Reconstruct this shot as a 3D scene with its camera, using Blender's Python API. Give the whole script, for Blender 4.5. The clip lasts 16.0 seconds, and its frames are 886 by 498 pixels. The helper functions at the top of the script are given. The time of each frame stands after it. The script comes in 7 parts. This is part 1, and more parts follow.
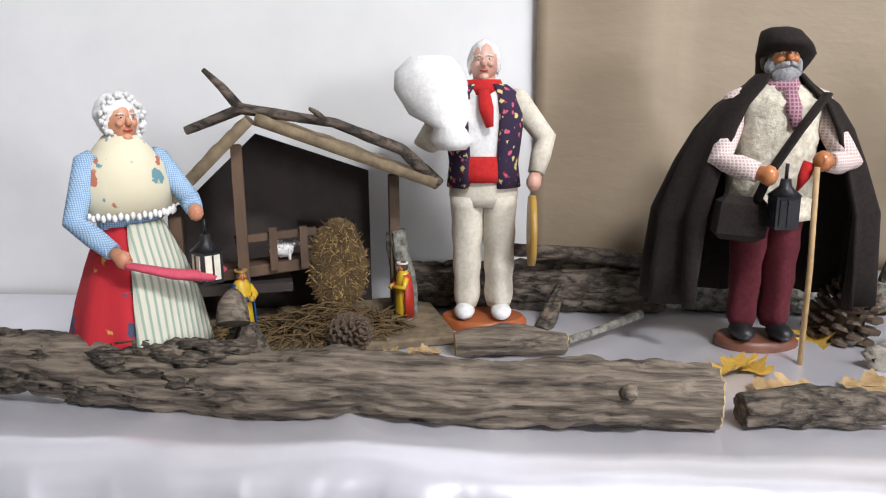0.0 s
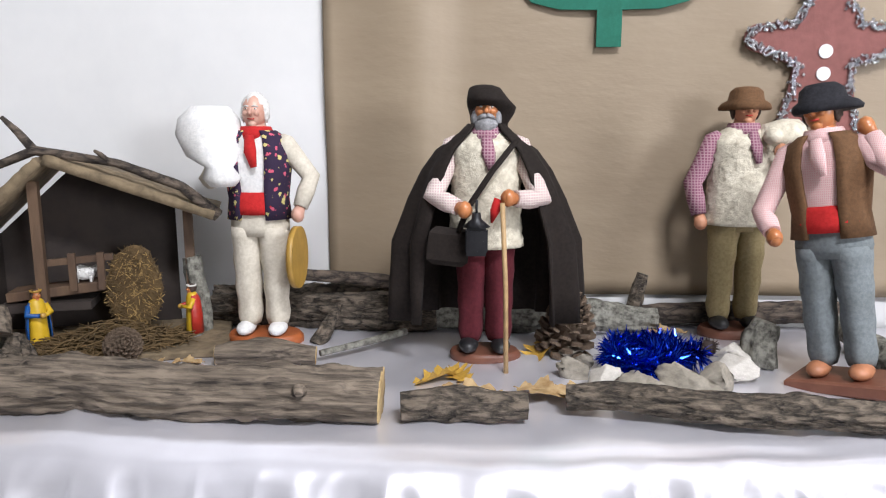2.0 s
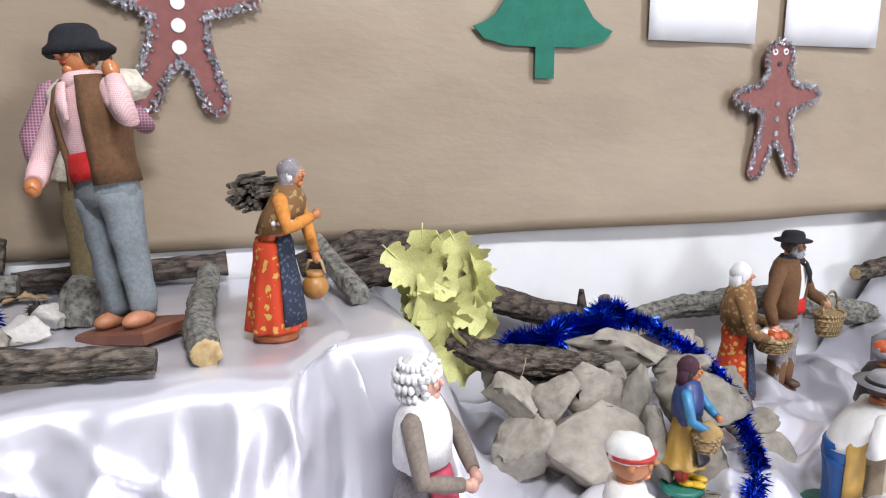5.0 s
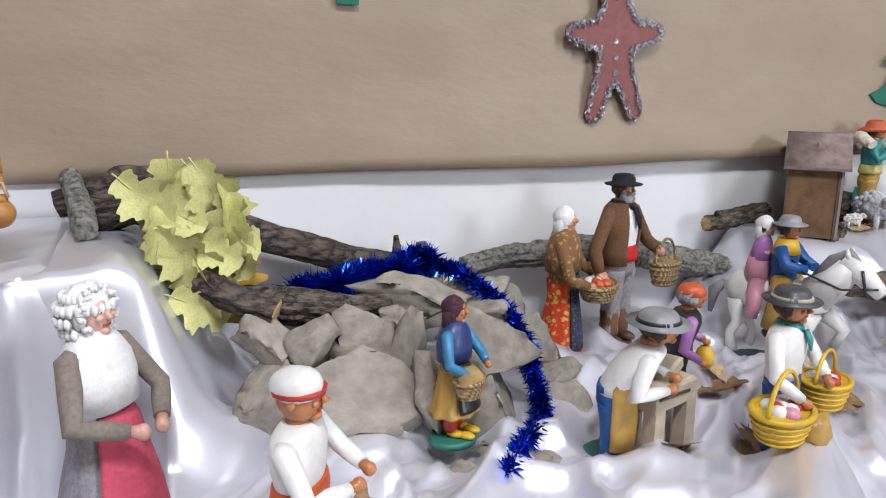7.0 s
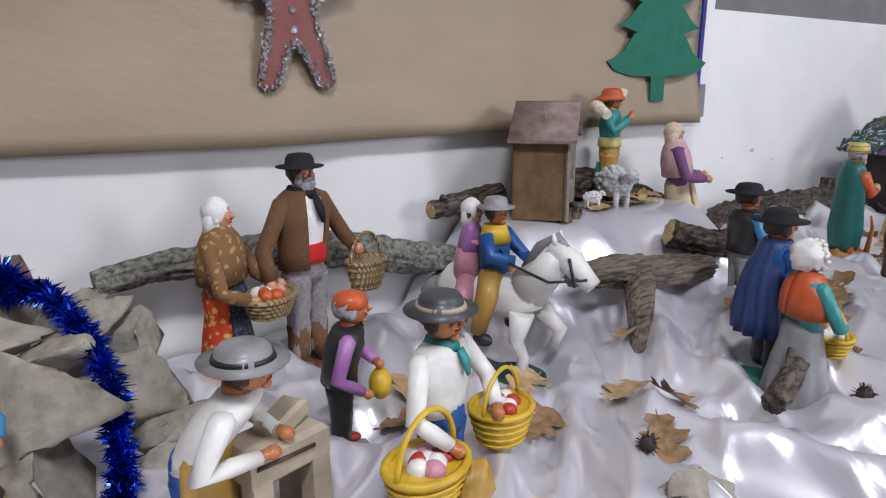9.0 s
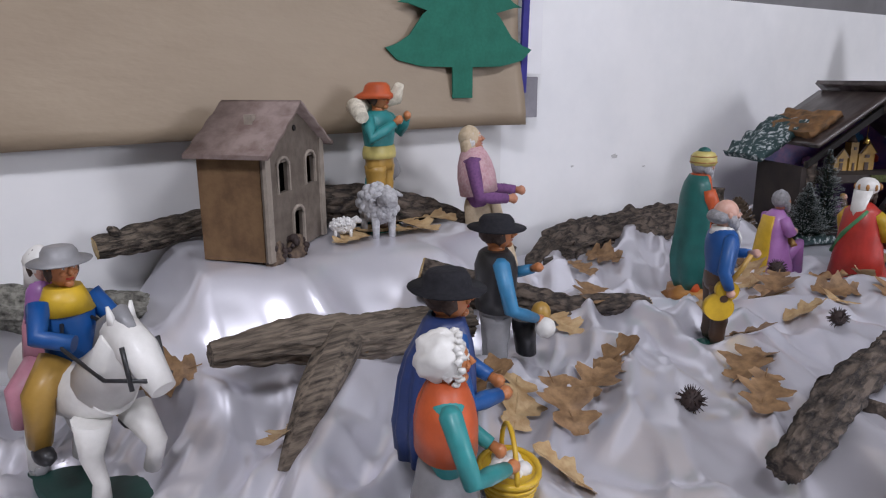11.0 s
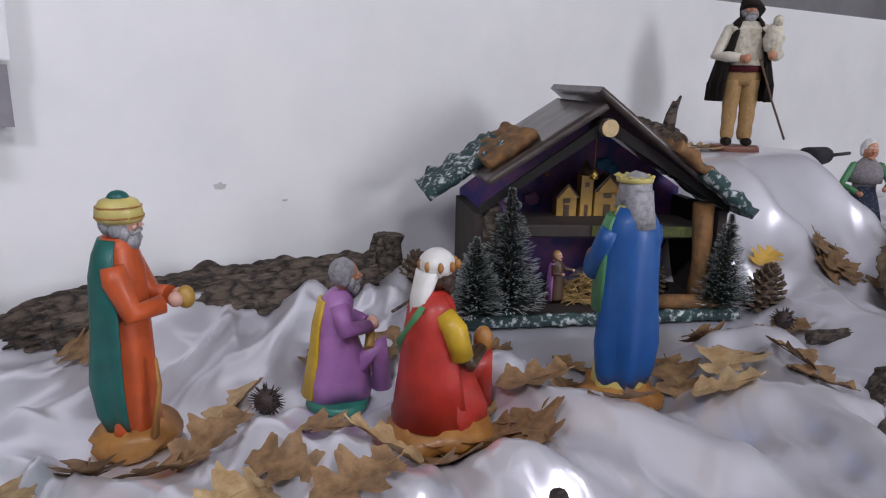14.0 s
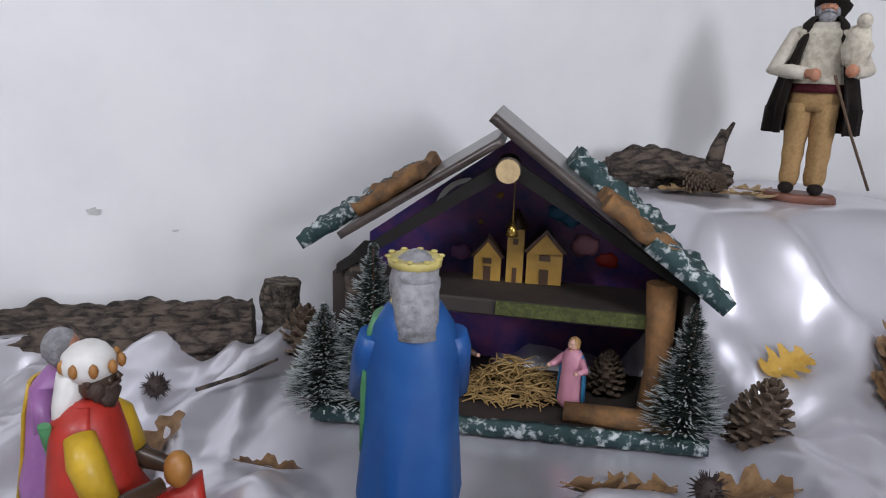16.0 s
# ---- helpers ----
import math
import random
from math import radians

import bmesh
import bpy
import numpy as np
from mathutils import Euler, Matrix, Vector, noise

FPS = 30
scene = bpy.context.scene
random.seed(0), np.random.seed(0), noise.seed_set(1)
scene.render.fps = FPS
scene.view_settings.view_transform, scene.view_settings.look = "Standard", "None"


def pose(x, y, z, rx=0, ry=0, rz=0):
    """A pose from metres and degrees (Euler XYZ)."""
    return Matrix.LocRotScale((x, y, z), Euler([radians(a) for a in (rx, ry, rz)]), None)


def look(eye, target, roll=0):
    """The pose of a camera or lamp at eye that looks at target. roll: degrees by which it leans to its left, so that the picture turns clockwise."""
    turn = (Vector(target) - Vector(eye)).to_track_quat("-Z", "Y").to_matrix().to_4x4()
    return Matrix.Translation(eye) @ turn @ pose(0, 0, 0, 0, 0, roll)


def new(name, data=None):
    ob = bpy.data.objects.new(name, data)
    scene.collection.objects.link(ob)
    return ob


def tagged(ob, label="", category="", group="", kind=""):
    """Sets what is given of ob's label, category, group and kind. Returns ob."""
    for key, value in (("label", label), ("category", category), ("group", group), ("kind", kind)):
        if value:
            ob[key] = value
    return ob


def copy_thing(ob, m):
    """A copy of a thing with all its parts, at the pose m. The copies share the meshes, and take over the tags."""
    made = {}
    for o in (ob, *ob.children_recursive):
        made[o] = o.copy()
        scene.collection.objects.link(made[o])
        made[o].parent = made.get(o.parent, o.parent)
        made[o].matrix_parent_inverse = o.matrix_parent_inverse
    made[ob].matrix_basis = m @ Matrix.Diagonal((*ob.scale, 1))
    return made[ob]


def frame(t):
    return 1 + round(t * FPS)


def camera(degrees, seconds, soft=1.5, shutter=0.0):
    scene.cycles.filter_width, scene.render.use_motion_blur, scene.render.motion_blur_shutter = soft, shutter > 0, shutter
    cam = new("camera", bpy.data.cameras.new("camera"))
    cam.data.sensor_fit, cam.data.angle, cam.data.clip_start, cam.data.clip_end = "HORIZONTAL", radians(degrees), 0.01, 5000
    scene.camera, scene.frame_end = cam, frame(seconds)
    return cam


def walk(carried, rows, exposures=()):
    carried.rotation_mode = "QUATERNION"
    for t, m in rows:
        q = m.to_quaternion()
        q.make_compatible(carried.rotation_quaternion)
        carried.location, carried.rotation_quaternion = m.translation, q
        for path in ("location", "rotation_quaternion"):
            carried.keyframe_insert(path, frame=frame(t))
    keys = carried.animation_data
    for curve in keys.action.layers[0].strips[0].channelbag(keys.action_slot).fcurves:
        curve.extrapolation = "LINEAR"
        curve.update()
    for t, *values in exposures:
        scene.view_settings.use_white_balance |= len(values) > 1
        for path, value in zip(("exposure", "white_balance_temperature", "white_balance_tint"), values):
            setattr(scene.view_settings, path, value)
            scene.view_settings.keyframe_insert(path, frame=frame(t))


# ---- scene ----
cam = camera(65.5, 16.0, 1.15)
PATH = [
    (0, (0.594, 0.297, 0.997), (0.462, 2.247, 0.575), -0.4),
    (0.5, (0.635, 0.28, 1.0), (0.461, 2.236, 0.618), -0.7),
    (1, (0.698, 0.252, 1.005), (0.521, 2.209, 0.633), -0.7),
    (1.5, (0.777, 0.228, 1.006), (0.596, 2.188, 0.654), -0.8),
    (2, (0.865, 0.209, 1.008), (0.745, 2.178, 0.679), -0.1),
    (2.5, (0.95, 0.181, 1.004), (0.954, 2.158, 0.697), 0.8),
    (3, (1.023, 0.174, 1.005), (1.263, 2.138, 0.715), -0.7),
    (3.5, (1.123, 0.188, 1.006), (1.518, 2.127, 0.716), -0.5),
    (4, (1.203, 0.184, 0.998), (1.621, 2.113, 0.671), 1.1),
    (4.5, (1.255, 0.182, 0.988), (1.803, 2.065, 0.597), 0.6),
    (5, (1.321, 0.17, 0.973), (1.948, 2.029, 0.587), -0.1),
    (5.2, (1.351, 0.167, 0.971), (1.99, 2.017, 0.562), -0.4),
    (7.3, (1.606, 0.149, 0.902), (2.355, 1.948, 0.451), 0.8),
    (7.5, (1.633, 0.151, 0.9), (2.42, 1.933, 0.447), 1.2),
    (8, (1.711, 0.163, 0.879), (2.632, 1.887, 0.456), 2.4),
    (8.2, (1.75, 0.176, 0.875), (2.721, 1.872, 0.448), 1.7),
    (10.3, (2.144, 0.299, 0.86), (3.295, 1.859, 0.365), -0.5),
    (10.5, (2.207, 0.289, 0.865), (3.334, 1.864, 0.363), -0.2),
    (11, (2.346, 0.255, 0.868), (3.45, 1.85, 0.379), -0.3),
    (11.5, (2.455, 0.24, 0.871), (3.566, 1.835, 0.404), 0.3),
    (12, (2.604, 0.26, 0.861), (3.767, 1.836, 0.452), 0.5),
    (12.5, (2.743, 0.282, 0.854), (3.924, 1.84, 0.431), 1.2),
    (13, (2.842, 0.293, 0.853), (4.047, 1.815, 0.372), -0.0),
    (13.5, (2.988, 0.28, 0.856), (4.07, 1.891, 0.37), 0.3),
    (14, (3.131, 0.243, 0.864), (4.186, 1.869, 0.373), 1.2),
    (14.5, (3.236, 0.228, 0.877), (4.271, 1.869, 0.391), 2.8),
    (15, (3.342, 0.238, 0.866), (4.327, 1.913, 0.391), 3.7),
    (15.5, (3.449, 0.264, 0.872), (4.184, 2.059, 0.384), 3.2),
    (16, (3.531, 0.29, 0.885), (4.101, 2.142, 0.392), 2.1),
]
walk(cam, [(t, look(eye, target, roll)) for t, eye, target, roll in PATH],
     [(0, 0.57, 6400, 12), (5, 0.42, 6200, 14), (8, -0.08, 6200, 14), (10.5, -0.36, 6120, 17), (12.7, -0.52, 6150, 19), (14, -0.42, 6150, 18), (16, -0.28, 6150, 15)])

# ---- world, lamps, exposure ----
world = bpy.data.worlds.new("room_air")
scene.world = world
world.use_nodes = True
world.node_tree.nodes["Background"].inputs[0].default_value = (0.80, 0.86, 1.0, 1)
world.node_tree.nodes["Background"].inputs[1].default_value = 0.035
scene.view_settings.exposure = 0.0


def area(name, eye, target, sx, sy, watts, color):
    data = bpy.data.lights.new(name, "AREA")
    data.shape, data.size, data.size_y, data.energy, data.color = "RECTANGLE", sx, sy, watts, color
    ob = new(name, data)
    ob.matrix_world = look(eye, target)
    return ob


area("lamp_ceiling_right", (3.35, -0.75, 2.66), (3.35, -0.4, 0), 0.62, 0.34, 26, (0.97, 0.985, 1.0))
area("lamp_ceiling_left", (1.50, -0.60, 2.66), (1.50, -0.3, 0), 0.62, 0.34, 53, (0.98, 0.985, 1.0))
area("lamp_window", (5.0, -3.95, 1.75), (2.6, 1.0, 0.9), 1.8, 1.5, 178, (0.97, 0.985, 1.0))



# ---- materials ----
MATS = {}


def mat(name, color, rough=0.6, color2=None, scale=60.0, bump=0.15, metal=0.0, pattern="noise", spec=0.5, sheen=0.0, coat=0.0,
        color3=None, stretch=(1, 1, 1), lo=0.38, hi=0.68):
    if name in MATS:
        return MATS[name]
    m = bpy.data.materials.new(name)
    m.use_nodes = True
    nt = m.node_tree
    b = nt.nodes["Principled BSDF"]
    N, L = nt.nodes.new, nt.links.new
    tc, mp = N("ShaderNodeTexCoord"), N("ShaderNodeMapping")
    mp.inputs["Scale"].default_value = stretch
    L(tc.outputs["Object"], mp.inputs["Vector"])
    c2 = color2 or tuple(min(1, c * 0.72) for c in color)
    no = N("ShaderNodeTexNoise")
    no.inputs["Scale"].default_value, no.inputs["Detail"].default_value, no.inputs["Roughness"].default_value = scale, 5, 0.6
    L(mp.outputs[0], no.inputs["Vector"])
    big = N("ShaderNodeTexNoise")
    big.inputs["Scale"].default_value, big.inputs["Detail"].default_value = scale * 0.17, 3
    L(mp.outputs[0], big.inputs["Vector"])
    mix = N("ShaderNodeMix")
    mix.data_type = "RGBA"
    A, B, R = mix.inputs[6], mix.inputs[7], mix.outputs[2]
    A.default_value, B.default_value = (*color, 1), (*c2, 1)
    ramp = N("ShaderNodeValToRGB")
    height = no.outputs["Fac"]
    if pattern == "noise":
        ramp.color_ramp.elements[0].position, ramp.color_ramp.elements[1].position = lo, hi
        L(no.outputs["Fac"], ramp.inputs[0])
    elif pattern == "bark":
        # plates parted by dark furrows, with grain inside each plate
        wob = N("ShaderNodeMix")
        wob.data_type, wob.blend_type = "RGBA", "ADD"
        wob.inputs[0].default_value = 0.018
        L(mp.outputs[0], wob.inputs[6]), L(no.outputs["Color"], wob.inputs[7])
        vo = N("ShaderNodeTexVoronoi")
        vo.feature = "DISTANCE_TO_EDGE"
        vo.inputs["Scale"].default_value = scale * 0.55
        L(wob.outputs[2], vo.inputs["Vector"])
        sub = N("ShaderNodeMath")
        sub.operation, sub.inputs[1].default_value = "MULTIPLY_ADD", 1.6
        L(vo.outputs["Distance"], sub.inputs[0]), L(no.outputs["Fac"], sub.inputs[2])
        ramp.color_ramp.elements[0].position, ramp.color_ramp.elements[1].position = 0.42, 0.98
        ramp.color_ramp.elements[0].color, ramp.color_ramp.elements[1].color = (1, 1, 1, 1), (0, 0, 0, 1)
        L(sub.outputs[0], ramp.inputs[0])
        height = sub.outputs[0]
    elif pattern == "dots":
        wob = N("ShaderNodeMix")
        wob.data_type, wob.blend_type = "RGBA", "ADD"
        wob.inputs[0].default_value = 0.9 / scale
        rag = N("ShaderNodeTexNoise")
        rag.inputs["Scale"].default_value, rag.inputs["Detail"].default_value = scale * 2.2, 2
        L(mp.outputs[0], rag.inputs["Vector"])
        L(mp.outputs[0], wob.inputs[6]), L(rag.outputs["Color"], wob.inputs[7])
        vo = N("ShaderNodeTexVoronoi")
        vo.inputs["Scale"].default_value = scale
        L(wob.outputs[2], vo.inputs["Vector"])
        ramp.color_ramp.elements[0].position, ramp.color_ramp.elements[1].position = 0.30, 0.36
        ramp.color_ramp.elements[0].color, ramp.color_ramp.elements[1].color = (1, 1, 1, 1), (0, 0, 0, 1)
        L(vo.outputs["Distance"], ramp.inputs[0])
        if color3:
            inner = N("ShaderNodeMix")
            inner.data_type = "RGBA"
            sep = N("ShaderNodeSeparateColor")
            L(vo.outputs["Color"], sep.inputs[0])
            gt = N("ShaderNodeMath")
            gt.operation, gt.inputs[1].default_value = "GREATER_THAN", 0.5
            L(sep.outputs[0], gt.inputs[0])
            L(gt.outputs[0], inner.inputs[0])
            inner.inputs[6].default_value, inner.inputs[7].default_value = (*c2, 1), (*color3, 1)
            L(inner.outputs[2], B)
    elif pattern in ("stripes", "check"):
        def wave(direction):
            w = N("ShaderNodeTexWave")
            w.bands_direction = direction
            w.inputs["Scale"].default_value, w.inputs["Distortion"].default_value = scale, 0.3
            L(mp.outputs[0], w.inputs["Vector"])
            return w.outputs["Fac"]
        v = wave("X")
        if pattern == "check":
            mx = N("ShaderNodeMath")
            mx.operation = "MAXIMUM"
            L(v, mx.inputs[0]), L(wave("Z"), mx.inputs[1])
            v = mx.outputs[0]
        ramp.color_ramp.elements[0].position, ramp.color_ramp.elements[1].position = 0.62, 0.82
        L(v, ramp.inputs[0])
        height = v
    L(ramp.outputs[0], mix.inputs[0])
    out = R
    # broad wear over the grain
    wear = N("ShaderNodeMix")
    wear.data_type, wear.blend_type = "RGBA", "MULTIPLY"
    wr = N("ShaderNodeValToRGB")
    wr.color_ramp.elements[0].position, wr.color_ramp.elements[1].position = 0.30, 0.62
    wr.color_ramp.elements[0].color = (0.80, 0.79, 0.77, 1)
    L(big.outputs["Fac"], wr.inputs[0])
    wear.inputs[0].default_value = 0.8
    L(out, wear.inputs[6]), L(wr.outputs[0], wear.inputs[7])
    L(wear.outputs[2], b.inputs["Base Color"])
    b.inputs["Roughness"].default_value, b.inputs["Metallic"].default_value = rough, metal
    b.inputs["Specular IOR Level"].default_value = spec
    b.inputs["Sheen Weight"].default_value, b.inputs["Coat Weight"].default_value = sheen, coat
    b.inputs["Coat Roughness"].default_value = 0.12
    if bump:
        bp = N("ShaderNodeBump")
        bp.inputs["Strength"].default_value, bp.inputs["Distance"].default_value = bump, 0.0025
        L(height, bp.inputs["Height"])
        L(bp.outputs[0], b.inputs["Normal"])
    MATS[name] = m
    return m


def cloth(name, c, c2=None, **k):
    k.setdefault("scale", 260)
    return mat(name, c, k.pop("rough", 0.85), c2, sheen=0.012, spec=k.pop("spec", 0.2), bump=k.pop("bump", 0.25), **k)


def paint(name, c, c2=None, **k):
    return mat(name, c, k.pop("rough", 0.46), c2 or tuple(x * 0.72 for x in c), scale=k.pop("scale", 38), bump=0.3, coat=0.08, **k)


PLASTER = mat("white_plaster", (0.80, 0.80, 0.80), 0.8, (0.74, 0.745, 0.75), scale=7, bump=0.05)
# dark grey that carries the upper wall's shade in its base colour
GREY = mat("shade_grey_wall", (0.20, 0.195, 0.20), 0.9, (0.16, 0.155, 0.16), scale=9, bump=0.05)
KRAFT = mat("kraft_paper", (0.340, 0.268, 0.186), 0.55, (0.305, 0.236, 0.162), scale=9, bump=1.0, stretch=(0.6, 1, 1.5))
SATIN = mat("white_satin", (0.80, 0.795, 0.86), 0.29, (0.77, 0.765, 0.83), scale=20, bump=0.10, spec=0.8, metal=0.55, stretch=(1.0, 0.45, 1.0))
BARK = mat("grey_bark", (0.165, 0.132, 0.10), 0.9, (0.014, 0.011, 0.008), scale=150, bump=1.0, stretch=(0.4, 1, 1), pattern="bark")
BARE = mat("weathered_bare_wood", (0.215, 0.172, 0.130), 0.85, (0.022, 0.016, 0.012), scale=200, bump=1.0, stretch=(0.07, 1, 1))
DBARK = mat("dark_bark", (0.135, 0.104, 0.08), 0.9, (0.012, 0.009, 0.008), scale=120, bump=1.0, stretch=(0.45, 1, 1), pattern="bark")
CUT = mat("cut_wood", (0.52, 0.39, 0.19), 0.8, (0.30, 0.19, 0.08), scale=90, bump=0.4)
HUTWOOD = mat("brown_stained_wood", (0.13, 0.078, 0.045), 0.7, (0.07, 0.04, 0.025), scale=50, bump=0.5, stretch=(1, 1, 0.2))
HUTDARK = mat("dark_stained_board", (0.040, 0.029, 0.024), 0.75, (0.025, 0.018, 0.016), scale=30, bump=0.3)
ROOFBARK = mat("mossy_roof_board", (0.22, 0.165, 0.10), 0.9, (0.10, 0.075, 0.045), scale=60, bump=0.9)
STONE = mat("pale_stone", (0.37, 0.335, 0.275), 0.95, (0.20, 0.18, 0.15), scale=2.6, bump=1.0, lo=0.32, hi=0.72)
STRAW = mat("straw", (0.42, 0.28, 0.10), 0.8, (0.26, 0.16, 0.06), scale=40)
HAY = mat("brown_hay", (0.15, 0.095, 0.038), 0.9, (0.08, 0.05, 0.02), scale=60)
LEAFB = mat("dry_brown_leaf", (0.30, 0.18, 0.085), 0.6, (0.13, 0.07, 0.03), scale=6, bump=0.4)
LEAFT = mat("pale_dry_leaf", (0.50, 0.36, 0.19), 0.6, (0.33, 0.20, 0.085), scale=6, bump=0.4)
LEAFY = mat("yellow_leaf", (0.62, 0.40, 0.07), 0.55, (0.50, 0.27, 0.04), scale=40, bump=0.3)
LEAFG = mat("pale_green_leaf", (0.58, 0.58, 0.24), 0.55, (0.46, 0.45, 0.15), scale=40, bump=0.3)
CONE = mat("pine_cone", (0.19, 0.135, 0.092), 0.85, (0.06, 0.038, 0.025), scale=120, bump=0.5)
TINSEL = mat("blue_tinsel_foil", (0.016, 0.085, 0.80), 0.11, (0.006, 0.025, 0.35), scale=30, bump=0, metal=0.9)
SILVER = mat("silver_glitter", (0.78, 0.78, 0.80), 0.18, (0.35, 0.35, 0.40), scale=900, bump=1.0, metal=0.9)
FELT = mat("green_felt_card", (0.018, 0.155, 0.105), 0.9, (0.014, 0.135, 0.09), scale=200)
GINGER = mat("brown_foam_card", (0.235, 0.085, 0.075), 0.75, (0.20, 0.07, 0.062), scale=90)
WHITE = mat("white_card", (0.80, 0.80, 0.82), 0.7, (0.78, 0.78, 0.80), scale=20, bump=0)
BLUECARD = mat("deep_blue_card", (0.035, 0.03, 0.25), 0.6, scale=20)
SKIN = mat("painted_clay_skin", (0.56, 0.27, 0.16), 0.45, (0.48, 0.20, 0.11), scale=60, bump=0.05)
SKINO = mat("glossy_orange_skin", (0.52, 0.20, 0.075), 0.28, (0.42, 0.15, 0.05), scale=60, bump=0.05)
SKINP = mat("pale_painted_skin", (0.62, 0.38, 0.30), 0.4, (0.55, 0.29, 0.22), scale=60, bump=0.05)
DSKIN = mat("dark_brown_paint", (0.075, 0.045, 0.028), 0.35, scale=60, bump=0.05)
TERRA = mat("terracotta", (0.40, 0.115, 0.035), 0.4, (0.32, 0.085, 0.025), scale=50)
BASEB = mat("brown_plinth", (0.19, 0.075, 0.045), 0.45, (0.14, 0.05, 0.03), scale=50)
OCHRE = paint("ochre_glaze", (0.42, 0.20, 0.045), (0.26, 0.10, 0.02))
HAIRW = mat("white_wool_hair", (0.80, 0.79, 0.77), 0.9, (0.58, 0.57, 0.56), scale=220, bump=0.8)
HAIRG = mat("grey_hair", (0.34, 0.34, 0.36), 0.6, (0.20, 0.20, 0.21), scale=180, bump=0.8)
HAIRD = mat("dark_brown_hair", (0.06, 0.035, 0.025), 0.7, scale=180, bump=0.8)
FLEECE = mat("cream_fleece", (0.72, 0.67, 0.55), 0.95, (0.50, 0.45, 0.35), scale=150, bump=1.0)
CREAM = cloth("cream_cotton", (0.66, 0.61, 0.52), (0.56, 0.51, 0.42))
COTTON = cloth("white_cotton", (0.80, 0.79, 0.78), (0.68, 0.68, 0.68))
RED = cloth("red_cotton", (0.52, 0.025, 0.025), (0.42, 0.018, 0.018))
BLACKF = cloth("black_felt", (0.022, 0.022, 0.027), (0.014, 0.014, 0.017))
BROWNF = cloth("dark_brown_wool", (0.021, 0.0155, 0.013), (0.012, 0.009, 0.008))
BURG = cloth("burgundy_velvet", (0.105, 0.018, 0.025), (0.075, 0.012, 0.018))
KHAKI = cloth("khaki_corduroy", (0.33, 0.265, 0.14), (0.26, 0.20, 0.10))
TAN = cloth("tan_cotton", (0.42, 0.27, 0.12), (0.33, 0.20, 0.085))
DENIM = cloth("grey_blue_wool", (0.20, 0.225, 0.235), (0.15, 0.17, 0.18))
BROWNC = cloth("brown_suede", (0.155, 0.082, 0.04), (0.115, 0.06, 0.03))
PINKC = cloth("pink_check_cotton", (0.68, 0.38, 0.38), (0.74, 0.54, 0.53), pattern="check", scale=180)
PLAIDP = cloth("purple_plaid", (0.24, 0.085, 0.14), (0.42, 0.26, 0.30), pattern="check", scale=90)
PLAIDW = cloth("pale_plaid", (0.52, 0.36, 0.36), (0.70, 0.62, 0.58), pattern="check", scale=110)
BLUECHK = cloth("blue_check", (0.42, 0.55, 0.68), (0.18, 0.31, 0.50), pattern="check", scale=190)
REDFLOR = cloth("red_floral_print", (0.45, 0.025, 0.035), (0.55, 0.42, 0.13), pattern="dots", scale=36, color3=(0.06, 0.07, 0.12))
REDSPOT = cloth("red_spotted_print", (0.50, 0.055, 0.02), (0.55, 0.35, 0.08), pattern="dots", scale=110)
VESTFLOR = cloth("dark_flowered_print", (0.035, 0.022, 0.05), (0.55, 0.10, 0.16), pattern="dots", scale=130, color3=(0.60, 0.52, 0.20))
SHAWLFL = cloth("cream_flowered_shawl", (0.68, 0.63, 0.47), (0.14, 0.29, 0.33), pattern="dots", scale=50, color3=(0.48, 0.17, 0.10))
APRONST = cloth("striped_apron", (0.62, 0.60, 0.50), (0.30, 0.40, 0.33), pattern="stripes", scale=52)
NAVY = cloth("navy_print", (0.03, 0.037, 0.06), (0.09, 0.10, 0.14), pattern="dots", scale=220)
BROWNSH = cloth("brown_patterned_shawl", (0.20, 0.105, 0.045), (0.36, 0.25, 0.10), pattern="dots", scale=110)
PINKSH = cloth("pink_knit_shawl", (0.52, 0.29, 0.33), (0.62, 0.45, 0.46))
PURPLEC = cloth("purple_cotton", (0.19, 0.085, 0.21), (0.14, 0.06, 0.16))
SACKC = cloth("beige_canvas", (0.62, 0.51, 0.36), (0.54, 0.43, 0.29))
ROSE = cloth("rose_cotton", (0.55, 0.085, 0.13), (0.46, 0.07, 0.11))
GREYPR = cloth("grey_print", (0.27, 0.25, 0.26), (0.18, 0.16, 0.17))
PBLUE = paint("blue_paint", (0.002, 0.062, 0.25), (0.012, 0.095, 0.31), scale=18)
PNAVY = paint("navy_paint", (0.02, 0.045, 0.17))
PSKY = paint("sky_blue_paint", (0.04, 0.22, 0.42))
PGREEN = paint("dark_green_paint", (0.008, 0.12, 0.105))
PMEAD = paint("meadow_green_paint", (0.07, 0.25, 0.10))
PTEAL = paint("teal_paint", (0.03, 0.27, 0.27))
PRED = paint("glossy_red_paint", (0.46, 0.03, 0.018))
PORAN = paint("orange_paint", (0.58, 0.10, 0.022))
PYEL = paint("yellow_paint", (0.66, 0.42, 0.02))
PPALE = paint("pale_yellow_paint", (0.66, 0.56, 0.18))
PGOLD = paint("mustard_paint", (0.46, 0.27, 0.05))
PPURP = paint("lilac_paint", (0.40, 0.18, 0.44), (0.32, 0.13, 0.36))
PPINK = paint("pink_paint", (0.62, 0.28, 0.36))
PWHITE = paint("white_paint", (0.78, 0.77, 0.74), (0.62, 0.61, 0.58))
PGREY = paint("grey_paint", (0.27, 0.27, 0.28))
PBLACK = paint("black_paint", (0.018, 0.018, 0.02))
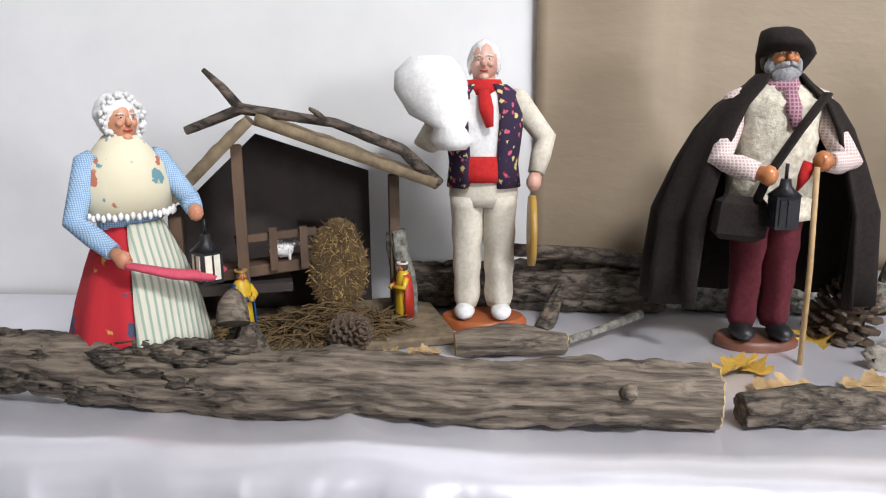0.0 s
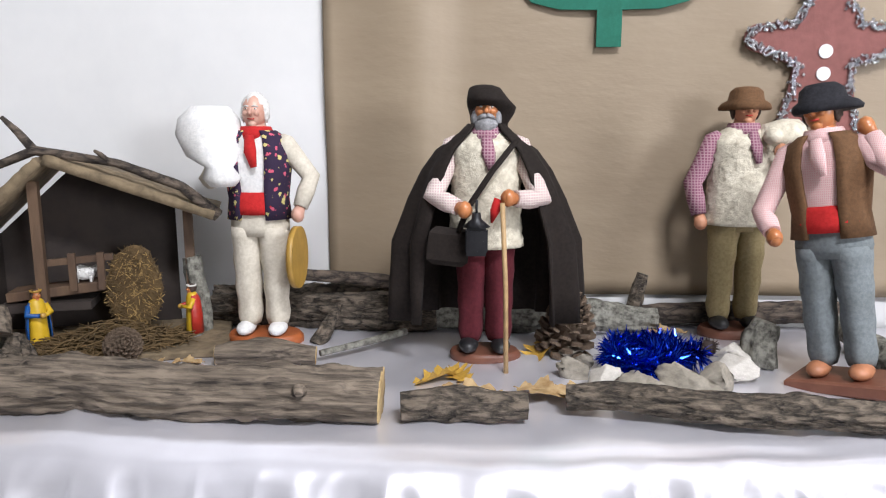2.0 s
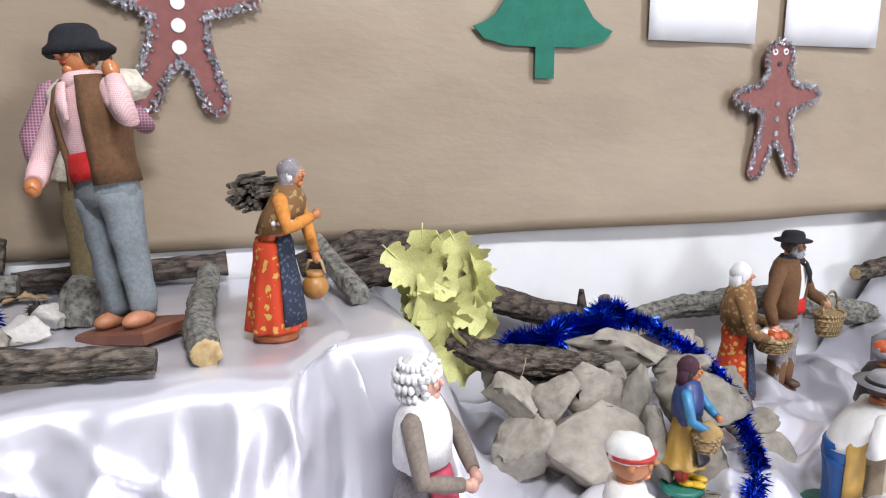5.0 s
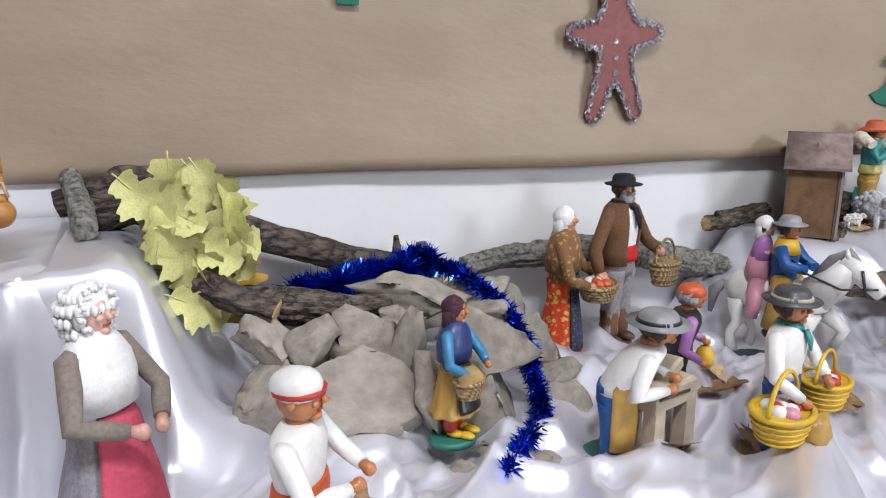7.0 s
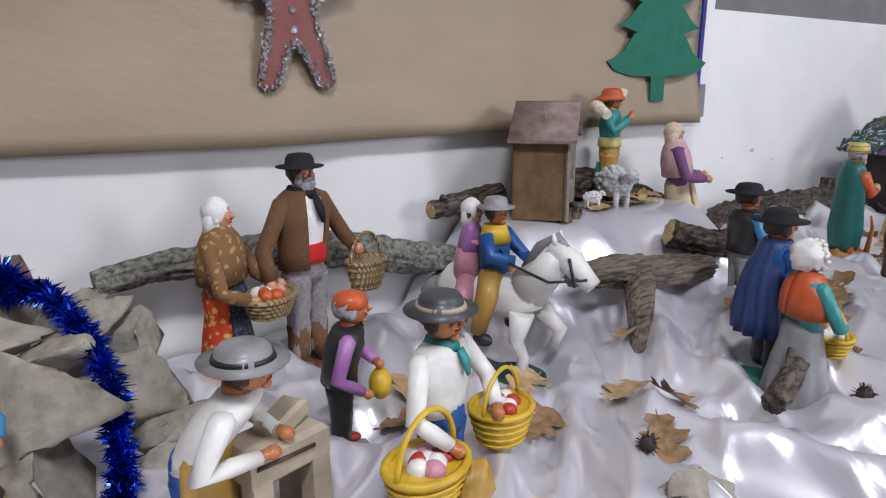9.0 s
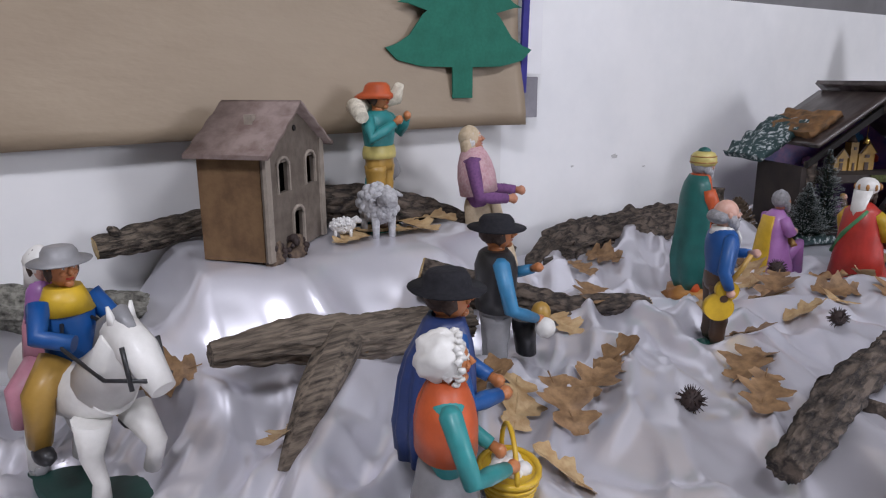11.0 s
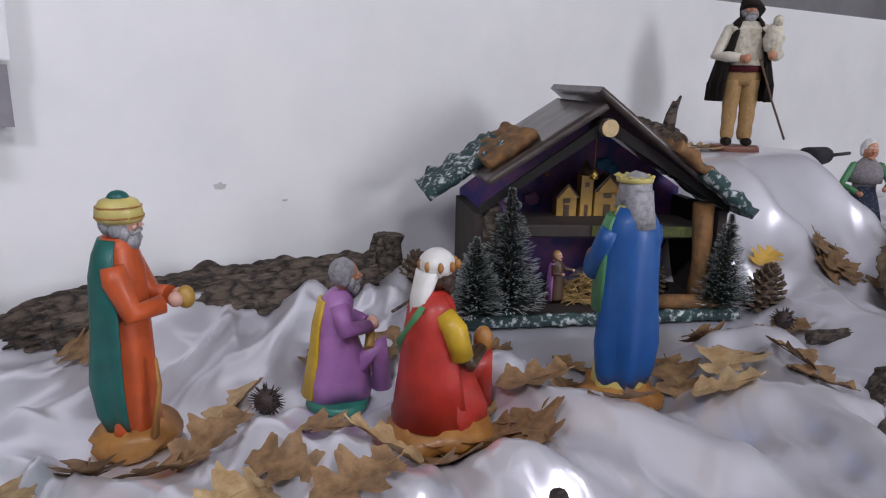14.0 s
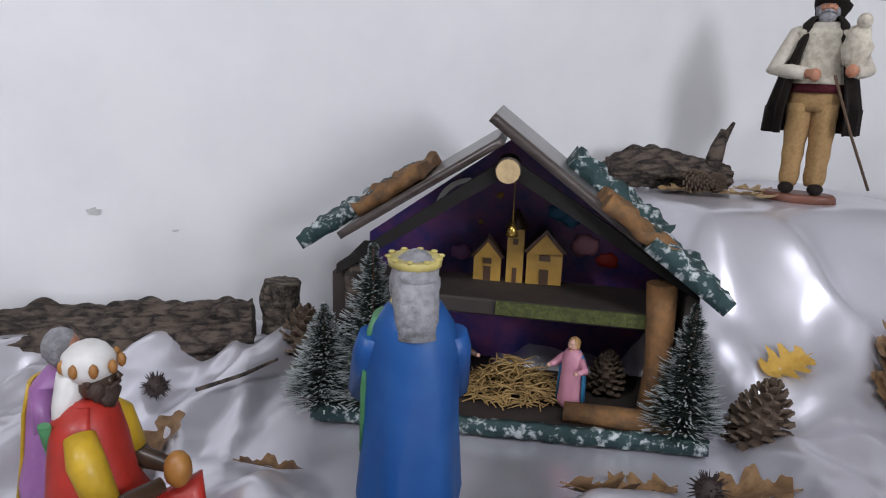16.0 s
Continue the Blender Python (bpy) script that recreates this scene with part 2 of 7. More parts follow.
PBROWN = paint("brown_paint", (0.085, 0.045, 0.026))
PSTONE = paint("stone_paint", (0.46, 0.39, 0.29), rough=0.7)
PBASE = paint("green_base_paint", (0.03, 0.20, 0.15))
PDKGREEN = paint("bottle_green_base_paint", (0.012, 0.055, 0.045))
CLOGS = mat("orange_clog_wood", (0.48, 0.20, 0.10), 0.5, scale=60)
WICKER = mat("wicker", (0.46, 0.33, 0.16), 0.7, (0.22, 0.14, 0.06), scale=240, bump=1.0, pattern="stripes", stretch=(0.3, 0.3, 1))
STAFF = mat("pale_stick", (0.50, 0.33, 0.16), 0.6, scale=80)
METALB = mat("black_tin", (0.02, 0.02, 0.024), 0.45, scale=80, metal=0.4)
LAMPP = mat("lantern_pane", (0.78, 0.74, 0.62), 0.4, scale=60)
FROST = mat("frosted_bristle", (0.62, 0.68, 0.68), 0.8, scale=100)
PINE = mat("dark_green_bristle", (0.030, 0.060, 0.045), 0.8, (0.012, 0.025, 0.02), scale=100)
LOGROOF = mat("varnished_plank", (0.034, 0.021, 0.017), 0.35, (0.10, 0.08, 0.072), scale=40, bump=0.3, stretch=(0.1, 1, 1), coat=0.3)
NIGHT = mat("painted_night_sky", (0.035, 0.03, 0.17), 0.45, (0.20, 0.06, 0.17), scale=26, bump=0.1)
FROSTBARK = mat("teal_frosted_bark", (0.022, 0.055, 0.055), 0.75, (0.55, 0.60, 0.60), scale=95, bump=1.0, lo=0.52, hi=0.62)
ORBARK = mat("orange_cork_bark", (0.26, 0.13, 0.045), 0.85, (0.10, 0.06, 0.03), scale=60, bump=0.9)
HOUSEW = mat("rough_brown_card", (0.20, 0.118, 0.055), 0.9, (0.12, 0.066, 0.03), scale=38, bump=0.5)
HOUSEF = mat("grey_brown_card", (0.165, 0.135, 0.11), 0.9, (0.115, 0.09, 0.07), scale=60, bump=0.5)
HOUSER = mat("painted_card_roof", (0.26, 0.20, 0.18), 0.8, (0.15, 0.10, 0.085), scale=45, bump=0.4)
HOUSET = mat("pale_card_trim", (0.34, 0.29, 0.24), 0.9, scale=60)
# near-black: shade painted inside the card house, also the stable's gable beam
VOID = mat("shade_and_beam_black", (0.012, 0.01, 0.009), 0.95, scale=30)
FLOORM = mat("grey_floor_tile", (0.30, 0.29, 0.27), 0.5, scale=12)
LICHEN = mat("lichen_bark", (0.25, 0.245, 0.21), 0.95, (0.04, 0.036, 0.03), scale=130, bump=1.0)


# ---- mesh tools ----
class Sculpt:
    """One mesh in the making, with its materials."""

    def __init__(self):
        self.bm, self.mats = bmesh.new(), []

    def mi(self, m):
        if m not in self.mats:
            self.mats.append(m)
        return self.mats.index(m)

    def skin(self, rows, m, caps=True, closed=True, smooth=True):
        bm, i = self.bm, self.mi(m)
        vs = [[bm.verts.new(p) for p in r] for r in rows]
        n = len(rows[0])
        for a, b in zip(vs, vs[1:]):
            for k in range(n if closed else n - 1):
                f = bm.faces.new((a[k], a[(k + 1) % n], b[(k + 1) % n], b[k]))
                f.material_index, f.smooth = i, smooth
        if caps and closed:
            for ring, flip in ((vs[0], True), (vs[-1], False)):
                f = bm.faces.new(ring[::-1] if flip else ring)
                f.material_index, f.smooth = i, False
        return vs

    def loft(self, rings, m, n=18, folds=None, caps=True):
        """rings: (z, rx, ry, x, y). folds: (depth, count, phase), growing downwards."""
        rows = []
        zs = [r[0] for r in rings]
        z0, z1 = min(zs), max(zs)
        for r in rings:
            z, rx, ry, cx, cy = (*r, 0, 0)[:5]
            row = []
            for k in range(n):
                a = 2 * math.pi * k / n
                s = 1.0
                if folds:
                    s += folds[0] * (1 - (z - z0) / max(1e-6, z1 - z0)) * math.sin(folds[1] * a + folds[2] + 3 * z)
                row.append((cx + rx * s * math.cos(a), cy + ry * s * math.sin(a), z))
            rows.append(row)
        return self.skin(rows, m, caps)

    def tube(self, pts, radii, m, n=10, caps=True, flat=1.0):
        pts = [Vector(p) for p in pts]
        if not isinstance(radii, (list, tuple)):
            radii = [radii] * len(pts)
        rows, ref = [], None
        for i, p in enumerate(pts):
            d = (pts[min(i + 1, len(pts) - 1)] - pts[max(i - 1, 0)]).normalized()
            if ref is None:
                ref = Vector((0, 0, 1)) if abs(d.z) < 0.9 else Vector((0, 1, 0))
            u = (ref - d * ref.dot(d)).normalized()
            v = d.cross(u)
            ref = u
            rows.append([p + (u * math.cos(2 * math.pi * k / n) * flat + v * math.sin(2 * math.pi * k / n)) * radii[i] for k in range(n)])
        return self.skin(rows, m, caps)

    def ball(self, c, r, m, n=14, rough=0.0, seed=0.0):
        r = (r, r, r) if not isinstance(r, (list, tuple)) else r
        k = n // 2 + 1
        rows = []
        for i in range(k + 1):
            t = math.pi * (0.04 + 0.92 * i / k)
            row = []
            for j in range(n):
                a = 2 * math.pi * j / n
                d = Vector((math.sin(t) * math.cos(a), math.sin(t) * math.sin(a), -math.cos(t)))
                s = 1 + rough * noise.noise(d * 2.7 + Vector((seed, seed * 1.7, 0)))
                row.append((c[0] + r[0] * d.x * s, c[1] + r[1] * d.y * s, c[2] + r[2] * d.z * s))
            rows.append(row)
        return self.skin(rows, m)

    def box(self, c, size, m, rot=(0, 0, 0), bevel=0.0, taper=1.0):
        M = Matrix.Translation(c) @ Euler([radians(a) for a in rot]).to_matrix().to_4x4()
        hx, hy, hz = size[0] / 2, size[1] / 2, size[2] / 2
        e = min(bevel, hx * 0.9, hy * 0.9)

        def ring(z, s, cut):
            x, y = hx * s - cut, hy * s - cut
            return [M @ Vector(p) for p in ((-x + 0, -y - 0, z), (x, -y, z), (x, y, z), (-x, y, z))]
        if e:
            rows = [ring(-hz, 1, e), ring(-hz + e, 1, 0), ring(hz - e, taper, 0), ring(hz, taper, e)]
        else:
            rows = [ring(-hz, 1, 0), ring(hz, taper, 0)]
        return self.skin(rows, m, smooth=False)

    def prism(self, outline, depth, m, origin=(0, 0, 0), sides=None):
        """A flat shape in x and z, thick along y."""
        bm, i, j = self.bm, self.mi(m), self.mi(sides or m)
        o = Vector(origin)
        a = [bm.verts.new(o + Vector((x, 0, z))) for x, z in outline]
        b = [bm.verts.new(o + Vector((x, depth, z))) for x, z in outline]
        bm.faces.new(a).material_index = i
        bm.faces.new(b[::-1]).material_index = i
        for k in range(len(a)):
            q = (k + 1) % len(a)
            bm.faces.new((a[q], a[k], b[k], b[q])).material_index = j

    def mesh(self, name, scale=1.0, fix=True):
        if fix:
            bmesh.ops.recalc_face_normals(self.bm, faces=self.bm.faces)
        me = bpy.data.meshes.new(name)
        if scale != 1.0:
            bmesh.ops.scale(self.bm, vec=(scale,) * 3, verts=self.bm.verts)
        self.bm.to_mesh(me)
        self.bm.free()
        for m in self.mats:
            me.materials.append(m)
        return me


def part(name, sc, parent=None, label="", m=None):
    """Links a sculpted mesh as one object, under a thing if there is one."""
    ob = new(name, sc.mesh(name))
    if parent:
        ob.parent = parent
    if m is not None:
        ob.matrix_basis = m
    return tagged(ob, label)


def thing(name, m, label, category, group="", kind=""):
    ob = new(name)
    ob.empty_display_size = 0.02
    ob.matrix_basis = m
    return tagged(ob, label, category, group, kind)


def smooth(a, b, x):
    t = min(1, max(0, (x - a) / (b - a)))
    return t * t * (3 - 2 * t)


def fleece_coat(s, z0, z1, rx, ry, m, seed, y0=0.0):
    """A woolly waistcoat with an uneven curled surface."""
    rows = []
    for i in range(27):
        f = i / 26
        z = z0 + (z1 - z0) * f
        w = 1 - 0.10 * math.sin(math.pi * f) - 0.42 * smooth(0.86, 1.0, f)
        row = []
        for k in range(60):
            a = 2 * math.pi * k / 60
            q = Vector((math.cos(a) * 9, math.sin(a) * 9, z * 75 + seed))
            e = 1 + 0.07 * noise.noise(q) + 0.05 * noise.noise(q * 2.3)
            row.append((rx * w * e * math.cos(a), y0 + ry * w * e * math.sin(a), z))
        rows.append(row)
    s.skin(rows, m)


# ---- the room ----
TOP, LOW, WALL = 0.747, 0.555, 1.15      # the high table, the low table, the wall behind them


def slab(name, c, size, m, label, category="wall", rot=(0, 0, 0)):
    s = Sculpt()
    s.box((0, 0, 0), size, m, rot)
    return tagged(part(name, s, None, "", Matrix.Translation(c)), label, category, "", "structure")


slab("floor", (2, -0.8, -0.05), (11, 7, 0.1), FLOORM, "plain grey tiled floor of the hall", "floor")
slab("ceiling", (2, -0.8, 2.75), (11, 7, 0.1), PLASTER, "plain white ceiling", "ceiling")
slab("wall_north", (-0.21, 1.233, 1.35), (6.6, 0.15, 2.7), PLASTER, "smooth white plaster wall behind the display")
slab("wall_north_low", (5.32, 1.233, 0.508), (4.46, 0.15, 1.016), PLASTER, "low white plaster wall with a flat top")
slab("wall_north_upper", (5.31, 1.375, 1.86), (4.4, 0.15, 1.68), GREY, "wall above the low white one, its shade painted in as grey")
slab("wall_south", (2, -4.1, 1.35), (11, 0.15, 2.7), PLASTER, "plain white wall of the hall")
slab("wall_west", (-3.4, -1.4, 1.35), (0.15, 5.1, 2.7), PLASTER, "plain white wall of the hall")
slab("wall_east", (7.4, -1.4, 1.35), (0.15, 5.1, 2.7), PLASTER, "plain white wall of the hall")


def wall_stain(x, z, r, seed):
    s = Sculpt()
    pts = []
    for k in range(14):
        a = 2 * math.pi * k / 14
        q = r * (0.7 + 0.6 * noise.noise(Vector((math.cos(a) * 2, math.sin(a) * 2, seed))))
        pts.append((q * 1.3 * math.cos(a), q * 0.6 * math.sin(a)))
    s.prism(pts, 0.0008, mat("grey_smudge", (0.60, 0.595, 0.59), 0.9, scale=300))
    tagged(part("wall_mark", s, None, "", Matrix.Translation((x, WALL + 0.007, z))), "small grey scuff mark on the white wall", "mark", "", "structure")


wall_stain(3.372, 0.716, 0.009, 3)
wall_stain(3.26, 0.705, 0.004, 5)
wall_stain(3.46, 0.69, 0.004, 7)


# ---- kraft paper on the wall ----
def kraft():
    s = Sculpt()
    rows = []
    nx, nz = 170, 46
    for j in range(nz + 1):
        z = 0.79 + (1.72 - 0.79) * j / nz
        row = []
        for i in range(nx + 1):
            x = 0.648 + (3.10 - 0.648) * i / nx
            w = 0.0035 * noise.noise(Vector((x * 1.6, z * 2.2, 3))) + 0.0022 * noise.noise(Vector((x * 6, z * 9, 8)))
            curl = 0.022 * smooth(0.22, 0, z - 0.79) ** 2 * smooth(1.3, 2.0, x) + 0.02 * smooth(0.10, 0, 3.10 - x) ** 2
            fold = 0.020 * smooth(0.648, 0.772, x) * smooth(0.835, 0.775, x) + 0.0035 * noise.noise(Vector((x * 9 + z * 3, z * 5, 15)))
            row.append((x, WALL + 0.003 - w - curl - fold + 0.003 * noise.noise(Vector((x * 3, 0, 1))), z + 0.004 * noise.noise(Vector((x * 2.5, 0, 5))) * (1 if j == 0 else 0)))
        rows.append(row)
    s.skin(rows, KRAFT, caps=False, closed=False)
    ob = part("kraft_paper", s)
    so = ob.modifiers.new("thickness", "SOLIDIFY")
    so.thickness = 0.0012
    tagged(ob, "brown kraft paper backdrop pinned on the white wall", "paper", "", "")


kraft()


def fir_cutout(x, z, k=1.0, turn=0.0, wide=1.0):
    """A felt fir whose trunk ends at x, z."""
    right = [(0.016, 0), (0.016, 0.046)]
    tiers = ((0.116, 0.055, 0.070), (0.098, 0.118, 0.060), (0.083, 0.178, 0.052), (0.064, 0.232, 0.045), (0.045, 0.282, 0.04))
    base = 0.046
    for w, tz, nxt in tiers:
        right += [(w * 0.55, base + 0.001), (w * 0.86, base + 0.010), (w, tz + 0.018), (w * 0.86, tz + 0.024), (w * 0.70, tz + 0.036), (w * 0.52, tz + nxt - 0.004)]
        base = tz + nxt
    right += [(0.0, base + 0.05)]
    out = [(a * k * wide, b * k) for a, b in right] + [(-a * k * wide, b * k) for a, b in right[::-1][1:]]
    s = Sculpt()
    s.prism(out, 0.003, FELT)
    tagged(part("fir_tree_cutout", s, None, "", pose(x, WALL - 0.008 - 0.012 * (turn != 0), z, 0, 0, turn)), "dark green felt fir tree cut-out on the kraft paper", "decoration", "fir cut-outs")


def ginger_outline(grow=0.0):
    g = grow
    out = []
    def arc(cx, cz, r, a0, a1, n):
        for i in range(n + 1):
            a = radians(a0 + (a1 - a0) * i / n)
            out.append((cx + (r + g) * math.cos(a), cz + (r + g) * math.sin(a)))
    arc(0.042, 0.016, 0.017, 200, 380, 8)       # right foot
    out.append((0.040 + g, 0.085))
    out.append((0.036 + g, 0.118 - g * 0.4))
    arc(0.082, 0.150, 0.017, -90, 100, 7)       # right hand
    out.append((0.040, 0.172 + g))
    arc(0.0, 0.215, 0.033, -38, 218, 14)        # head
    out.append((-0.040, 0.172 + g))
    arc(-0.082, 0.150, 0.017, 80, 270, 7)
    out.append((-0.036 - g, 0.118 - g * 0.4))
    out.append((-0.040 - g, 0.085))
    arc(-0.042, 0.016, 0.017, 160, 340, 8)
    out.append((-0.012, 0.05 - g))
    out.append((0.0, 0.062 - g))
    out.append((0.012, 0.05 - g))
    return out


def ginger_cutout(x, z, k, tilt, buttons, seed):
    t = thing("gingerbread_cutout", pose(x, WALL - (0.008 if x < 2 else 0.017), z, 0, tilt, 0) @ Matrix.Scale(k, 4), "brown foam gingerbread figure edged with silver glitter", "decoration", "gingerbread cut-outs")
    s = Sculpt()
    s.prism(ginger_outline(), 0.004, GINGER)
    part("body", s, t)
    s = Sculpt()
    rnd = random.Random(seed)
    line = ginger_outline(-0.004)
    for a, b in zip(line, line[1:] + line[:1]):
        d = math.dist(a, b)
        for i in range(max(1, int(d / 0.0026))):
            f = (i + 0.5) / max(1, int(d / 0.0026))
            for _ in range(3):
                c = (a[0] + (b[0] - a[0]) * f + rnd.gauss(0, 0.0030), -0.0015 - rnd.random() * 0.001, a[1] + (b[1] - a[1]) * f + rnd.gauss(0, 0.0030))
                s.box(c, (0.0034, 0.0018, 0.0034), SILVER, (rnd.uniform(-40, 40), rnd.uniform(-40, 40), rnd.uniform(0, 90)))
    part("glitter_trim", s, t, "silver glitter edging")
    for bz in (0.082, 0.108, 0.135):
        s = Sculpt()
        s.tube([(0, 0.0, bz), (0, -0.0022, bz)], buttons, WHITE if buttons > 0.006 else SILVER, 14)
        part("button", s, t, "white round button" if buttons > 0.006 else "silver button")
    for ex in (-0.012, 0.012):
        s = Sculpt()
        s.tube([(ex, 0.0, 0.226), (ex, -0.002, 0.226)], 0.0055, WHITE, 12)
        s.tube([(ex, -0.002, 0.226), (ex, -0.003, 0.226)], 0.0025, PBLACK, 8)
        part("eye", s, t)
    s = Sculpt()
    s.tube([(0, 0.0, 0.205), (0, -0.002, 0.205)], 0.0045, PBLACK, 12)
    part("mouth", s, t)


fir_cutout(1.023, 1.119)
fir_cutout(1.812, 1.025)
fir_cutout(2.990, 0.834, 1.0, -6, 1.10)
ginger_cutout(1.292, 0.972, 1.03, 1.5, 0.0085, 1)
ginger_cutout(2.257, 0.860, 0.95, -2, 0.005, 2)


def sheet(x, z, tint, seed):
    t = thing("drawing_sheet", pose(x, WALL - 0.008, z), "white sheet of paper with a small drawing", "paper", "sheets on the wall")
    s = Sculpt()
    rows = [[(0.21 * i / 8, -0.002 * math.sin(i * 0.7 + seed) * (1 - j / 6), 0.297 * j / 6) for i in range(9)] for j in range(7)]
    s.skin(rows, WHITE, caps=False, closed=False)
    ob = part("leaf", s, t)
    ob.modifiers.new("thickness", "SOLIDIFY").thickness = 0.0006
    rnd = random.Random(seed)
    for k in range(6):
        s = Sculpt()
        s.ball((0, 0, 0), (0.012 + 0.01 * rnd.random(), 0.0006, 0.008 + 0.008 * rnd.random()), tint[k % len(tint)], 10, 0.5, k)
        part("drawn_shape", s, t, "", Matrix.Translation((0.07 + 0.08 * rnd.random(), -0.0040, 0.10 + 0.06 * rnd.random())))


sheet(1.992, 1.087, (PORAN, PGOLD, PPINK), 1)
sheet(2.262, 1.087, (PSKY, PGOLD, PRED), 2)


def hanging_cards():
    t = thing("hanging_card", pose(3.112, WALL - 0.02, 0.80), "deep blue and white card hanging at the edge of the paper", "card")
    s = Sculpt()
    s.box((0.006, 0, 0.30), (0.016, 0.004, 0.52), BLUECARD, (0, 2, 12))
    part("blue_strip", s, t, "deep blue card")
    s = Sculpt()
    s.box((0.028, 0.004, 0.33), (0.036, 0.003, 0.52), WHITE, (0, 1, 5))
    part("white_strip", s, t, "white card")
    s = Sculpt()
    s.box((0.020, 0.008, 0.032), (0.036, 0.003, 0.066), mat("grey_card", (0.27, 0.26, 0.29), 0.8, scale=20))
    part("grey_strip", s, t, "grey card")


hanging_cards()

# ornament on the ledge past the paper's end
s = Sculpt()
for k in range(9):
    a = k * 0.7
    s.tube([(0, 0, 0.03), (0.022 * math.cos(a), 0.01 * math.sin(a), 0.04 + 0.02 * math.sin(a)), (0.034 * math.cos(a), 0.012, 0.045 + 0.028 * math.sin(a))], [0.004, 0.008, 0.001], LEAFY, 6, flat=0.3)
s.ball((-0.03, 0.01, 0.03), (0.03, 0.02, 0.03), BLACKF, 12, 0.4, 2)
tagged(part("dried_posy", s, None, "", Matrix.Translation((3.18, 1.20, 1.018))), "dried yellow and black posy on the wall ledge", "decoration")


# ---- tables and satin cloths ----
def table(name, x0, x1, y0, y1, z, label):
    t = thing(name, Matrix.Translation(((x0 + x1) / 2, (y0 + y1) / 2, 0)), label, "table")
    s = Sculpt()
    s.box((0, 0, z - 0.015), (x1 - x0, y1 - y0, 0.03), HUTWOOD, bevel=0.003)
    part("tabletop", s, t)
    for i in (-1, 1):
        for j in (-1, 1):
            s = Sculpt()
            s.box((i * ((x1 - x0) / 2 - 0.06), j * ((y1 - y0) / 2 - 0.05), (z - 0.03) / 2), (0.05, 0.05, z - 0.03), HUTWOOD, bevel=0.003)
            part("leg", s, t)


table("high_table", -1.6, 1.37, 0.775, 1.145, TOP - 0.006, "high table hidden under white satin")
table("low_table", 1.0, 5.6, 0.30, 1.145, LOW - 0.085, "low table hidden under white satin")


def crease(u, v, seed):
    """Thin straight-ish ridges, 0 to 1, where a slow noise crosses nought."""
    return max(0.0, 1 - 5 * abs(noise.noise(Vector((u, v, seed))))) ** 1.6


def satin_high():
    """Flat on the table, then falling over its front in loose folds."""
    s = Sculpt()
    nx = 820
    rows = []
    prof = [("t", 1.147 - 0.357 * i / 70) for i in range(71)] + [("d", d) for d in (0.001, 0.003, 0.006, 0.010)] + [("d", 0.014 + 0.007 * i) for i in range(34)] + [("d", d) for d in (0.27, 0.32, 0.38, 0.46, 0.56)]
    for kind, q in prof:
        row = []
        for i in range(nx + 1):
            x = -1.6 + (1.468 + 1.6) * i / nx
            w = smooth(1.375, 1.442, x)
            edge = 0.738 + 0.034 * smooth(0.75, 1.2, x) + 0.005 * noise.noise(Vector((x * 7, 0, 2))) + 0.006 * noise.noise(Vector((x * 17, 0, 3)))
            edge += (0.845 - edge) * w
            tuck = max(0.0, 1 - abs(math.sin(9 * x + 14 * q + 3 * noise.noise(Vector((x * 2.5, q * 3, 71)))))) ** 3
            pucker = 0.007 * noise.noise(Vector((x * 5, q * 7, 4))) + 0.0025 * noise.noise(Vector((x * 14, q * 18, 9))) + 0.006 * tuck * smooth(0.0, 0.3, noise.noise(Vector((x * 4, q * 5, 73))))
            if kind == "t":
                y = edge + (q - 0.79) * (1.147 - edge) / 0.357
                z = TOP + max(-0.002, pucker * smooth(0, 0.03, 1.147 - q)) - 0.006 * smooth(0.02, 0, y - edge)
            else:
                g = smooth(-0.01, 0.07, q)
                n1 = noise.noise(Vector((x * 2.3, q * 1.6, 7)))
                ph = 40 * x + 4.0 * n1 + 9 * q
                ph2 = 26 * x - 26 * q + 3.0 * noise.noise(Vector((x * 3.1, q * 3.0, 13)))
                ph3 = 34 * x + 30 * q + 3.0 * noise.noise(Vector((x * 2.7, q * 3.0, 19)))
                w2 = smooth(-0.1, 0.25, noise.noise(Vector((x * 4, q * 4, 29))))
                w3 = smooth(-0.05, 0.30, noise.noise(Vector((x * 5, q * 5, 37))))
                c1, c2, c3 = (max(0.0, 1.03 - math.sqrt(math.sin(p) ** 2 + 0.03) + 0.1) ** 1.5 for p in (ph, ph2, ph3))
                fold = (0.22 + 0.78 * smooth(0.36, 0.95, x)) * (0.007 * abs(math.sin(83 * x - 18 * q + 3 * n1)) * w2 + 0.026 * c1 + 0.022 * w2 * c2 + 0.020 * w3 * c3) + 0.014 * noise.noise(Vector((x * 6, q * 5, 1)))
                fold += 0.012 * crease(x * 8 + q * 3, q * 3.2, 81) + 0.011 * crease(x * 9 - q * 9, q * 4 + x * 2, 83) + 0.007 * crease(x * 19, q * 8, 87) + 0.005 * crease(x * 14 + q * 16, q * 9 - x * 3, 89)
                round_off = 0.016 * math.sqrt(max(0.0, 1 - (1 - min(q / 0.022, 1)) ** 2))
                y0 = edge - round_off - g * (fold + 0.03 * q)
                y1 = 0.845 - 0.075 * (0.5 + math.sin(math.asin(max(-1, min(1, 2 * q / 0.202 - 1))) / 3))
                y = y0 + (y1 - y0) * w
                z = TOP - q - 0.006
            z -= 0.014 * smooth(1.442, 1.468, x)
            row.append((x, y, z))
        rows.append(row)
    s.skin(rows, SATIN, caps=False, closed=False)
    ob = part("satin_cloth", s)
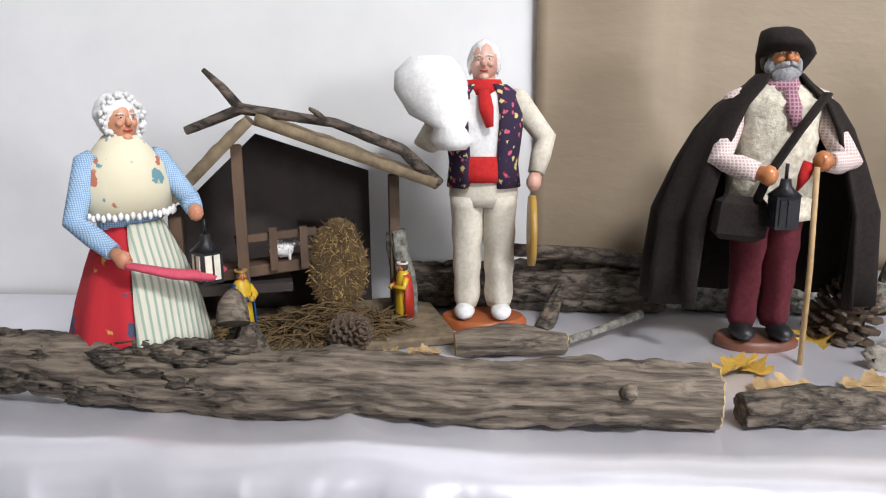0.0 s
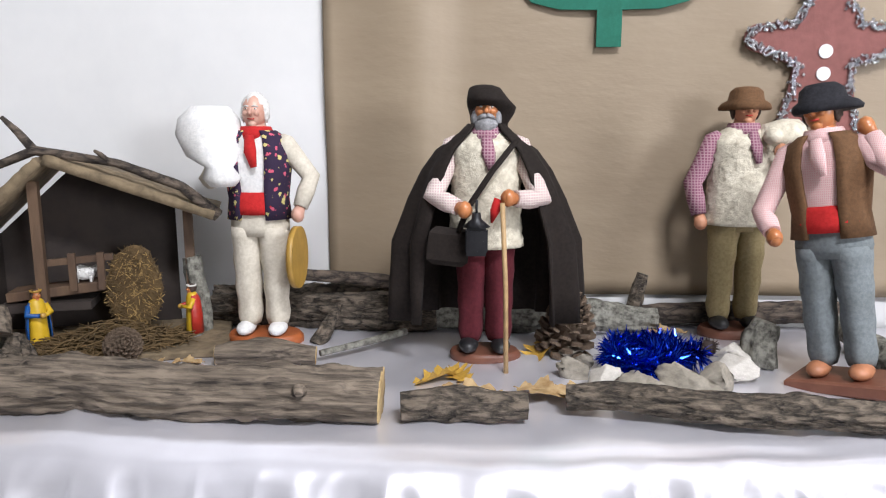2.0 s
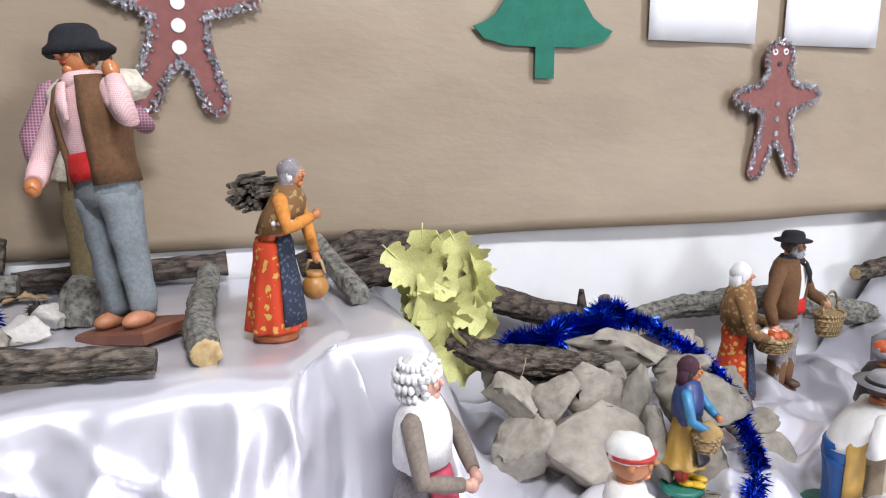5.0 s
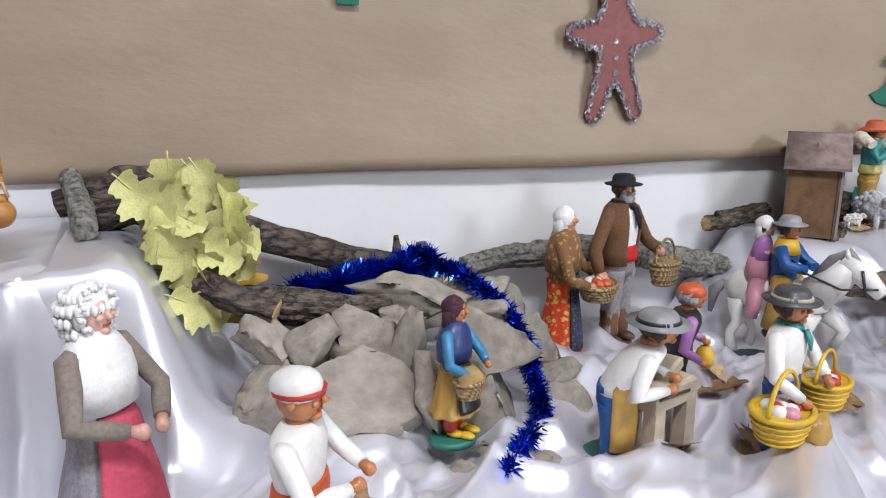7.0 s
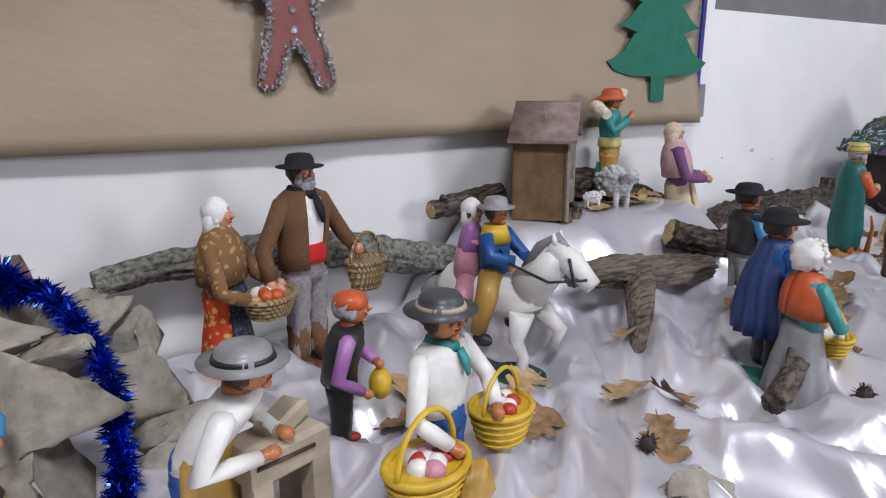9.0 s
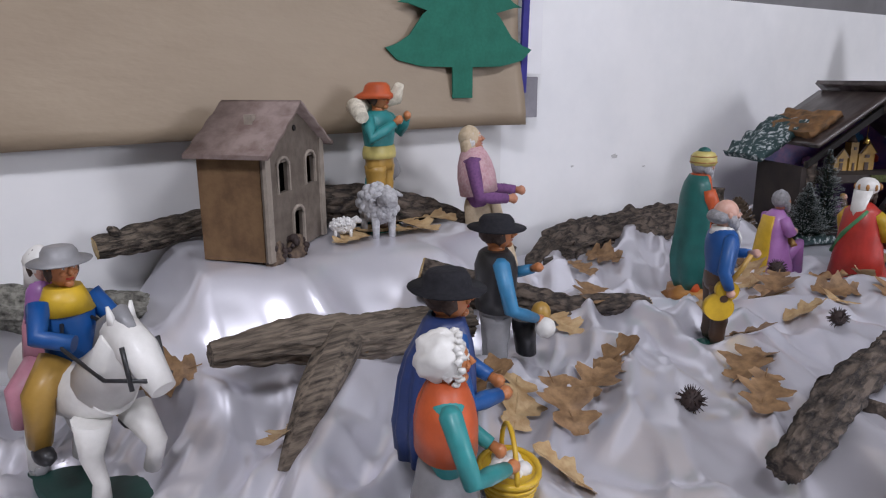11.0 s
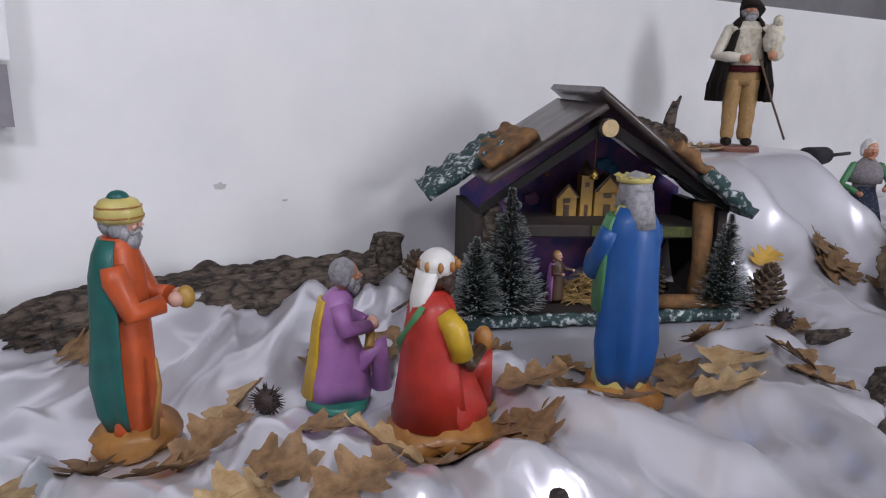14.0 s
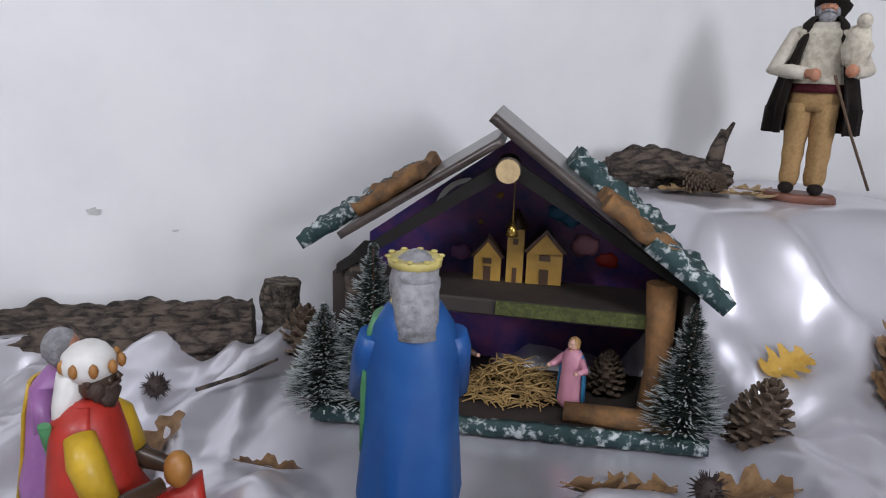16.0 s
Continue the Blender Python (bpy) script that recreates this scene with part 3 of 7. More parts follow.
    tagged(ob, "white satin cloth falling over the front of a table", "cloth")


satin_high()

# where the figures on the low table stand, so that the cloth lies flat there
STANDS = [(1.496, 0.750), (1.640, 0.63), (1.836, 0.798), (2.105, 1.02), (2.225, 1.045), (2.00, 0.745), (2.055, 0.73), (2.17, 0.672), (2.16, 0.80),
          (2.38, 0.90), (2.41, 0.85), (2.61, 0.645), (2.575, 0.595), (2.80, 0.81), (3.03, 0.69), (3.19, 0.822), (3.40, 0.82), (3.44, 0.72), (3.612, 0.655),
          (3.66, 0.88), (3.76, 0.86), (3.86, 0.82), (3.70, 0.93), (3.82, 0.90), (2.97, 1.02), (3.95, 0.78)]


MOUNDS = [(3.203, 0.848), (3.636, 0.688), (3.44, 0.722), (3.39, 0.835), (3.27, 0.52), (3.35, 0.51), (3.43, 0.485)]


def rise(x, y, x0, x1, y0, z, soft_x, soft_y, soft_r=None):
    dx = max(0, (x0 - x) / soft_x, (x - x1) / (soft_r or soft_x))
    dy = max(0, y0 - y) / soft_y
    d = math.hypot(dx, dy)
    return (z - floor_level(x)) * (1 - smooth(0, 1, d))


def floor_level(x):
    """Level of the low cloth between its folds; it sinks towards the rockery."""
    return LOW - 0.050 * smooth(2.95, 2.35, x)


def satin_height(x, y):
    wx = 0.13 * noise.noise(Vector((x * 1.5, y * 1.5, 11)))
    wy = 0.13 * noise.noise(Vector((x * 1.5, y * 1.5, 17)))
    u, v = x + wx, y + wy
    # long folds run from the table's front edge up towards the wall
    ph1 = (u * 0.81 - v * 0.58) * 23 + 0.9 * noise.noise(Vector((x * 3, y * 3, 41)))
    ph2 = (u * 0.95 + v * 0.30) * 25 + 1.0 + 0.9 * noise.noise(Vector((x * 3, y * 3, 43)))
    ph3 = (u * 0.66 - v * 0.75) * 50 + 1.5 * noise.noise(Vector((x * 4, y * 4, 47)))
    ph4 = (u * 0.45 + v * 0.89) * 40 + 1.5 * noise.noise(Vector((x * 4, y * 4, 61)))
    k = smooth(-0.35, 0.05, noise.noise(Vector((x * 2.2, y * 2.2, 23))))
    # rounded crests with broad hollows between them
    r1, r2 = (max(0.0, 1.13 - math.sqrt(math.sin(p) ** 2 + 0.030)) for p in (ph1, ph2))
    r3, r4 = (max(0.0, 1.18 - math.sqrt(math.sin(p) ** 2 + 0.090)) for p in (ph3, ph4))
    swell = max(0.25, 0.75 + 0.9 * noise.noise(Vector((x * 3, y * 3, 53))))
    f = 0.070 * swell * (k * r1 ** 1.35 + (1 - k) * r2 ** 1.35)
    f += 0.026 * r3 ** 1.4 * smooth(0.0, 0.3, noise.noise(Vector((x * 5, y * 5, 59)))) + 0.026 * r4 ** 1.4 * smooth(0.05, 0.35, noise.noise(Vector((x * 5, y * 5, 67))))
    f += 0.010 * noise.noise(Vector((x * 6, y * 6, 5))) + 0.0012 * noise.noise(Vector((x * 24, y * 24, 6)))
    along, across = 0.58 * u + 0.81 * v, 0.81 * u - 0.58 * v
    f += 0.016 * crease(across * 10, along * 3.0, 91) + 0.012 * crease(u * 9, v * 4, 93) + 0.007 * crease(across * 21, along * 6, 97)
    f = 0.060 * math.tanh(f / 0.060)
    near = min(math.hypot(x - a, y - b) for a, b in STANDS)
    king = min(math.hypot(x - a, y - b) for a, b in MOUNDS)
    # flat under the stable
    a, b = x - 3.765, y - 0.835
    a, b = a * math.cos(radians(23.7)) - b * math.sin(radians(23.7)), a * math.sin(radians(23.7)) + b * math.cos(radians(23.7))
    hut = math.hypot(max(0, abs(a) - 0.19), max(0, abs(b) - 0.09))
    f = f * smooth(0.012, 0.055, near) * smooth(0.035, 0.10, king) * smooth(0.0, 0.06, hut)
    f *= 0.35 + 0.65 * smooth(1.14, 1.05, y) if y > 1.05 else 1
    ph = noise.noise(Vector((x * 3, y * 3, 31))) * 0.05
    h, top = max((rise(x + ph, y, 2.53, 2.925, 1.00, 0.66, 0.13, 0.17, 0.035), 0.105), (rise(x + ph, y, 4.035, 4.345, 0.945, 0.745, 0.11, 0.20, 0.04), 0.19),
                 (rise(x + ph * 0.6, y, 0.0, 1.49, 0.845, TOP, 0.17, 0.075), 0.202))
    e = min(1.0, h / (top + LOW - floor_level(x)))
    slope = 4 * e * (1 - e)
    q = 1.1 - math.sqrt(math.sin(19 * (x + 0.35 * y) + 1.2 * noise.noise(Vector((x * 3, y * 2, 2)))) ** 2 + 0.02)
    drape = 0.050 * (q ** 1.5 - 0.32) + 0.012 * noise.noise(Vector((x * 9, y * 2.5, 3)))
    f = f * (1 - smooth(0.0, 0.6, e)) + slope * smooth(0, 0.25, e) * drape + 0.002 * smooth(0, 0.3, e) * noise.noise(Vector((x * 20, y * 20, 1)))
    return floor_level(x) + h + max(f, -0.008) - 0.014 * (1 - smooth(0.05, 0.15, king)) * (1 - min(1.0, e * 3))


def satin_low():
    s = Sculpt()
    step = 0.0055
    x0, x1, y0, y1 = 1.18, 5.2, 0.24, 1.147
    nx, ny = int((x1 - x0) / step), int((y1 - y0) / step)
    xs = [x0 + (x1 - x0) * i / nx for i in range(nx + 1)]
    ys = [y0 + (y1 - y0) * j / ny for j in range(ny + 1)]
    verts, faces, index = [], [], {}
    for j, y in enumerate(ys):
        for i, x in enumerate(xs):
            if x < 1.43 and y > 0.765:
                continue
            z = satin_height(x, y)
            lim = max(smooth(1.43, 1.49, x), smooth(0.765, 0.80, y))
            z = min(z, floor_level(x) + 0.015 + (z - floor_level(x)) * lim)
            if x < 1.445 and y > 0.765:
                z = min(z, TOP - 0.004)
            index[i, j] = len(verts)
            verts.append((x, y, z))
    for j in range(ny):
        for i in range(nx):
            q = [index.get(c) for c in ((i, j), (i + 1, j), (i + 1, j + 1), (i, j + 1))]
            if None not in q:
                faces.append(q)
    me = bpy.data.meshes.new("satin_cloth")
    me.from_pydata(verts, [], faces)
    me.polygons.foreach_set("use_smooth", [True] * len(faces))
    me.materials.append(SATIN)
    tagged(new("satin_cloth", me), "rumpled white satin cloth draped over low table and boxes", "cloth")


satin_low()


def ground(x, y):
    if x < 1.44 and y > 0.77:
        return TOP + 0.002
    return satin_height(x, y)


# ---- wood ----
def log(name, ends, radii, bark, label, seed, rough=0.18, cut=None, bend=0.0, n=40, group="", category="log", stubs=(), flat=1.0, steps=80):
    """A log or branch along a list of points, with ridged bark and cut faces."""
    pts = [Vector(p) for p in ends]
    thick = max(radii) if isinstance(radii, (list, tuple)) else radii
    if thick > 0.015 and steps >= 80:
        n, steps = max(n, 60), max(steps, 150)
    mid = sum(pts, Vector()) / len(pts)
    low = min(p.z for p in pts)
    base = Vector((mid.x, mid.y, low))
    t = thing(name, Matrix.Translation(base), label, category, group)
    line, rad = [], []
    cum = [0.0]
    for a, b in zip(pts, pts[1:]):
        cum.append(cum[-1] + (b - a).length)
    rr = list(radii) if isinstance(radii, (list, tuple)) else [radii] * len(pts)
    for i in range(steps + 1):
        d = cum[-1] * i / steps
        k = max(j for j in range(len(cum)) if cum[j] <= d + 1e-9)
        k = min(k, len(pts) - 2)
        f = (d - cum[k]) / (cum[k + 1] - cum[k])
        p = pts[k].lerp(pts[k + 1], f)
        w = 0.18 * max(rr)
        p = p + Vector((0, w * noise.noise(Vector((d * 9, seed, 0))), w * noise.noise(Vector((d * 9, seed, 9)))))
        line.append(p - base)
        rad.append(rr[k] + (rr[k + 1] - rr[k]) * f)
    s = Sculpt()
    rings = []
    ref = None
    for i, p in enumerate(line):
        d = (line[min(i + 1, steps)] - line[max(i - 1, 0)]).normalized()
        if ref is None:
            ref = Vector((0, 0, 1)) if abs(d.z) < 0.9 else Vector((0, 1, 0))
        u = (ref - d * ref.dot(d)).normalized()
        v = d.cross(u)
        ref = u
        ring = []
        for k in range(n):
            a = 2 * math.pi * k / n
            q = Vector((math.cos(a) * 2.2, math.sin(a) * 2.2, i * cum[-1] / steps * 14 / (1 + 8 * max(rr)) + seed))
            e = noise.noise(q) * 0.9 + 0.9 * (abs(noise.noise(Vector((q.x * 2.6, q.y * 2.6, q.z * 1.6)))) - 0.25) + 0.9 * (abs(noise.noise(Vector((q.x * 5.5, q.y * 5.5, q.z * 3)))) - 0.22)
            cell = noise.voronoi(Vector((q.x * 2.4, q.y * 2.4, q.z * 1.9)))[0]
            r = rad[i] * (1 + rough * (e + 0.8 * min(0.5, cell[1] - cell[0]) - 0.2))
            ring.append(p + (u * math.cos(a) * flat + v * math.sin(a)) * r)
        rings.append(ring)
    s.skin(rings, bark, caps=False)
    part("bark", s, t)
    for ring, c, far in ((rings[0], line[0], line[1]), (rings[-1], line[-1], line[-2])):
        s = Sculpt()
        out = (c - far).normalized()
        inner = [[c + out * rad[0] * 0.06 + (p - c) * q for p in ring] for q in (0.97, 0.6, 0.25)]
        rows = [[Vector(p) for p in ring]] + inner
        s.skin(rows, cut or bark, caps=False)
        f = s.bm.faces.new([s.bm.verts[-n + k] for k in range(n)]) if not s.bm.verts.ensure_lookup_table() else None
        if f:
            f.smooth = False
        part("cut_face", s, t, "" if cut is None else "pale sawn end grain")
    for p, q, r in stubs:
        s = Sculpt()
        p, q = Vector(p) - base, Vector(q) - base
        bulge = p.lerp(q, 0.5) + Vector((0, 0, r * 0.5))
        s.tube([p, bulge, q], [r * 1.25, r, r * 0.55], bark, 9)
        part("side_branch", s, t)
    return t


log("oak_log", [(0.085, 0.850, 0.780), (0.20, 0.835, 0.777), (0.32, 0.822, 0.771), (0.45, 0.812, 0.772), (0.60, 0.81, 0.772), (0.770, 0.812, 0.769)], [0.020, 0.023, 0.027, 0.027, 0.024, 0.025], BARE,
    "long weathered oak log with peeling bark along the table edge", 1, 0.28, CUT, steps=200, n=56, stubs=[((0.375, 0.85, 0.810), (0.37, 0.868, 0.832), 0.012), ((0.70, 0.79, 0.780), (0.702, 0.781, 0.780), 0.006)])


def bark_patch():
    """Thick bark still clinging to the left half of the long log, as separate plates."""
    rnd = random.Random(4)
    t = thing("bark_plates", Matrix.Translation((0.30, 0.824, 0.773)), "thick furrowed bark plates clinging to a log", "bark")
    for i in range(150):
        x = rnd.uniform(-0.17, 0.10)
        a = rnd.uniform(-2.6, 0.9)
        r = 0.026 + 0.002 * rnd.random()
        yc = 0.022 * smooth(0.02, -0.15, x)
        s = Sculpt()
        s.ball((0, 0, 0), (0.010 + 0.008 * rnd.random(), 0.0030 + 0.0018 * rnd.random(), 0.0034), BARK, 8, 0.9, i)
        part("bark_plate", s, t, "", Matrix.Translation((x, yc + r * math.sin(a) * 0.95, 0.001 + r * math.cos(a) * 0.95)) @ Euler((-a, rnd.uniform(-0.15, 0.15), rnd.uniform(-0.3, 0.3))).to_matrix().to_4x4())


bark_patch()
log("bark_stub", [(0.790, 0.805, 0.762), (0.84, 0.812, 0.763), (0.905, 0.815, 0.760)], [0.013, 0.015, 0.012], BARK, "short grey bark stub lying on the satin", 2, 0.3, None, steps=90)
log("bark_slab", [(0.945, 0.838, 0.762), (1.03, 0.822, 0.764), (1.14, 0.806, 0.766), (1.265, 0.792, 0.762)], [0.014, 0.018, 0.019, 0.013], BARK, "long grey bark slab at the table edge", 3, 0.3, None, steps=90, flat=0.75)
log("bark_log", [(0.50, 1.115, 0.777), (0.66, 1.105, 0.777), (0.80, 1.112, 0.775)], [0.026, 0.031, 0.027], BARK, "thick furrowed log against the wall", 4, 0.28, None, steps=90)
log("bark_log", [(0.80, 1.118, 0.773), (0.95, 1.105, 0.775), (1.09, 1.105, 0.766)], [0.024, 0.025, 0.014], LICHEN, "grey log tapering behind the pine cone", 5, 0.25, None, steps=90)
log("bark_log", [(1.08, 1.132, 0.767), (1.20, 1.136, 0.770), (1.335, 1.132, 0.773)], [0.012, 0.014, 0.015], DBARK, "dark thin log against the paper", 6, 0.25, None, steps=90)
log("thin_branch", [(0.615, 1.06, 0.832), (0.70, 1.085, 0.822), (0.80, 1.11, 0.805)], [0.007, 0.0085, 0.010], DBARK, "thin bare branch leaning on a log", 7, 0.2, None, n=12, category="branch")
log("lichen_stick", [(1.312, 1.10, 0.770), (1.305, 0.98, 0.767), (1.300, 0.88, 0.764), (1.308, 0.795, 0.762)], [0.013, 0.015, 0.015, 0.014], LICHEN, "lichen-covered stick with a sawn end", 8, 0.2, CUT, steps=90, category="stick")
log("lichen_stick", [(1.478, 0.94, 0.765), (1.465, 1.02, 0.780), (1.450, 1.09, 0.805)], [0.013, 0.013, 0.012], LICHEN, "short lichen-covered stick beside the jug", 9, 0.2, None, steps=90, category="stick")
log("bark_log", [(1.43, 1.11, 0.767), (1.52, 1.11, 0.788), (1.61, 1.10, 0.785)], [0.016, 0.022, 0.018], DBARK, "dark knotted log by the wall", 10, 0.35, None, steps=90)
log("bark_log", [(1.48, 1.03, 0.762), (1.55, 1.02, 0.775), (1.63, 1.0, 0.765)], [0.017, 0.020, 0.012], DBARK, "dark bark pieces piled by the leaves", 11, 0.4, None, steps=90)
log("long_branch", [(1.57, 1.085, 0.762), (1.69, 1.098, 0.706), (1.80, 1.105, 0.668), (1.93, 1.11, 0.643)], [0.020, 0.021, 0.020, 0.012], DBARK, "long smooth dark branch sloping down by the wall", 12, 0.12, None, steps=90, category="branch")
log("lichen_log", [(1.98, 1.11, 0.640), (2.15, 1.11, 0.655), (2.30, 1.115, 0.640), (2.52, 1.11, 0.585)], [0.016, 0.020, 0.026, 0.022], LICHEN, "pale lichen-covered log along the wall", 13, 0.28, None, steps=90)
log("twig_log", [(2.455, 1.115, 0.676), (2.52, 1.12, 0.684), (2.60, 1.12, 0.692)], [0.012, 0.016, 0.014], BARK, "short peeling log beside the little house", 14, 0.35, CUT, steps=90, stubs=[((2.48, 1.115, 0.686), (2.47, 1.105, 0.70), 0.006)])
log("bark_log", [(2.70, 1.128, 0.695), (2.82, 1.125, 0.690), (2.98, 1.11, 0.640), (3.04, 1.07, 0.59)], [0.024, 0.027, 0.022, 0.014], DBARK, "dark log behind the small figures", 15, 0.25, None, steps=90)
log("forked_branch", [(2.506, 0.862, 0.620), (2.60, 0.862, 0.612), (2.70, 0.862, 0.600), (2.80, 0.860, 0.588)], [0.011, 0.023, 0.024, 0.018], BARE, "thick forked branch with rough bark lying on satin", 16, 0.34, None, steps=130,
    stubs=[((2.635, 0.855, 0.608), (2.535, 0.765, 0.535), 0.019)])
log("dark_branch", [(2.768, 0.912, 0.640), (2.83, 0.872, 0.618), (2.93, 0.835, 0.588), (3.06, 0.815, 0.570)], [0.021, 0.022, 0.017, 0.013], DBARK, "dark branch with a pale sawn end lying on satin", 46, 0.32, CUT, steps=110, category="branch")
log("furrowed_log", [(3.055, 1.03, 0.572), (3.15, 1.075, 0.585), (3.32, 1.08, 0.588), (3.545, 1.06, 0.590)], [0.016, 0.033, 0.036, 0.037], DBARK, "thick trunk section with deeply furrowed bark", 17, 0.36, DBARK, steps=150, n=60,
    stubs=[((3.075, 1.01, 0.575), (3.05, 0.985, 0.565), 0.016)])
log("bark_stump", [(3.573, 1.065, 0.550), (3.576, 1.07, 0.595), (3.580, 1.075, 0.645)], [0.022, 0.020, 0.021], BARK, "upright dark stump beside the stable", 18, 0.3, None, steps=20)
log("thin_branch", [(3.49, 0.90, 0.60), (3.53, 0.93, 0.597), (3.565, 0.955, 0.60)], [0.002, 0.002, 0.0015], DBARK, "thin dark twig lying on the satin", 19, 0.2, None, n=7, category="branch", steps=14)
log("rough_branch", [(2.80, 0.478, 0.592), (2.92, 0.505, 0.600), (3.05, 0.520, 0.604), (3.20, 0.555, 0.592)], [0.012, 0.017, 0.017, 0.012], DBARK, "rough dark branch lying across the satin", 20, 0.35, None, steps=90, stubs=[((2.97, 0.50, 0.58), (2.975, 0.47, 0.575), 0.008)], category="branch")
log("rough_branch", [(3.70, 0.470, 0.570), (3.82, 0.515, 0.580), (3.93, 0.535, 0.590), (4.08, 0.56, 0.585)], [0.015, 0.020, 0.020, 0.016], DBARK, "rough dark branch lying across the satin", 21, 0.35, CUT, steps=90, category="branch")
log("knotted_branch", [(3.245, 0.515, 0.566), (3.34, 0.506, 0.574), (3.43, 0.478, 0.578), (3.57, 0.445, 0.566)], [0.012, 0.018, 0.017, 0.013], DBARK, "thick knotted dark branch lying on satin", 35, 0.42, None, steps=110, category="branch", stubs=[((3.385, 0.498, 0.580), (3.408, 0.528, 0.606), 0.010)])
log("rough_branch", [(3.895, 0.640, 0.578), (3.97, 0.60, 0.580), (4.06, 0.55, 0.585)], [0.008, 0.011, 0.013], DBARK, "dark branch near the foot of the box", 22, 0.3, None, steps=90, category="branch")
log("charred_stick", [(2.47, 0.555, 0.575), (2.54, 0.575, 0.580), (2.62, 0.60, 0.585)], [0.012, 0.011, 0.003], DBARK, "charred pointed stick on the satin", 23, 0.25, None, steps=26, category="stick", stubs=[((2.52, 0.57, 0.58), (2.575, 0.60, 0.60), 0.004)])
log("bark_log", [(4.00, 1.09, 0.768), (4.07, 1.09, 0.775), (4.18, 1.08, 0.762)], [0.018, 0.026, 0.014], DBARK, "dark knotty log on the satin-covered box", 24, 0.4, None, steps=90, stubs=[((4.15, 1.08, 0.768), (4.165, 1.08, 0.825), 0.010), ((4.165, 1.08, 0.81), (4.178, 1.08, 0.835), 0.004)])
log("mossy_log", [(4.10, 0.62, 0.60), (4.22, 0.68, 0.615), (4.42, 0.76, 0.62), (4.6, 0.82, 0.61)], [0.03, 0.038, 0.036, 0.03], ROOFBARK, "pale crumbling log below the box", 25, 0.35, None, steps=90)
log("cork_piece", [(1.63, 0.95, 0.668), (1.68, 0.915, 0.664), (1.74, 0.900, 0.660), (1.795, 0.905, 0.664)], [0.016, 0.020, 0.017, 0.010], BARK, "rough cork bark laid along the rocks", 26, 0.35, None, steps=90, category="bark")
log("cork_piece", [(1.585, 0.93, 0.70), (1.61, 0.905, 0.69), (1.66, 0.88, 0.672)], [0.013, 0.016, 0.013], DBARK, "dark knotted bark beside yellow leaves", 27, 0.4, CUT, steps=24, category="bark")
log("split_wood", [(0.562, 0.945, 0.760), (0.61, 0.952, 0.762), (0.672, 0.962, 0.758)], [0.012, 0.015, 0.010], BARE, "split piece of pale yellow firewood", 28, 0.3, CUT, steps=26, category="wood")
log("paint_stick", [(0.675, 0.972, 0.756), (0.72, 1.01, 0.758), (0.765, 1.055, 0.759)], [0.004, 0.0042, 0.0055], LICHEN, "thin grey stick with a dark tip", 29, 0.15, None, n=10, steps=20, category="stick")
log("upright_bark", [(0.655, 1.035, 0.746), (0.665, 1.05, 0.765), (0.678, 1.07, 0.790)], [0.010, 0.009, 0.005], BARK, "small bark spike standing by the figure", 30, 0.3, None, steps=14, category="bark")
log("upright_bark", [(1.062, 1.115, 0.770), (1.066, 1.118, 0.795), (1.075, 1.12, 0.825)], [0.010, 0.010, 0.007], BARK, "small bark stump behind the cape", 31, 0.4, None, steps=14, category="bark")
log("upright_bark", [(1.865, 1.10, 0.640), (1.868, 1.10, 0.66), (1.866, 1.10, 0.700)], [0.012, 0.009, 0.004], DBARK, "pointed bark spike behind the blue tinsel", 32, 0.3, None, steps=14, category="bark")
log("upright_bark", [(1.90, 1.095, 0.640), (1.905, 1.09, 0.665), (1.902, 1.09, 0.688)], [0.014, 0.013, 0.008], CONE, "rounded bark piece behind the blue tinsel", 33, 0.2, None, steps=14, category="bark")
log("upright_bark", [(1.175, 0.985, 0.747), (1.178, 0.99, 0.775), (1.185, 0.99, 0.795)], [0.020, 0.019, 0.014], LICHEN, "rough grey bark lump behind a figure", 34, 0.4, None, steps=16, category="bark")


# ---- stones ----
def rock_mesh(seed, m, n=26):
    s = Sculpt()
    rnd = random.Random(seed)
    s.ball((0, 0, 0), 1.0, m, n, 0.45, seed * 1.3)
    for v in s.bm.verts:                       # flatten some sides into facets
        for k in range(9):
            a = Vector((math.sin(k * 2.1 + seed), math.cos(k * 1.7 + seed * 2), math.sin(k * 3.3 + seed * 0.7))).normalized()
            d = v.co.dot(a)
            lim = 0.62 + 0.2 * math.sin(k + seed)
            if d > lim:
                v.co -= a * (d - lim)
        v.co += v.co.normalized() * (0.06 * noise.noise(v.co * 4) + 0.035 * noise.noise(v.co * 11))
    me = s.mesh("rock")
    me.polygons.foreach_set("use_smooth", [True] * len(me.polygons))
    return me


ROCKS = [rock_mesh(k + 1, STONE) for k in range(9)]
WHITEROCK = [rock_mesh(k + 30, mat("white_stone", (0.66, 0.63, 0.58), 0.85, (0.48, 0.45, 0.40), scale=30, bump=0.5)) for k in range(2)]


def place_rock(c, size, seed, parent=None, label="", white=False):
    rnd = random.Random(seed)
    ob = new("rock" if parent else "stone", (WHITEROCK if white else ROCKS)[seed % (2 if white else 9)])
    ob.parent = parent
    o = parent.matrix_basis.translation if parent else Vector()
    ob.matrix_basis = Matrix.LocRotScale(Vector(c) - o, Euler((rnd.uniform(-0.3, 0.3), rnd.uniform(-0.3, 0.3), rnd.uniform(-0.5, 0.5))), Vector(size))
    return ob


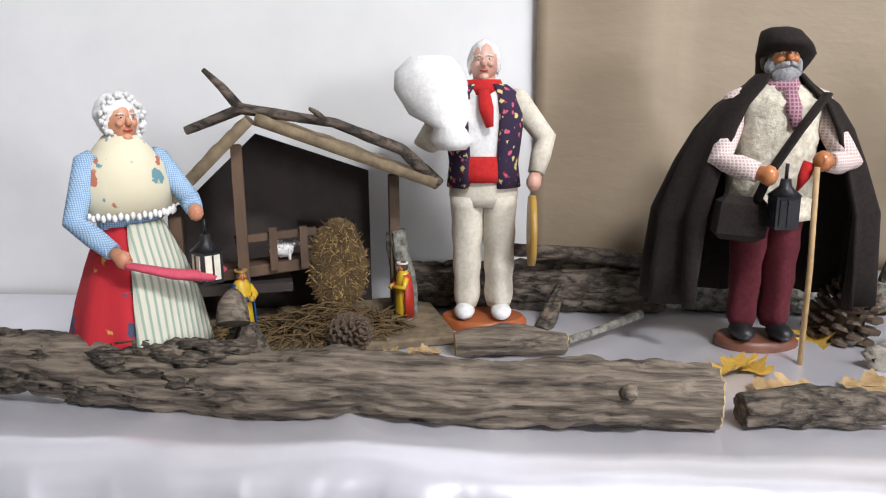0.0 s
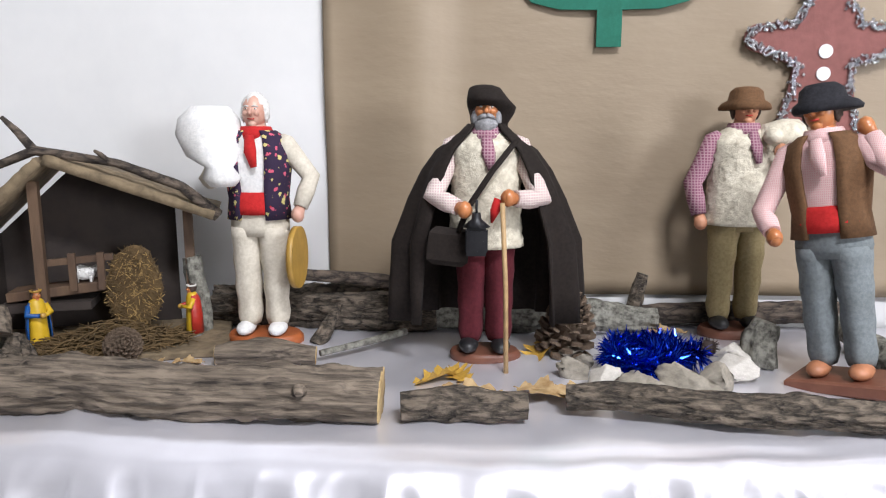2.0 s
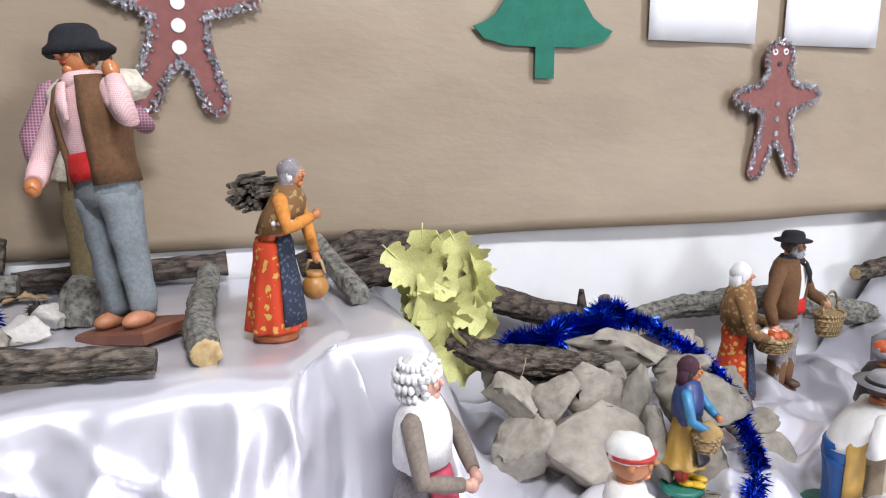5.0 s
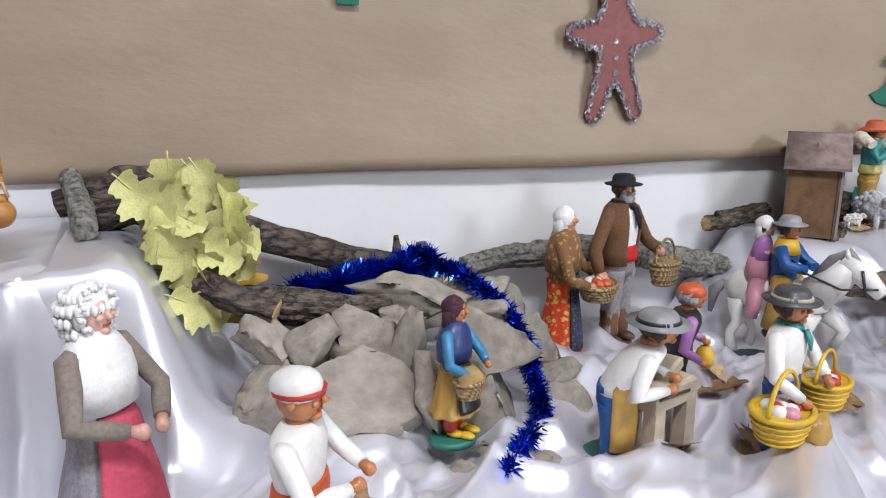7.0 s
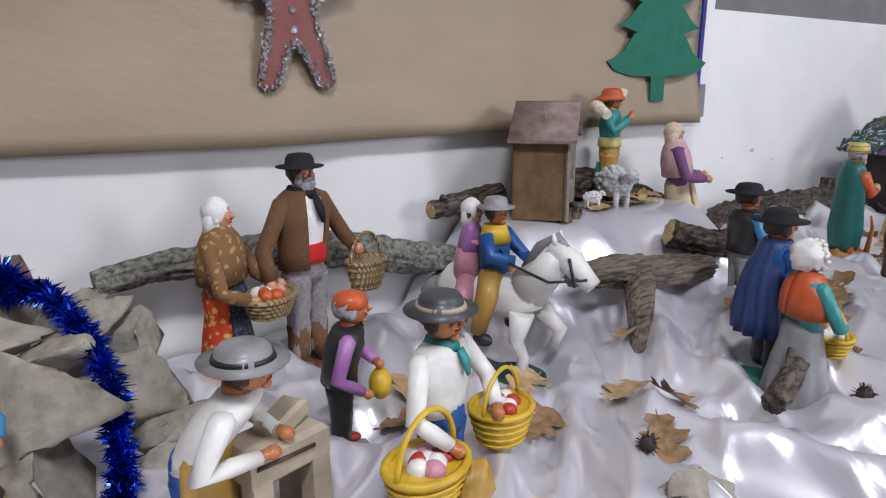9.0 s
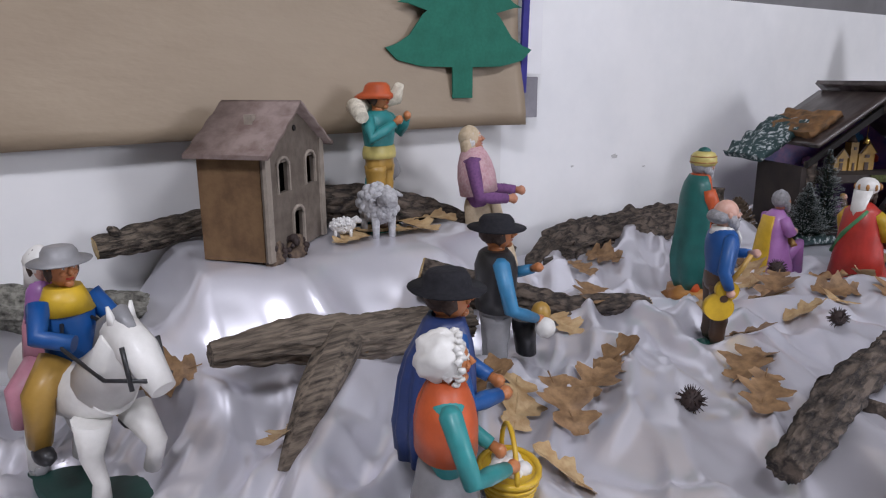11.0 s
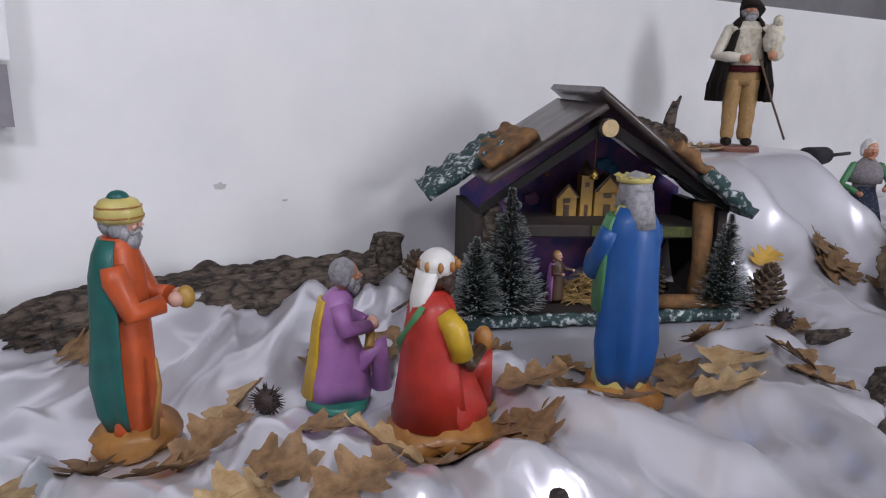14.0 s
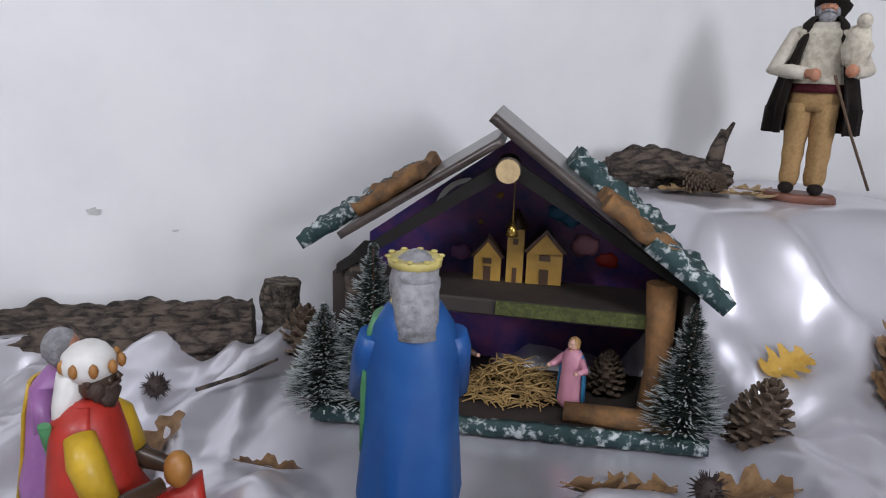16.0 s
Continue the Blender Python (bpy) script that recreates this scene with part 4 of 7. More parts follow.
for k, (x, y, r, w) in enumerate([(0.965, 0.93, 0.018, 0), (0.975, 0.96, 0.016, 0), (0.985, 0.895, 0.020, 1), (1.022, 0.875, 0.023, 0), (1.068, 0.880, 0.026, 0), (1.105, 0.905, 0.022, 0), (1.13, 0.935, 0.024, 1), (1.145, 0.985, 0.022, 1), (0.965, 0.995, 0.018, 0)]):
    tagged(place_rock((x, y, TOP + r * 0.5), (r * 1.25, r, r * 0.72), k + 2, white=bool(w)), "smooth pale stone ringing the blue tinsel pond", "stone", "stones round the pond")


def rockery():
    """Large rough stones piled against the wall: x, y, z, half width, half height."""
    t = thing("rockery", Matrix.Translation((1.8, 0.85, LOW - 0.05)), "dry-stone rockery of pale rocks with a tinsel waterfall", "rockery")
    front = [(1.730, 0.835, 0.580, 0.066, 0.056), (1.697, 0.860, 0.640, 0.031, 0.034), (1.755, 0.870, 0.634, 0.040, 0.030), (1.800, 0.855, 0.628, 0.026, 0.038),
             (1.650, 0.872, 0.637, 0.030, 0.036), (1.646, 0.845, 0.590, 0.030, 0.045), (1.895, 0.850, 0.605, 0.046, 0.042), (1.885, 0.825, 0.553, 0.046, 0.044),
             (1.992, 0.905, 0.577, 0.034, 0.040), (1.993, 0.832, 0.528, 0.032, 0.034), (2.008, 0.870, 0.552, 0.034, 0.026), (1.825, 0.840, 0.560, 0.040, 0.050)]
    upper = [(1.648, 0.920, 0.655, 0.030, 0.022), (1.838, 0.945, 0.652, 0.070, 0.030), (1.918, 0.915, 0.628, 0.034, 0.022), (1.953, 1.000, 0.632, 0.034, 0.024), (1.995, 0.985, 0.612, 0.030, 0.024),
             (1.802, 0.905, 0.643, 0.032, 0.014), (1.730, 0.960, 0.630, 0.060, 0.034), (1.780, 1.040, 0.620, 0.060, 0.040), (1.880, 1.050, 0.615, 0.060, 0.040), (1.950, 1.080, 0.600, 0.050, 0.040)]
    foot = [(1.890, 0.758, 0.516, 0.034, 0.020), (1.925, 0.735, 0.512, 0.028, 0.016), (1.840, 0.735, 0.512, 0.026, 0.014), (1.960, 0.775, 0.514, 0.026, 0.018), (2.020, 0.800, 0.513, 0.024, 0.016)]
    for k, (x, y, z, w, h) in enumerate(front + upper + foot):
        place_rock((x, y, z), (w * 1.28, min(w, 0.045) * 1.1, h * 1.25), k, t)


rockery()
tagged(place_rock((2.33, 0.535, 0.532), (0.042, 0.030, 0.042), 4), "lone rough stone on the satin", "stone")
tagged(place_rock((2.08, 0.80, 0.518), (0.020, 0.016, 0.014), 7), "small pale stone beside the workbench", "stone")


# ---- tinsel ----
def tinsel(path, radius, count, label, seed):
    rnd = random.Random(seed)
    pts = [Vector(p) for p in path]
    base = Vector((sum(p.x for p in pts) / len(pts), sum(p.y for p in pts) / len(pts), min(p.z for p in pts)))
    s = Sculpt()
    bm, mi = s.bm, s.mi(TINSEL)
    for i in range(count):
        f = rnd.random() * (len(pts) - 1)
        k = min(int(f), len(pts) - 2)
        p = pts[k].lerp(pts[k + 1], f - k) - base
        d = Vector((rnd.gauss(0, 1), rnd.gauss(0, 1), rnd.gauss(0.25, 1))).normalized()
        side = d.cross(Vector((rnd.gauss(0, 1), rnd.gauss(0, 1), rnd.gauss(0, 1)))).normalized() * 0.0014
        tip = p + d * radius * rnd.uniform(0.6, 1.15)
        mid = p.lerp(tip, 0.5) + Vector((0, 0, 0.1 * radius))
        a = [bm.verts.new(q) for q in (p - side, p + side, mid + side, mid - side, tip)]
        bm.faces.new((a[0], a[1], a[2], a[3])).material_index = mi
        bm.faces.new((a[3], a[2], a[4])).material_index = mi
    s2 = [q - base for q in pts]
    s.tube(s2, 0.0012, TINSEL, 5)
    ob = new("tinsel_garland", s.mesh("tinsel_garland", fix=False))
    ob.matrix_basis = Matrix.Translation(base)
    tagged(ob, label, "tinsel", "blue tinsel", "")


tinsel([(1.035 + 0.022 * math.cos(k * 0.9) * (1 + k * 0.12), 0.945 + 0.028 * math.sin(k * 0.9) * (1 + k * 0.08), TOP + 0.02) for k in range(9)] + [(1.05, 0.93, TOP + 0.02), (1.10, 0.95, TOP + 0.02), (1.07, 0.99, TOP + 0.02), (1.01, 0.97, TOP + 0.022)], 0.024, 3800, "shiny blue tinsel coiled into a pond between stones", 1)
tinsel([(1.70, 1.005, 0.655), (1.75, 0.985, 0.662), (1.79, 1.02, 0.664), (1.84, 1.005, 0.668), (1.87, 1.045, 0.672), (1.895, 1.03, 0.672)], 0.030, 5200, "shiny blue tinsel running along the rockery top", 2)
tinsel([(1.895, 1.03, 0.668), (1.925, 1.005, 0.664), (1.938, 0.955, 0.650), (1.948, 0.905, 0.638), (1.955, 0.862, 0.610), (1.950, 0.825, 0.575), (1.945, 0.790, 0.545), (1.90, 0.750, 0.535), (1.860, 0.715, 0.528)], 0.019, 3400, "shiny blue tinsel falling down the rocks like water", 3)


# ---- cones and leaves ----
def scale_mesh():
    s = Sculpt()
    s.skin([[(-0.05, 0, -0.03), (0.05, 0, -0.03), (0.05, 0, 0.02), (-0.05, 0, 0.02)], [(-0.20, 0.30, -0.01), (0.20, 0.30, -0.01), (0.16, 0.30, 0.09), (-0.16, 0.30, 0.09)],
            [(-0.10, 0.48, 0.06), (0.10, 0.48, 0.06), (0.07, 0.46, 0.14), (-0.07, 0.46, 0.14)]], CONE, smooth=False)
    return s.mesh("scale")


SCALE = scale_mesh()


def pine_cone(m, label):
    t = thing("pine_cone", m, label, "pine cone", "pine cones")
    s = Sculpt()
    s.loft([(0.0, 0.25, 0.25), (0.3, 0.5, 0.5), (0.9, 0.48, 0.48), (1.5, 0.25, 0.25), (1.85, 0.06, 0.06)], CONE, 10)
    part("core", s, t)
    for i in range(74):
        f = i / 73
        a = i * 2.39996
        z = 0.08 + 1.7 * f
        r = 0.55 * math.sin(math.pi * min(1, 0.22 + 0.78 * f)) ** 0.7 if f > 0 else 0.3
        k = 1.15 - 0.55 * f
        ob = new("scale", SCALE)
        ob.parent = t
        ob.matrix_basis = Matrix.LocRotScale((r * 0.75 * math.cos(a), r * 0.75 * math.sin(a), z), Euler((radians(-20 + 75 * f), 0, a - math.pi / 2)), Vector((k, k, k)))
    return t


def cone_at(x, y, z, size, rx, ry, rz, label):
    global CONE_ONE
    m = pose(x, y, z, rx, ry, rz) @ Matrix.Scale(size, 4)
    if CONE_ONE is None:
        CONE_ONE = pine_cone(m, label)
    else:
        ob = copy_thing(CONE_ONE, Matrix())
        ob.matrix_basis = m
        tagged(ob, label)


CONE_ONE = None
cone_at(0.452, 0.945, TOP + 0.022, 0.024, 70, 10, 30, "open brown pine cone lying before the hut")
cone_at(0.958, 1.012, TOP + 0.004, 0.040, 15, 8, 10, "large dark open pine cone beside the cape")
cone_at(3.595, 1.02, LOW + 0.004, 0.036, -12, 5, 0, "tall dark pine cone behind the frosted trees")
cone_at(3.985, 0.760, LOW + 0.004, 0.034, 8, 6, 20, "large brown pine cone at the stable corner")
cone_at(3.888, 0.866, LOW + 0.020, 0.022, 5, 0, 20, "small pine cone inside the stable")
cone_at(4.085, 1.04, 0.764, 0.018, 90, 0, 30, "pine cone lying on the satin box")
cone_at(4.125, 1.035, 0.762, 0.015, 90, 0, -30, "pine cone lying on the satin box")
cone_at(4.16, 0.66, 0.625, 0.032, 60, 0, 20, "weathered pine cone on the crumbling log")


def burr(x, y, r, m, label, cat):
    z = ground(x, y) + r * 0.8
    s = Sculpt()
    s.ball((0, 0, 0), r * 0.75, m, 12, 0.2, x)
    rnd = random.Random(int(x * 1000))
    for i in range(90):
        d = Vector((rnd.gauss(0, 1), rnd.gauss(0, 1), rnd.gauss(0, 1))).normalized()
        s.tube([d * r * 0.6, d * r * 1.15], [r * 0.07, r * 0.015], m, 4, caps=False)
    tagged(part("seed_burr", s, None, "", Matrix.Translation((x, y, z))), label, cat, "seed burrs")


DARKB = mat("dark_seed", (0.035, 0.02, 0.017), 0.7, scale=80)
for x, y, r in ((1.13, 1.01, 0.012), (3.84, 0.642, 0.013), (3.30, 0.775, 0.014), (2.33, 0.585, 0.010), (2.86, 0.60, 0.013), (2.62, 0.54, 0.012), (3.45, 0.955, 0.013), (3.12, 0.60, 0.011), (1.47, 0.64, 0.012)):
    burr(x, y, r, DARKB, "small dark spiky seed burr on the satin", "seed")


def leaf_mesh(m, lobes, seed, curl, deep=0.27):
    """An oak-like lobed leaf, 1 long, thin, with a midrib and curled edges."""
    rnd = random.Random(seed)
    n = 40
    half = []
    for i in range(n + 1):
        f = i / n
        w = 0.42 * math.sin(math.pi * min(1, f * 0.90 + 0.05)) ** 0.5
        w *= 0.74 + deep * math.sin(2 * math.pi * lobes * f + 0.6 + 0.5 * math.sin(f * 7 + seed)) + 0.09 * math.sin(2 * math.pi * lobes * 2.7 * f + seed)
        half.append((f, max(0.012, w)))
    s = Sculpt()
    def z(u, v):
        return 0.16 * curl * (abs(v) / 0.3) ** 1.5 + 0.10 * curl * math.sin(u * 3.1 + seed) + 0.05 * noise.noise(Vector((u * 4, v * 4, seed)))
    rows = []
    for f, w in half:
        rows.append([(f - 0.5, v * w, z(f, v * w)) for v in (-1, -0.6, -0.25, 0, 0.25, 0.6, 1)])
    s.skin(rows, m, caps=False, closed=False)
    s.tube([(-0.60, 0, z(0, 0) + 0.02), (-0.5, 0, z(0, 0)), (0.1, 0, z(0.6, 0)), (0.46, 0, z(0.96, 0))], [0.012, 0.012, 0.009, 0.003], m, 5)
    return s.mesh("leaf")


LEAVES = {LEAFB: [leaf_mesh(LEAFB, 2.7, k, 0.5) for k in range(4)], LEAFT: [leaf_mesh(LEAFT, 2.6, k + 4, 0.45) for k in range(3)],
          LEAFY: [leaf_mesh(LEAFY, 3.4, k + 8, 0.7) for k in range(3)], LEAFG: [leaf_mesh(LEAFG, 2.6, k + 12, 0.8, 0.20) for k in range(3)]}


def leaf(x, y, size, rz, m=LEAFB, z=None, rx=0, ry=0, seed=0, label="dry brown oak leaf lying on white satin"):
    ob = new("dry_leaf", LEAVES[m][seed % len(LEAVES[m])])
    d = 0.35 * size
    h = max(ground(x, y), 0.25 * (ground(x - d, y) + ground(x + d, y) + ground(x, y - d) + ground(x, y + d))) + 0.005
    n = Vector((ground(x - d, y) - ground(x + d, y), ground(x, y - d) - ground(x, y + d), 2 * d)).normalized()
    lie = n.to_track_quat("Z", "Y").to_matrix().to_4x4()
    ob.matrix_basis = Matrix.Translation((x, y, h)) @ lie @ pose(0, 0, 0, rx * 0.6, ry * 0.6, rz) @ Matrix.Scale(size, 4)
    tagged(ob, label, "leaf", "dry leaves")


for x, y, size, rz in ((0.815, 0.905, 0.050, 20), (0.838, 0.918, 0.04, 120), (0.93, 0.995, 0.048, 70)):
    leaf(x, y, size, rz, LEAFY, None, 25, 10, int(x * 100), "curled yellow oak leaf lying on white satin")
for x, y, size, rz in ((0.85, 0.865, 0.058, 10), (0.925, 0.868, 0.052, 160), (0.96, 0.875, 0.05, 30), (0.53, 0.935, 0.035, 10), (0.50, 0.925, 0.03, 150), (1.10, 1.085, 0.05, 10), (1.20, 1.085, 0.05, 170)):
    leaf(x, y, size, rz, LEAFT, None, 6, 4, int(x * 100), "pale dry oak leaf lying on white satin")
rnd = random.Random(9)
SPOTS = [(3.275, 0.80, .075), (3.245, 0.745, .07), (3.20, 0.73, .06), (3.42, 0.665, .085), (3.36, 0.665, .075), (3.47, 0.675, .07), (3.50, 0.66, .08), (3.53, 0.70, .07), (3.48, 0.735, .06), (3.40, 0.895, .06), (3.46, 0.86, .06),
         (3.16, 0.775, .065), (3.10, 0.76, .055), (3.18, 1.0, .06), (3.08, 0.95, .05), (2.98, 0.84, .06), (2.90, 0.80, .05), (3.28, 0.68, .06), (3.31, 0.62, .07), (3.56, 0.615, .06), (3.73, 0.625, .085), (3.70, 0.67, .07),
         (3.79, 0.70, .07), (3.84, 0.72, .06), (3.66, 0.585, .06), (3.78, 0.585, .07), (3.92, 0.69, .07), (3.75, 0.55, .06), (2.44, 0.70, .07), (2.46, 0.66, .06), (2.40, 0.62, .06), (2.72, 0.735, .07), (2.735, 0.70, .065),
         (2.76, 0.66, .07), (2.82, 0.68, .07), (2.87, 0.70, .06), (2.70, 0.60, .06), (2.95, 0.60, .065), (2.90, 0.555, .06), (2.22, 0.80, .065), (2.25, 0.86, .06), (2.16, 0.69, .06), (2.05, 0.69, .07), (2.31, 0.70, .06), (2.35, 0.765, .06),
         (2.48, 0.93, .06), (2.66, 0.86, .05), (3.02, 0.64, .05), (3.16, 0.66, .05), (3.60, 0.73, .06), (3.55, 0.79, .05), (3.64, 0.76, .05), (2.55, 0.80, .06), (1.70, 0.70, .06), (1.56, 0.69, .05), (3.33, 0.72, .06), (3.24, 0.66, .06)]
for k, (x, y, size) in enumerate(SPOTS):
    leaf(x, y, size, rnd.uniform(0, 360), LEAFB if k % 4 else LEAFT, None, rnd.uniform(-14, 14), rnd.uniform(-14, 14), k)
for k, (x, y, z, size) in enumerate([(4.185, 0.80, 0.715, .06), (4.17, 0.79, 0.69, .05), (4.15, 0.77, 0.665, .06), (4.19, 0.77, 0.66, .065), (4.16, 0.745, 0.64, .055), (4.20, 0.76, 0.635, .05), (4.13, 0.75, 0.625, .05), (4.22, 0.72, 0.62, .06)]):
    leaf(x, y, size, rnd.uniform(0, 360), LEAFB, None, 6, 6, k, "dry brown oak leaf caught on the satin slope")
leaf(4.05, 0.80, 0.055, 200, LEAFY, None, 6, 0, 1, "yellow leaf resting on the satin slope")
for k, (x, y, size) in enumerate([(2.78, 1.06, .065), (2.85, 1.05, .07), (2.90, 1.07, .06), (2.74, 1.03, .05), (2.82, 1.03, .05)]):
    leaf(x, y, size, 20 * k, LEAFT, 0.668, 4, 4, k, "pale dry leaf on the satin-covered box")
for k, (x, y) in enumerate([(4.17, 1.0), (4.14, 1.01), (4.11, 1.03), (4.19, 1.04), (4.08, 1.05)]):
    leaf(x, y, 0.05, 50 * k, LEAFT, 0.750, 5, 5, k, "pale dry leaf on the satin-covered box")


def leaf_bunch():
    t = thing("leaf_bunch", Matrix.Translation((1.590, 0.955, 0.70)), "bunch of large pale yellow-green oak leaves", "leaves")
    s = Sculpt()
    s.tube([(0.03, 0.0, -0.02), (0.01, 0, 0.03), (0, 0.01, 0.10)], [0.004, 0.003, 0.002], DBARK, 7)
    part("stem", s, t)
    rnd = random.Random(6)
    for k in range(24):
        x, y, z = rnd.uniform(-0.055, 0.055), rnd.uniform(-0.035, 0.02), rnd.uniform(-0.03, 0.105)
        m = LEAFY if x > 0.015 and z < 0.03 else LEAFG
        ob = new("leaf", LEAVES[m][k % 3])
        ob.parent = t
        ob.matrix_basis = pose(x, y, z, rnd.uniform(45, 110), rnd.uniform(20, 100), rnd.uniform(-40, 40)) @ Matrix.Scale(rnd.uniform(0.058, 0.092), 4)


leaf_bunch()


# ---- dressed and painted clay figures ----
def panel(s, m, rings, a0, a1, n=9, thick=0.012, folds=None):
    """A curved piece of cloth over part of an ellipse: rings of (z, rx, ry, x, y), angles in degrees (-90 is the front)."""
    outer, inner = [], []
    for r in rings:
        z, rx, ry, cx, cy = (*r, 0, 0)[:5]
        w0 = r[5] if len(r) > 5 else 1.0
        mid, half = (a0 + a1) / 2, (a1 - a0) / 2 * w0
        o, i = [], []
        for k in range(n):
            a = radians(mid - half + 2 * half * k / (n - 1))
            g = 1.0
            if folds:
                g += folds[0] * max(0, folds[2] - z) / folds[2] * math.sin(folds[1] * a + 2.5 * z)
            o.append((cx + rx * g * math.cos(a), cy + ry * g * math.sin(a), z))
            i.append((cx + (rx * g - thick) * math.cos(a), cy + (ry * g - thick) * math.sin(a), z))
        outer.append(o + i[::-1])
    s.skin(outer, m)


def wool(s, c, r, m, count, seed, size=0.02):
    rnd = random.Random(seed)
    for i in range(count):
        d = Vector((rnd.gauss(0, 1), rnd.gauss(0, 1), rnd.gauss(0, 1))).normalized()
        s.ball((c[0] + d.x * r[0], c[1] + d.y * r[1], c[2] + d.z * r[2]), size * rnd.uniform(0.7, 1.3), m, 6)


def head(s, c, r, skin, hair=None, beard=None, hat=None, hatm=None, turn=0.0, band=None, brow=None):
    """Head with nose, ears, hair, beard and head-dress; turn: degrees to the figure's own side."""
    M = Matrix.Translation(c) @ Matrix.Rotation(radians(turn), 4, "Z")
    n0 = len(s.bm.verts)
    s.ball((0, 0, 0), (r * 0.80, r * 0.92, r * 1.12), skin, 16)
    s.tube([(0, -r * 0.80, r * 0.22), (0, -r * 1.05, -r * 0.10), (0, -r * 0.86, -r * 0.22)], [r * 0.10, r * 0.17, r * 0.12], skin, 8)
    for k in (-1, 1):
        s.ball((k * r * 0.80, 0.02 * r, -0.02 * r), (r * 0.12, r * 0.2, r * 0.27), skin, 8)
        s.ball((k * r * 0.34, -r * 0.76, -r * 0.12), (r * 0.22, r * 0.16, r * 0.18), skin, 8)
        s.ball((k * r * 0.30, -r * 0.815, r * 0.17), (r * 0.10, r * 0.06, r * 0.06), PWHITE, 8)
        s.ball((k * r * 0.30, -r * 0.86, r * 0.17), (r * 0.045, r * 0.03, r * 0.05), PBLACK, 6)
        s.tube([(k * r * 0.48, -r * 0.74, r * 0.30), (k * r * 0.28, -r * 0.85, r * 0.36), (k * r * 0.12, -r * 0.86, r * 0.31)], r * 0.045, brow or beard or hair or HAIRD, 5)
    s.tube([(-r * 0.22, -r * 0.79, -r * 0.46), (0, -r * 0.87, -r * 0.49), (r * 0.22, -r * 0.79, -r * 0.46)], r * 0.05, PRED, 6)
    s.ball((0, -r * 0.62, -r * 0.80), (r * 0.30, r * 0.28, r * 0.24), skin, 8)
    if hair:
        s.ball((0, r * 0.20, r * 0.20), (r * 0.93, r * 0.98, r * 1.06), hair, 14, 0.12, r * 100)
        for k in (-1, 1):
            s.ball((k * r * 0.76, r * 0.08, -r * 0.12), (r * 0.20, r * 0.40, r * 0.50), hair, 10, 0.3, k + 2)
    if beard:
        s.ball((0, -r * 0.52, -r * 0.82), (r * 0.66, r * 0.52, r * 0.66), beard, 14, 0.3, 3)
        for k in (-1, 1):
            s.ball((k * r * 0.62, -r * 0.25, -r * 0.45), (r * 0.26, r * 0.40, r * 0.50), beard, 10, 0.3, 4 + k)
            s.tube([(0, -r * 1.0, -r * 0.30), (k * r * 0.3, -r * 0.9, -r * 0.38), (k * r * 0.5, -r * 0.68, -r * 0.55)], [r * 0.13, r * 0.13, r * 0.05], beard, 6)
    if hat == "brim":
        s.loft([(r * 0.42, r * 1.75, r * 1.75, 0, r * 0.1), (r * 0.50, r * 1.8, r * 1.8, 0, r * 0.1), (r * 0.56, r * 1.1, r * 1.15, 0, r * 0.1), (r * 1.05, r * 0.98, r * 1.05, 0, r * 0.1), (r * 1.32, r * 0.80, r * 0.85, 0, r * 0.1), (r * 1.40, r * 0.5, r * 0.5, 0, r * 0.1)], hatm, 22, (0.06, 2, 0.5))
        if band:
            s.loft([(r * 0.54, r * 1.16, r * 1.22, 0, r * 0.1), (r * 0.80, r * 1.08, r * 1.14, 0, r * 0.1)], band, 20)
    elif hat == "floppy":
        s.loft([(-r * 0.10, r * 1.50, r * 1.50, 0, r * 0.40), (r * 0.08, r * 1.60, r * 1.62, 0, r * 0.36), (r * 0.34, r * 1.46, r * 1.5, 0, r * 0.22), (r * 0.55, r * 1.12, r * 1.2, 0, r * 0.12), (r * 1.10, r * 1.02, r * 1.08, 0, r * 0.12), (r * 1.36, r * 0.72, r * 0.8, 0, r * 0.12), (r * 1.42, r * 0.3, r * 0.3, 0, r * 0.12)], hatm, 22, (0.16, 3, 0.9))
    elif hat == "slouch":
        # soft felt hat: crown slumped back, brim turned down over the neck and ears
        s.loft([(-r * 1.25, r * 1.05, r * 0.70, r * 0.06, r * 0.62), (-r * 0.70, r * 1.10, r * 0.74, r * 0.14, r * 0.60), (-r * 0.20, r * 1.30, r * 0.86, r * 0.26, r * 0.48), (r * 0.16, r * 1.42, r * 1.00, r * 0.26, r * 0.26),
                (r * 0.46, r * 1.28, r * 1.26, r * 0.10, -r * 0.08), (r * 0.66, r * 1.18, r * 1.34, r * 0.02, -r * 0.14), (r * 0.98, r * 1.04, r * 1.14, -r * 0.06, r * 0.04), (r * 1.26, r * 0.90, r * 0.94, -r * 0.12, r * 0.12), (r * 1.42, r * 0.50, r * 0.5, -r * 0.16, r * 0.14)], hatm, 28, (0.10, 3, 0.9))
    elif hat == "bonnet":
        s.ball((0, r * 0.30, r * 0.22), (r * 1.06, r * 1.10, r * 1.16), hatm, 26, 0.26, 5)
        for k in range(34):
            a = radians(30 + 300 * k / 33)
            w = 1.0 + 0.10 * math.sin(k * 2.6)
            s.ball((r * 1.0 * w * math.sin(a), -r * 0.36 - r * 0.10 * math.sin(k * 1.9), r * 0.12 - r * 1.08 * w * math.cos(a)), (r * 0.13, r * 0.20, r * 0.15), hatm, 7, 0.6, k)
    elif hat == "scarf":
        s.ball((0, r * 0.22, r * 0.20), (r * 1.02, r * 1.06, r * 1.14), hatm, 16, 0.10, 6)
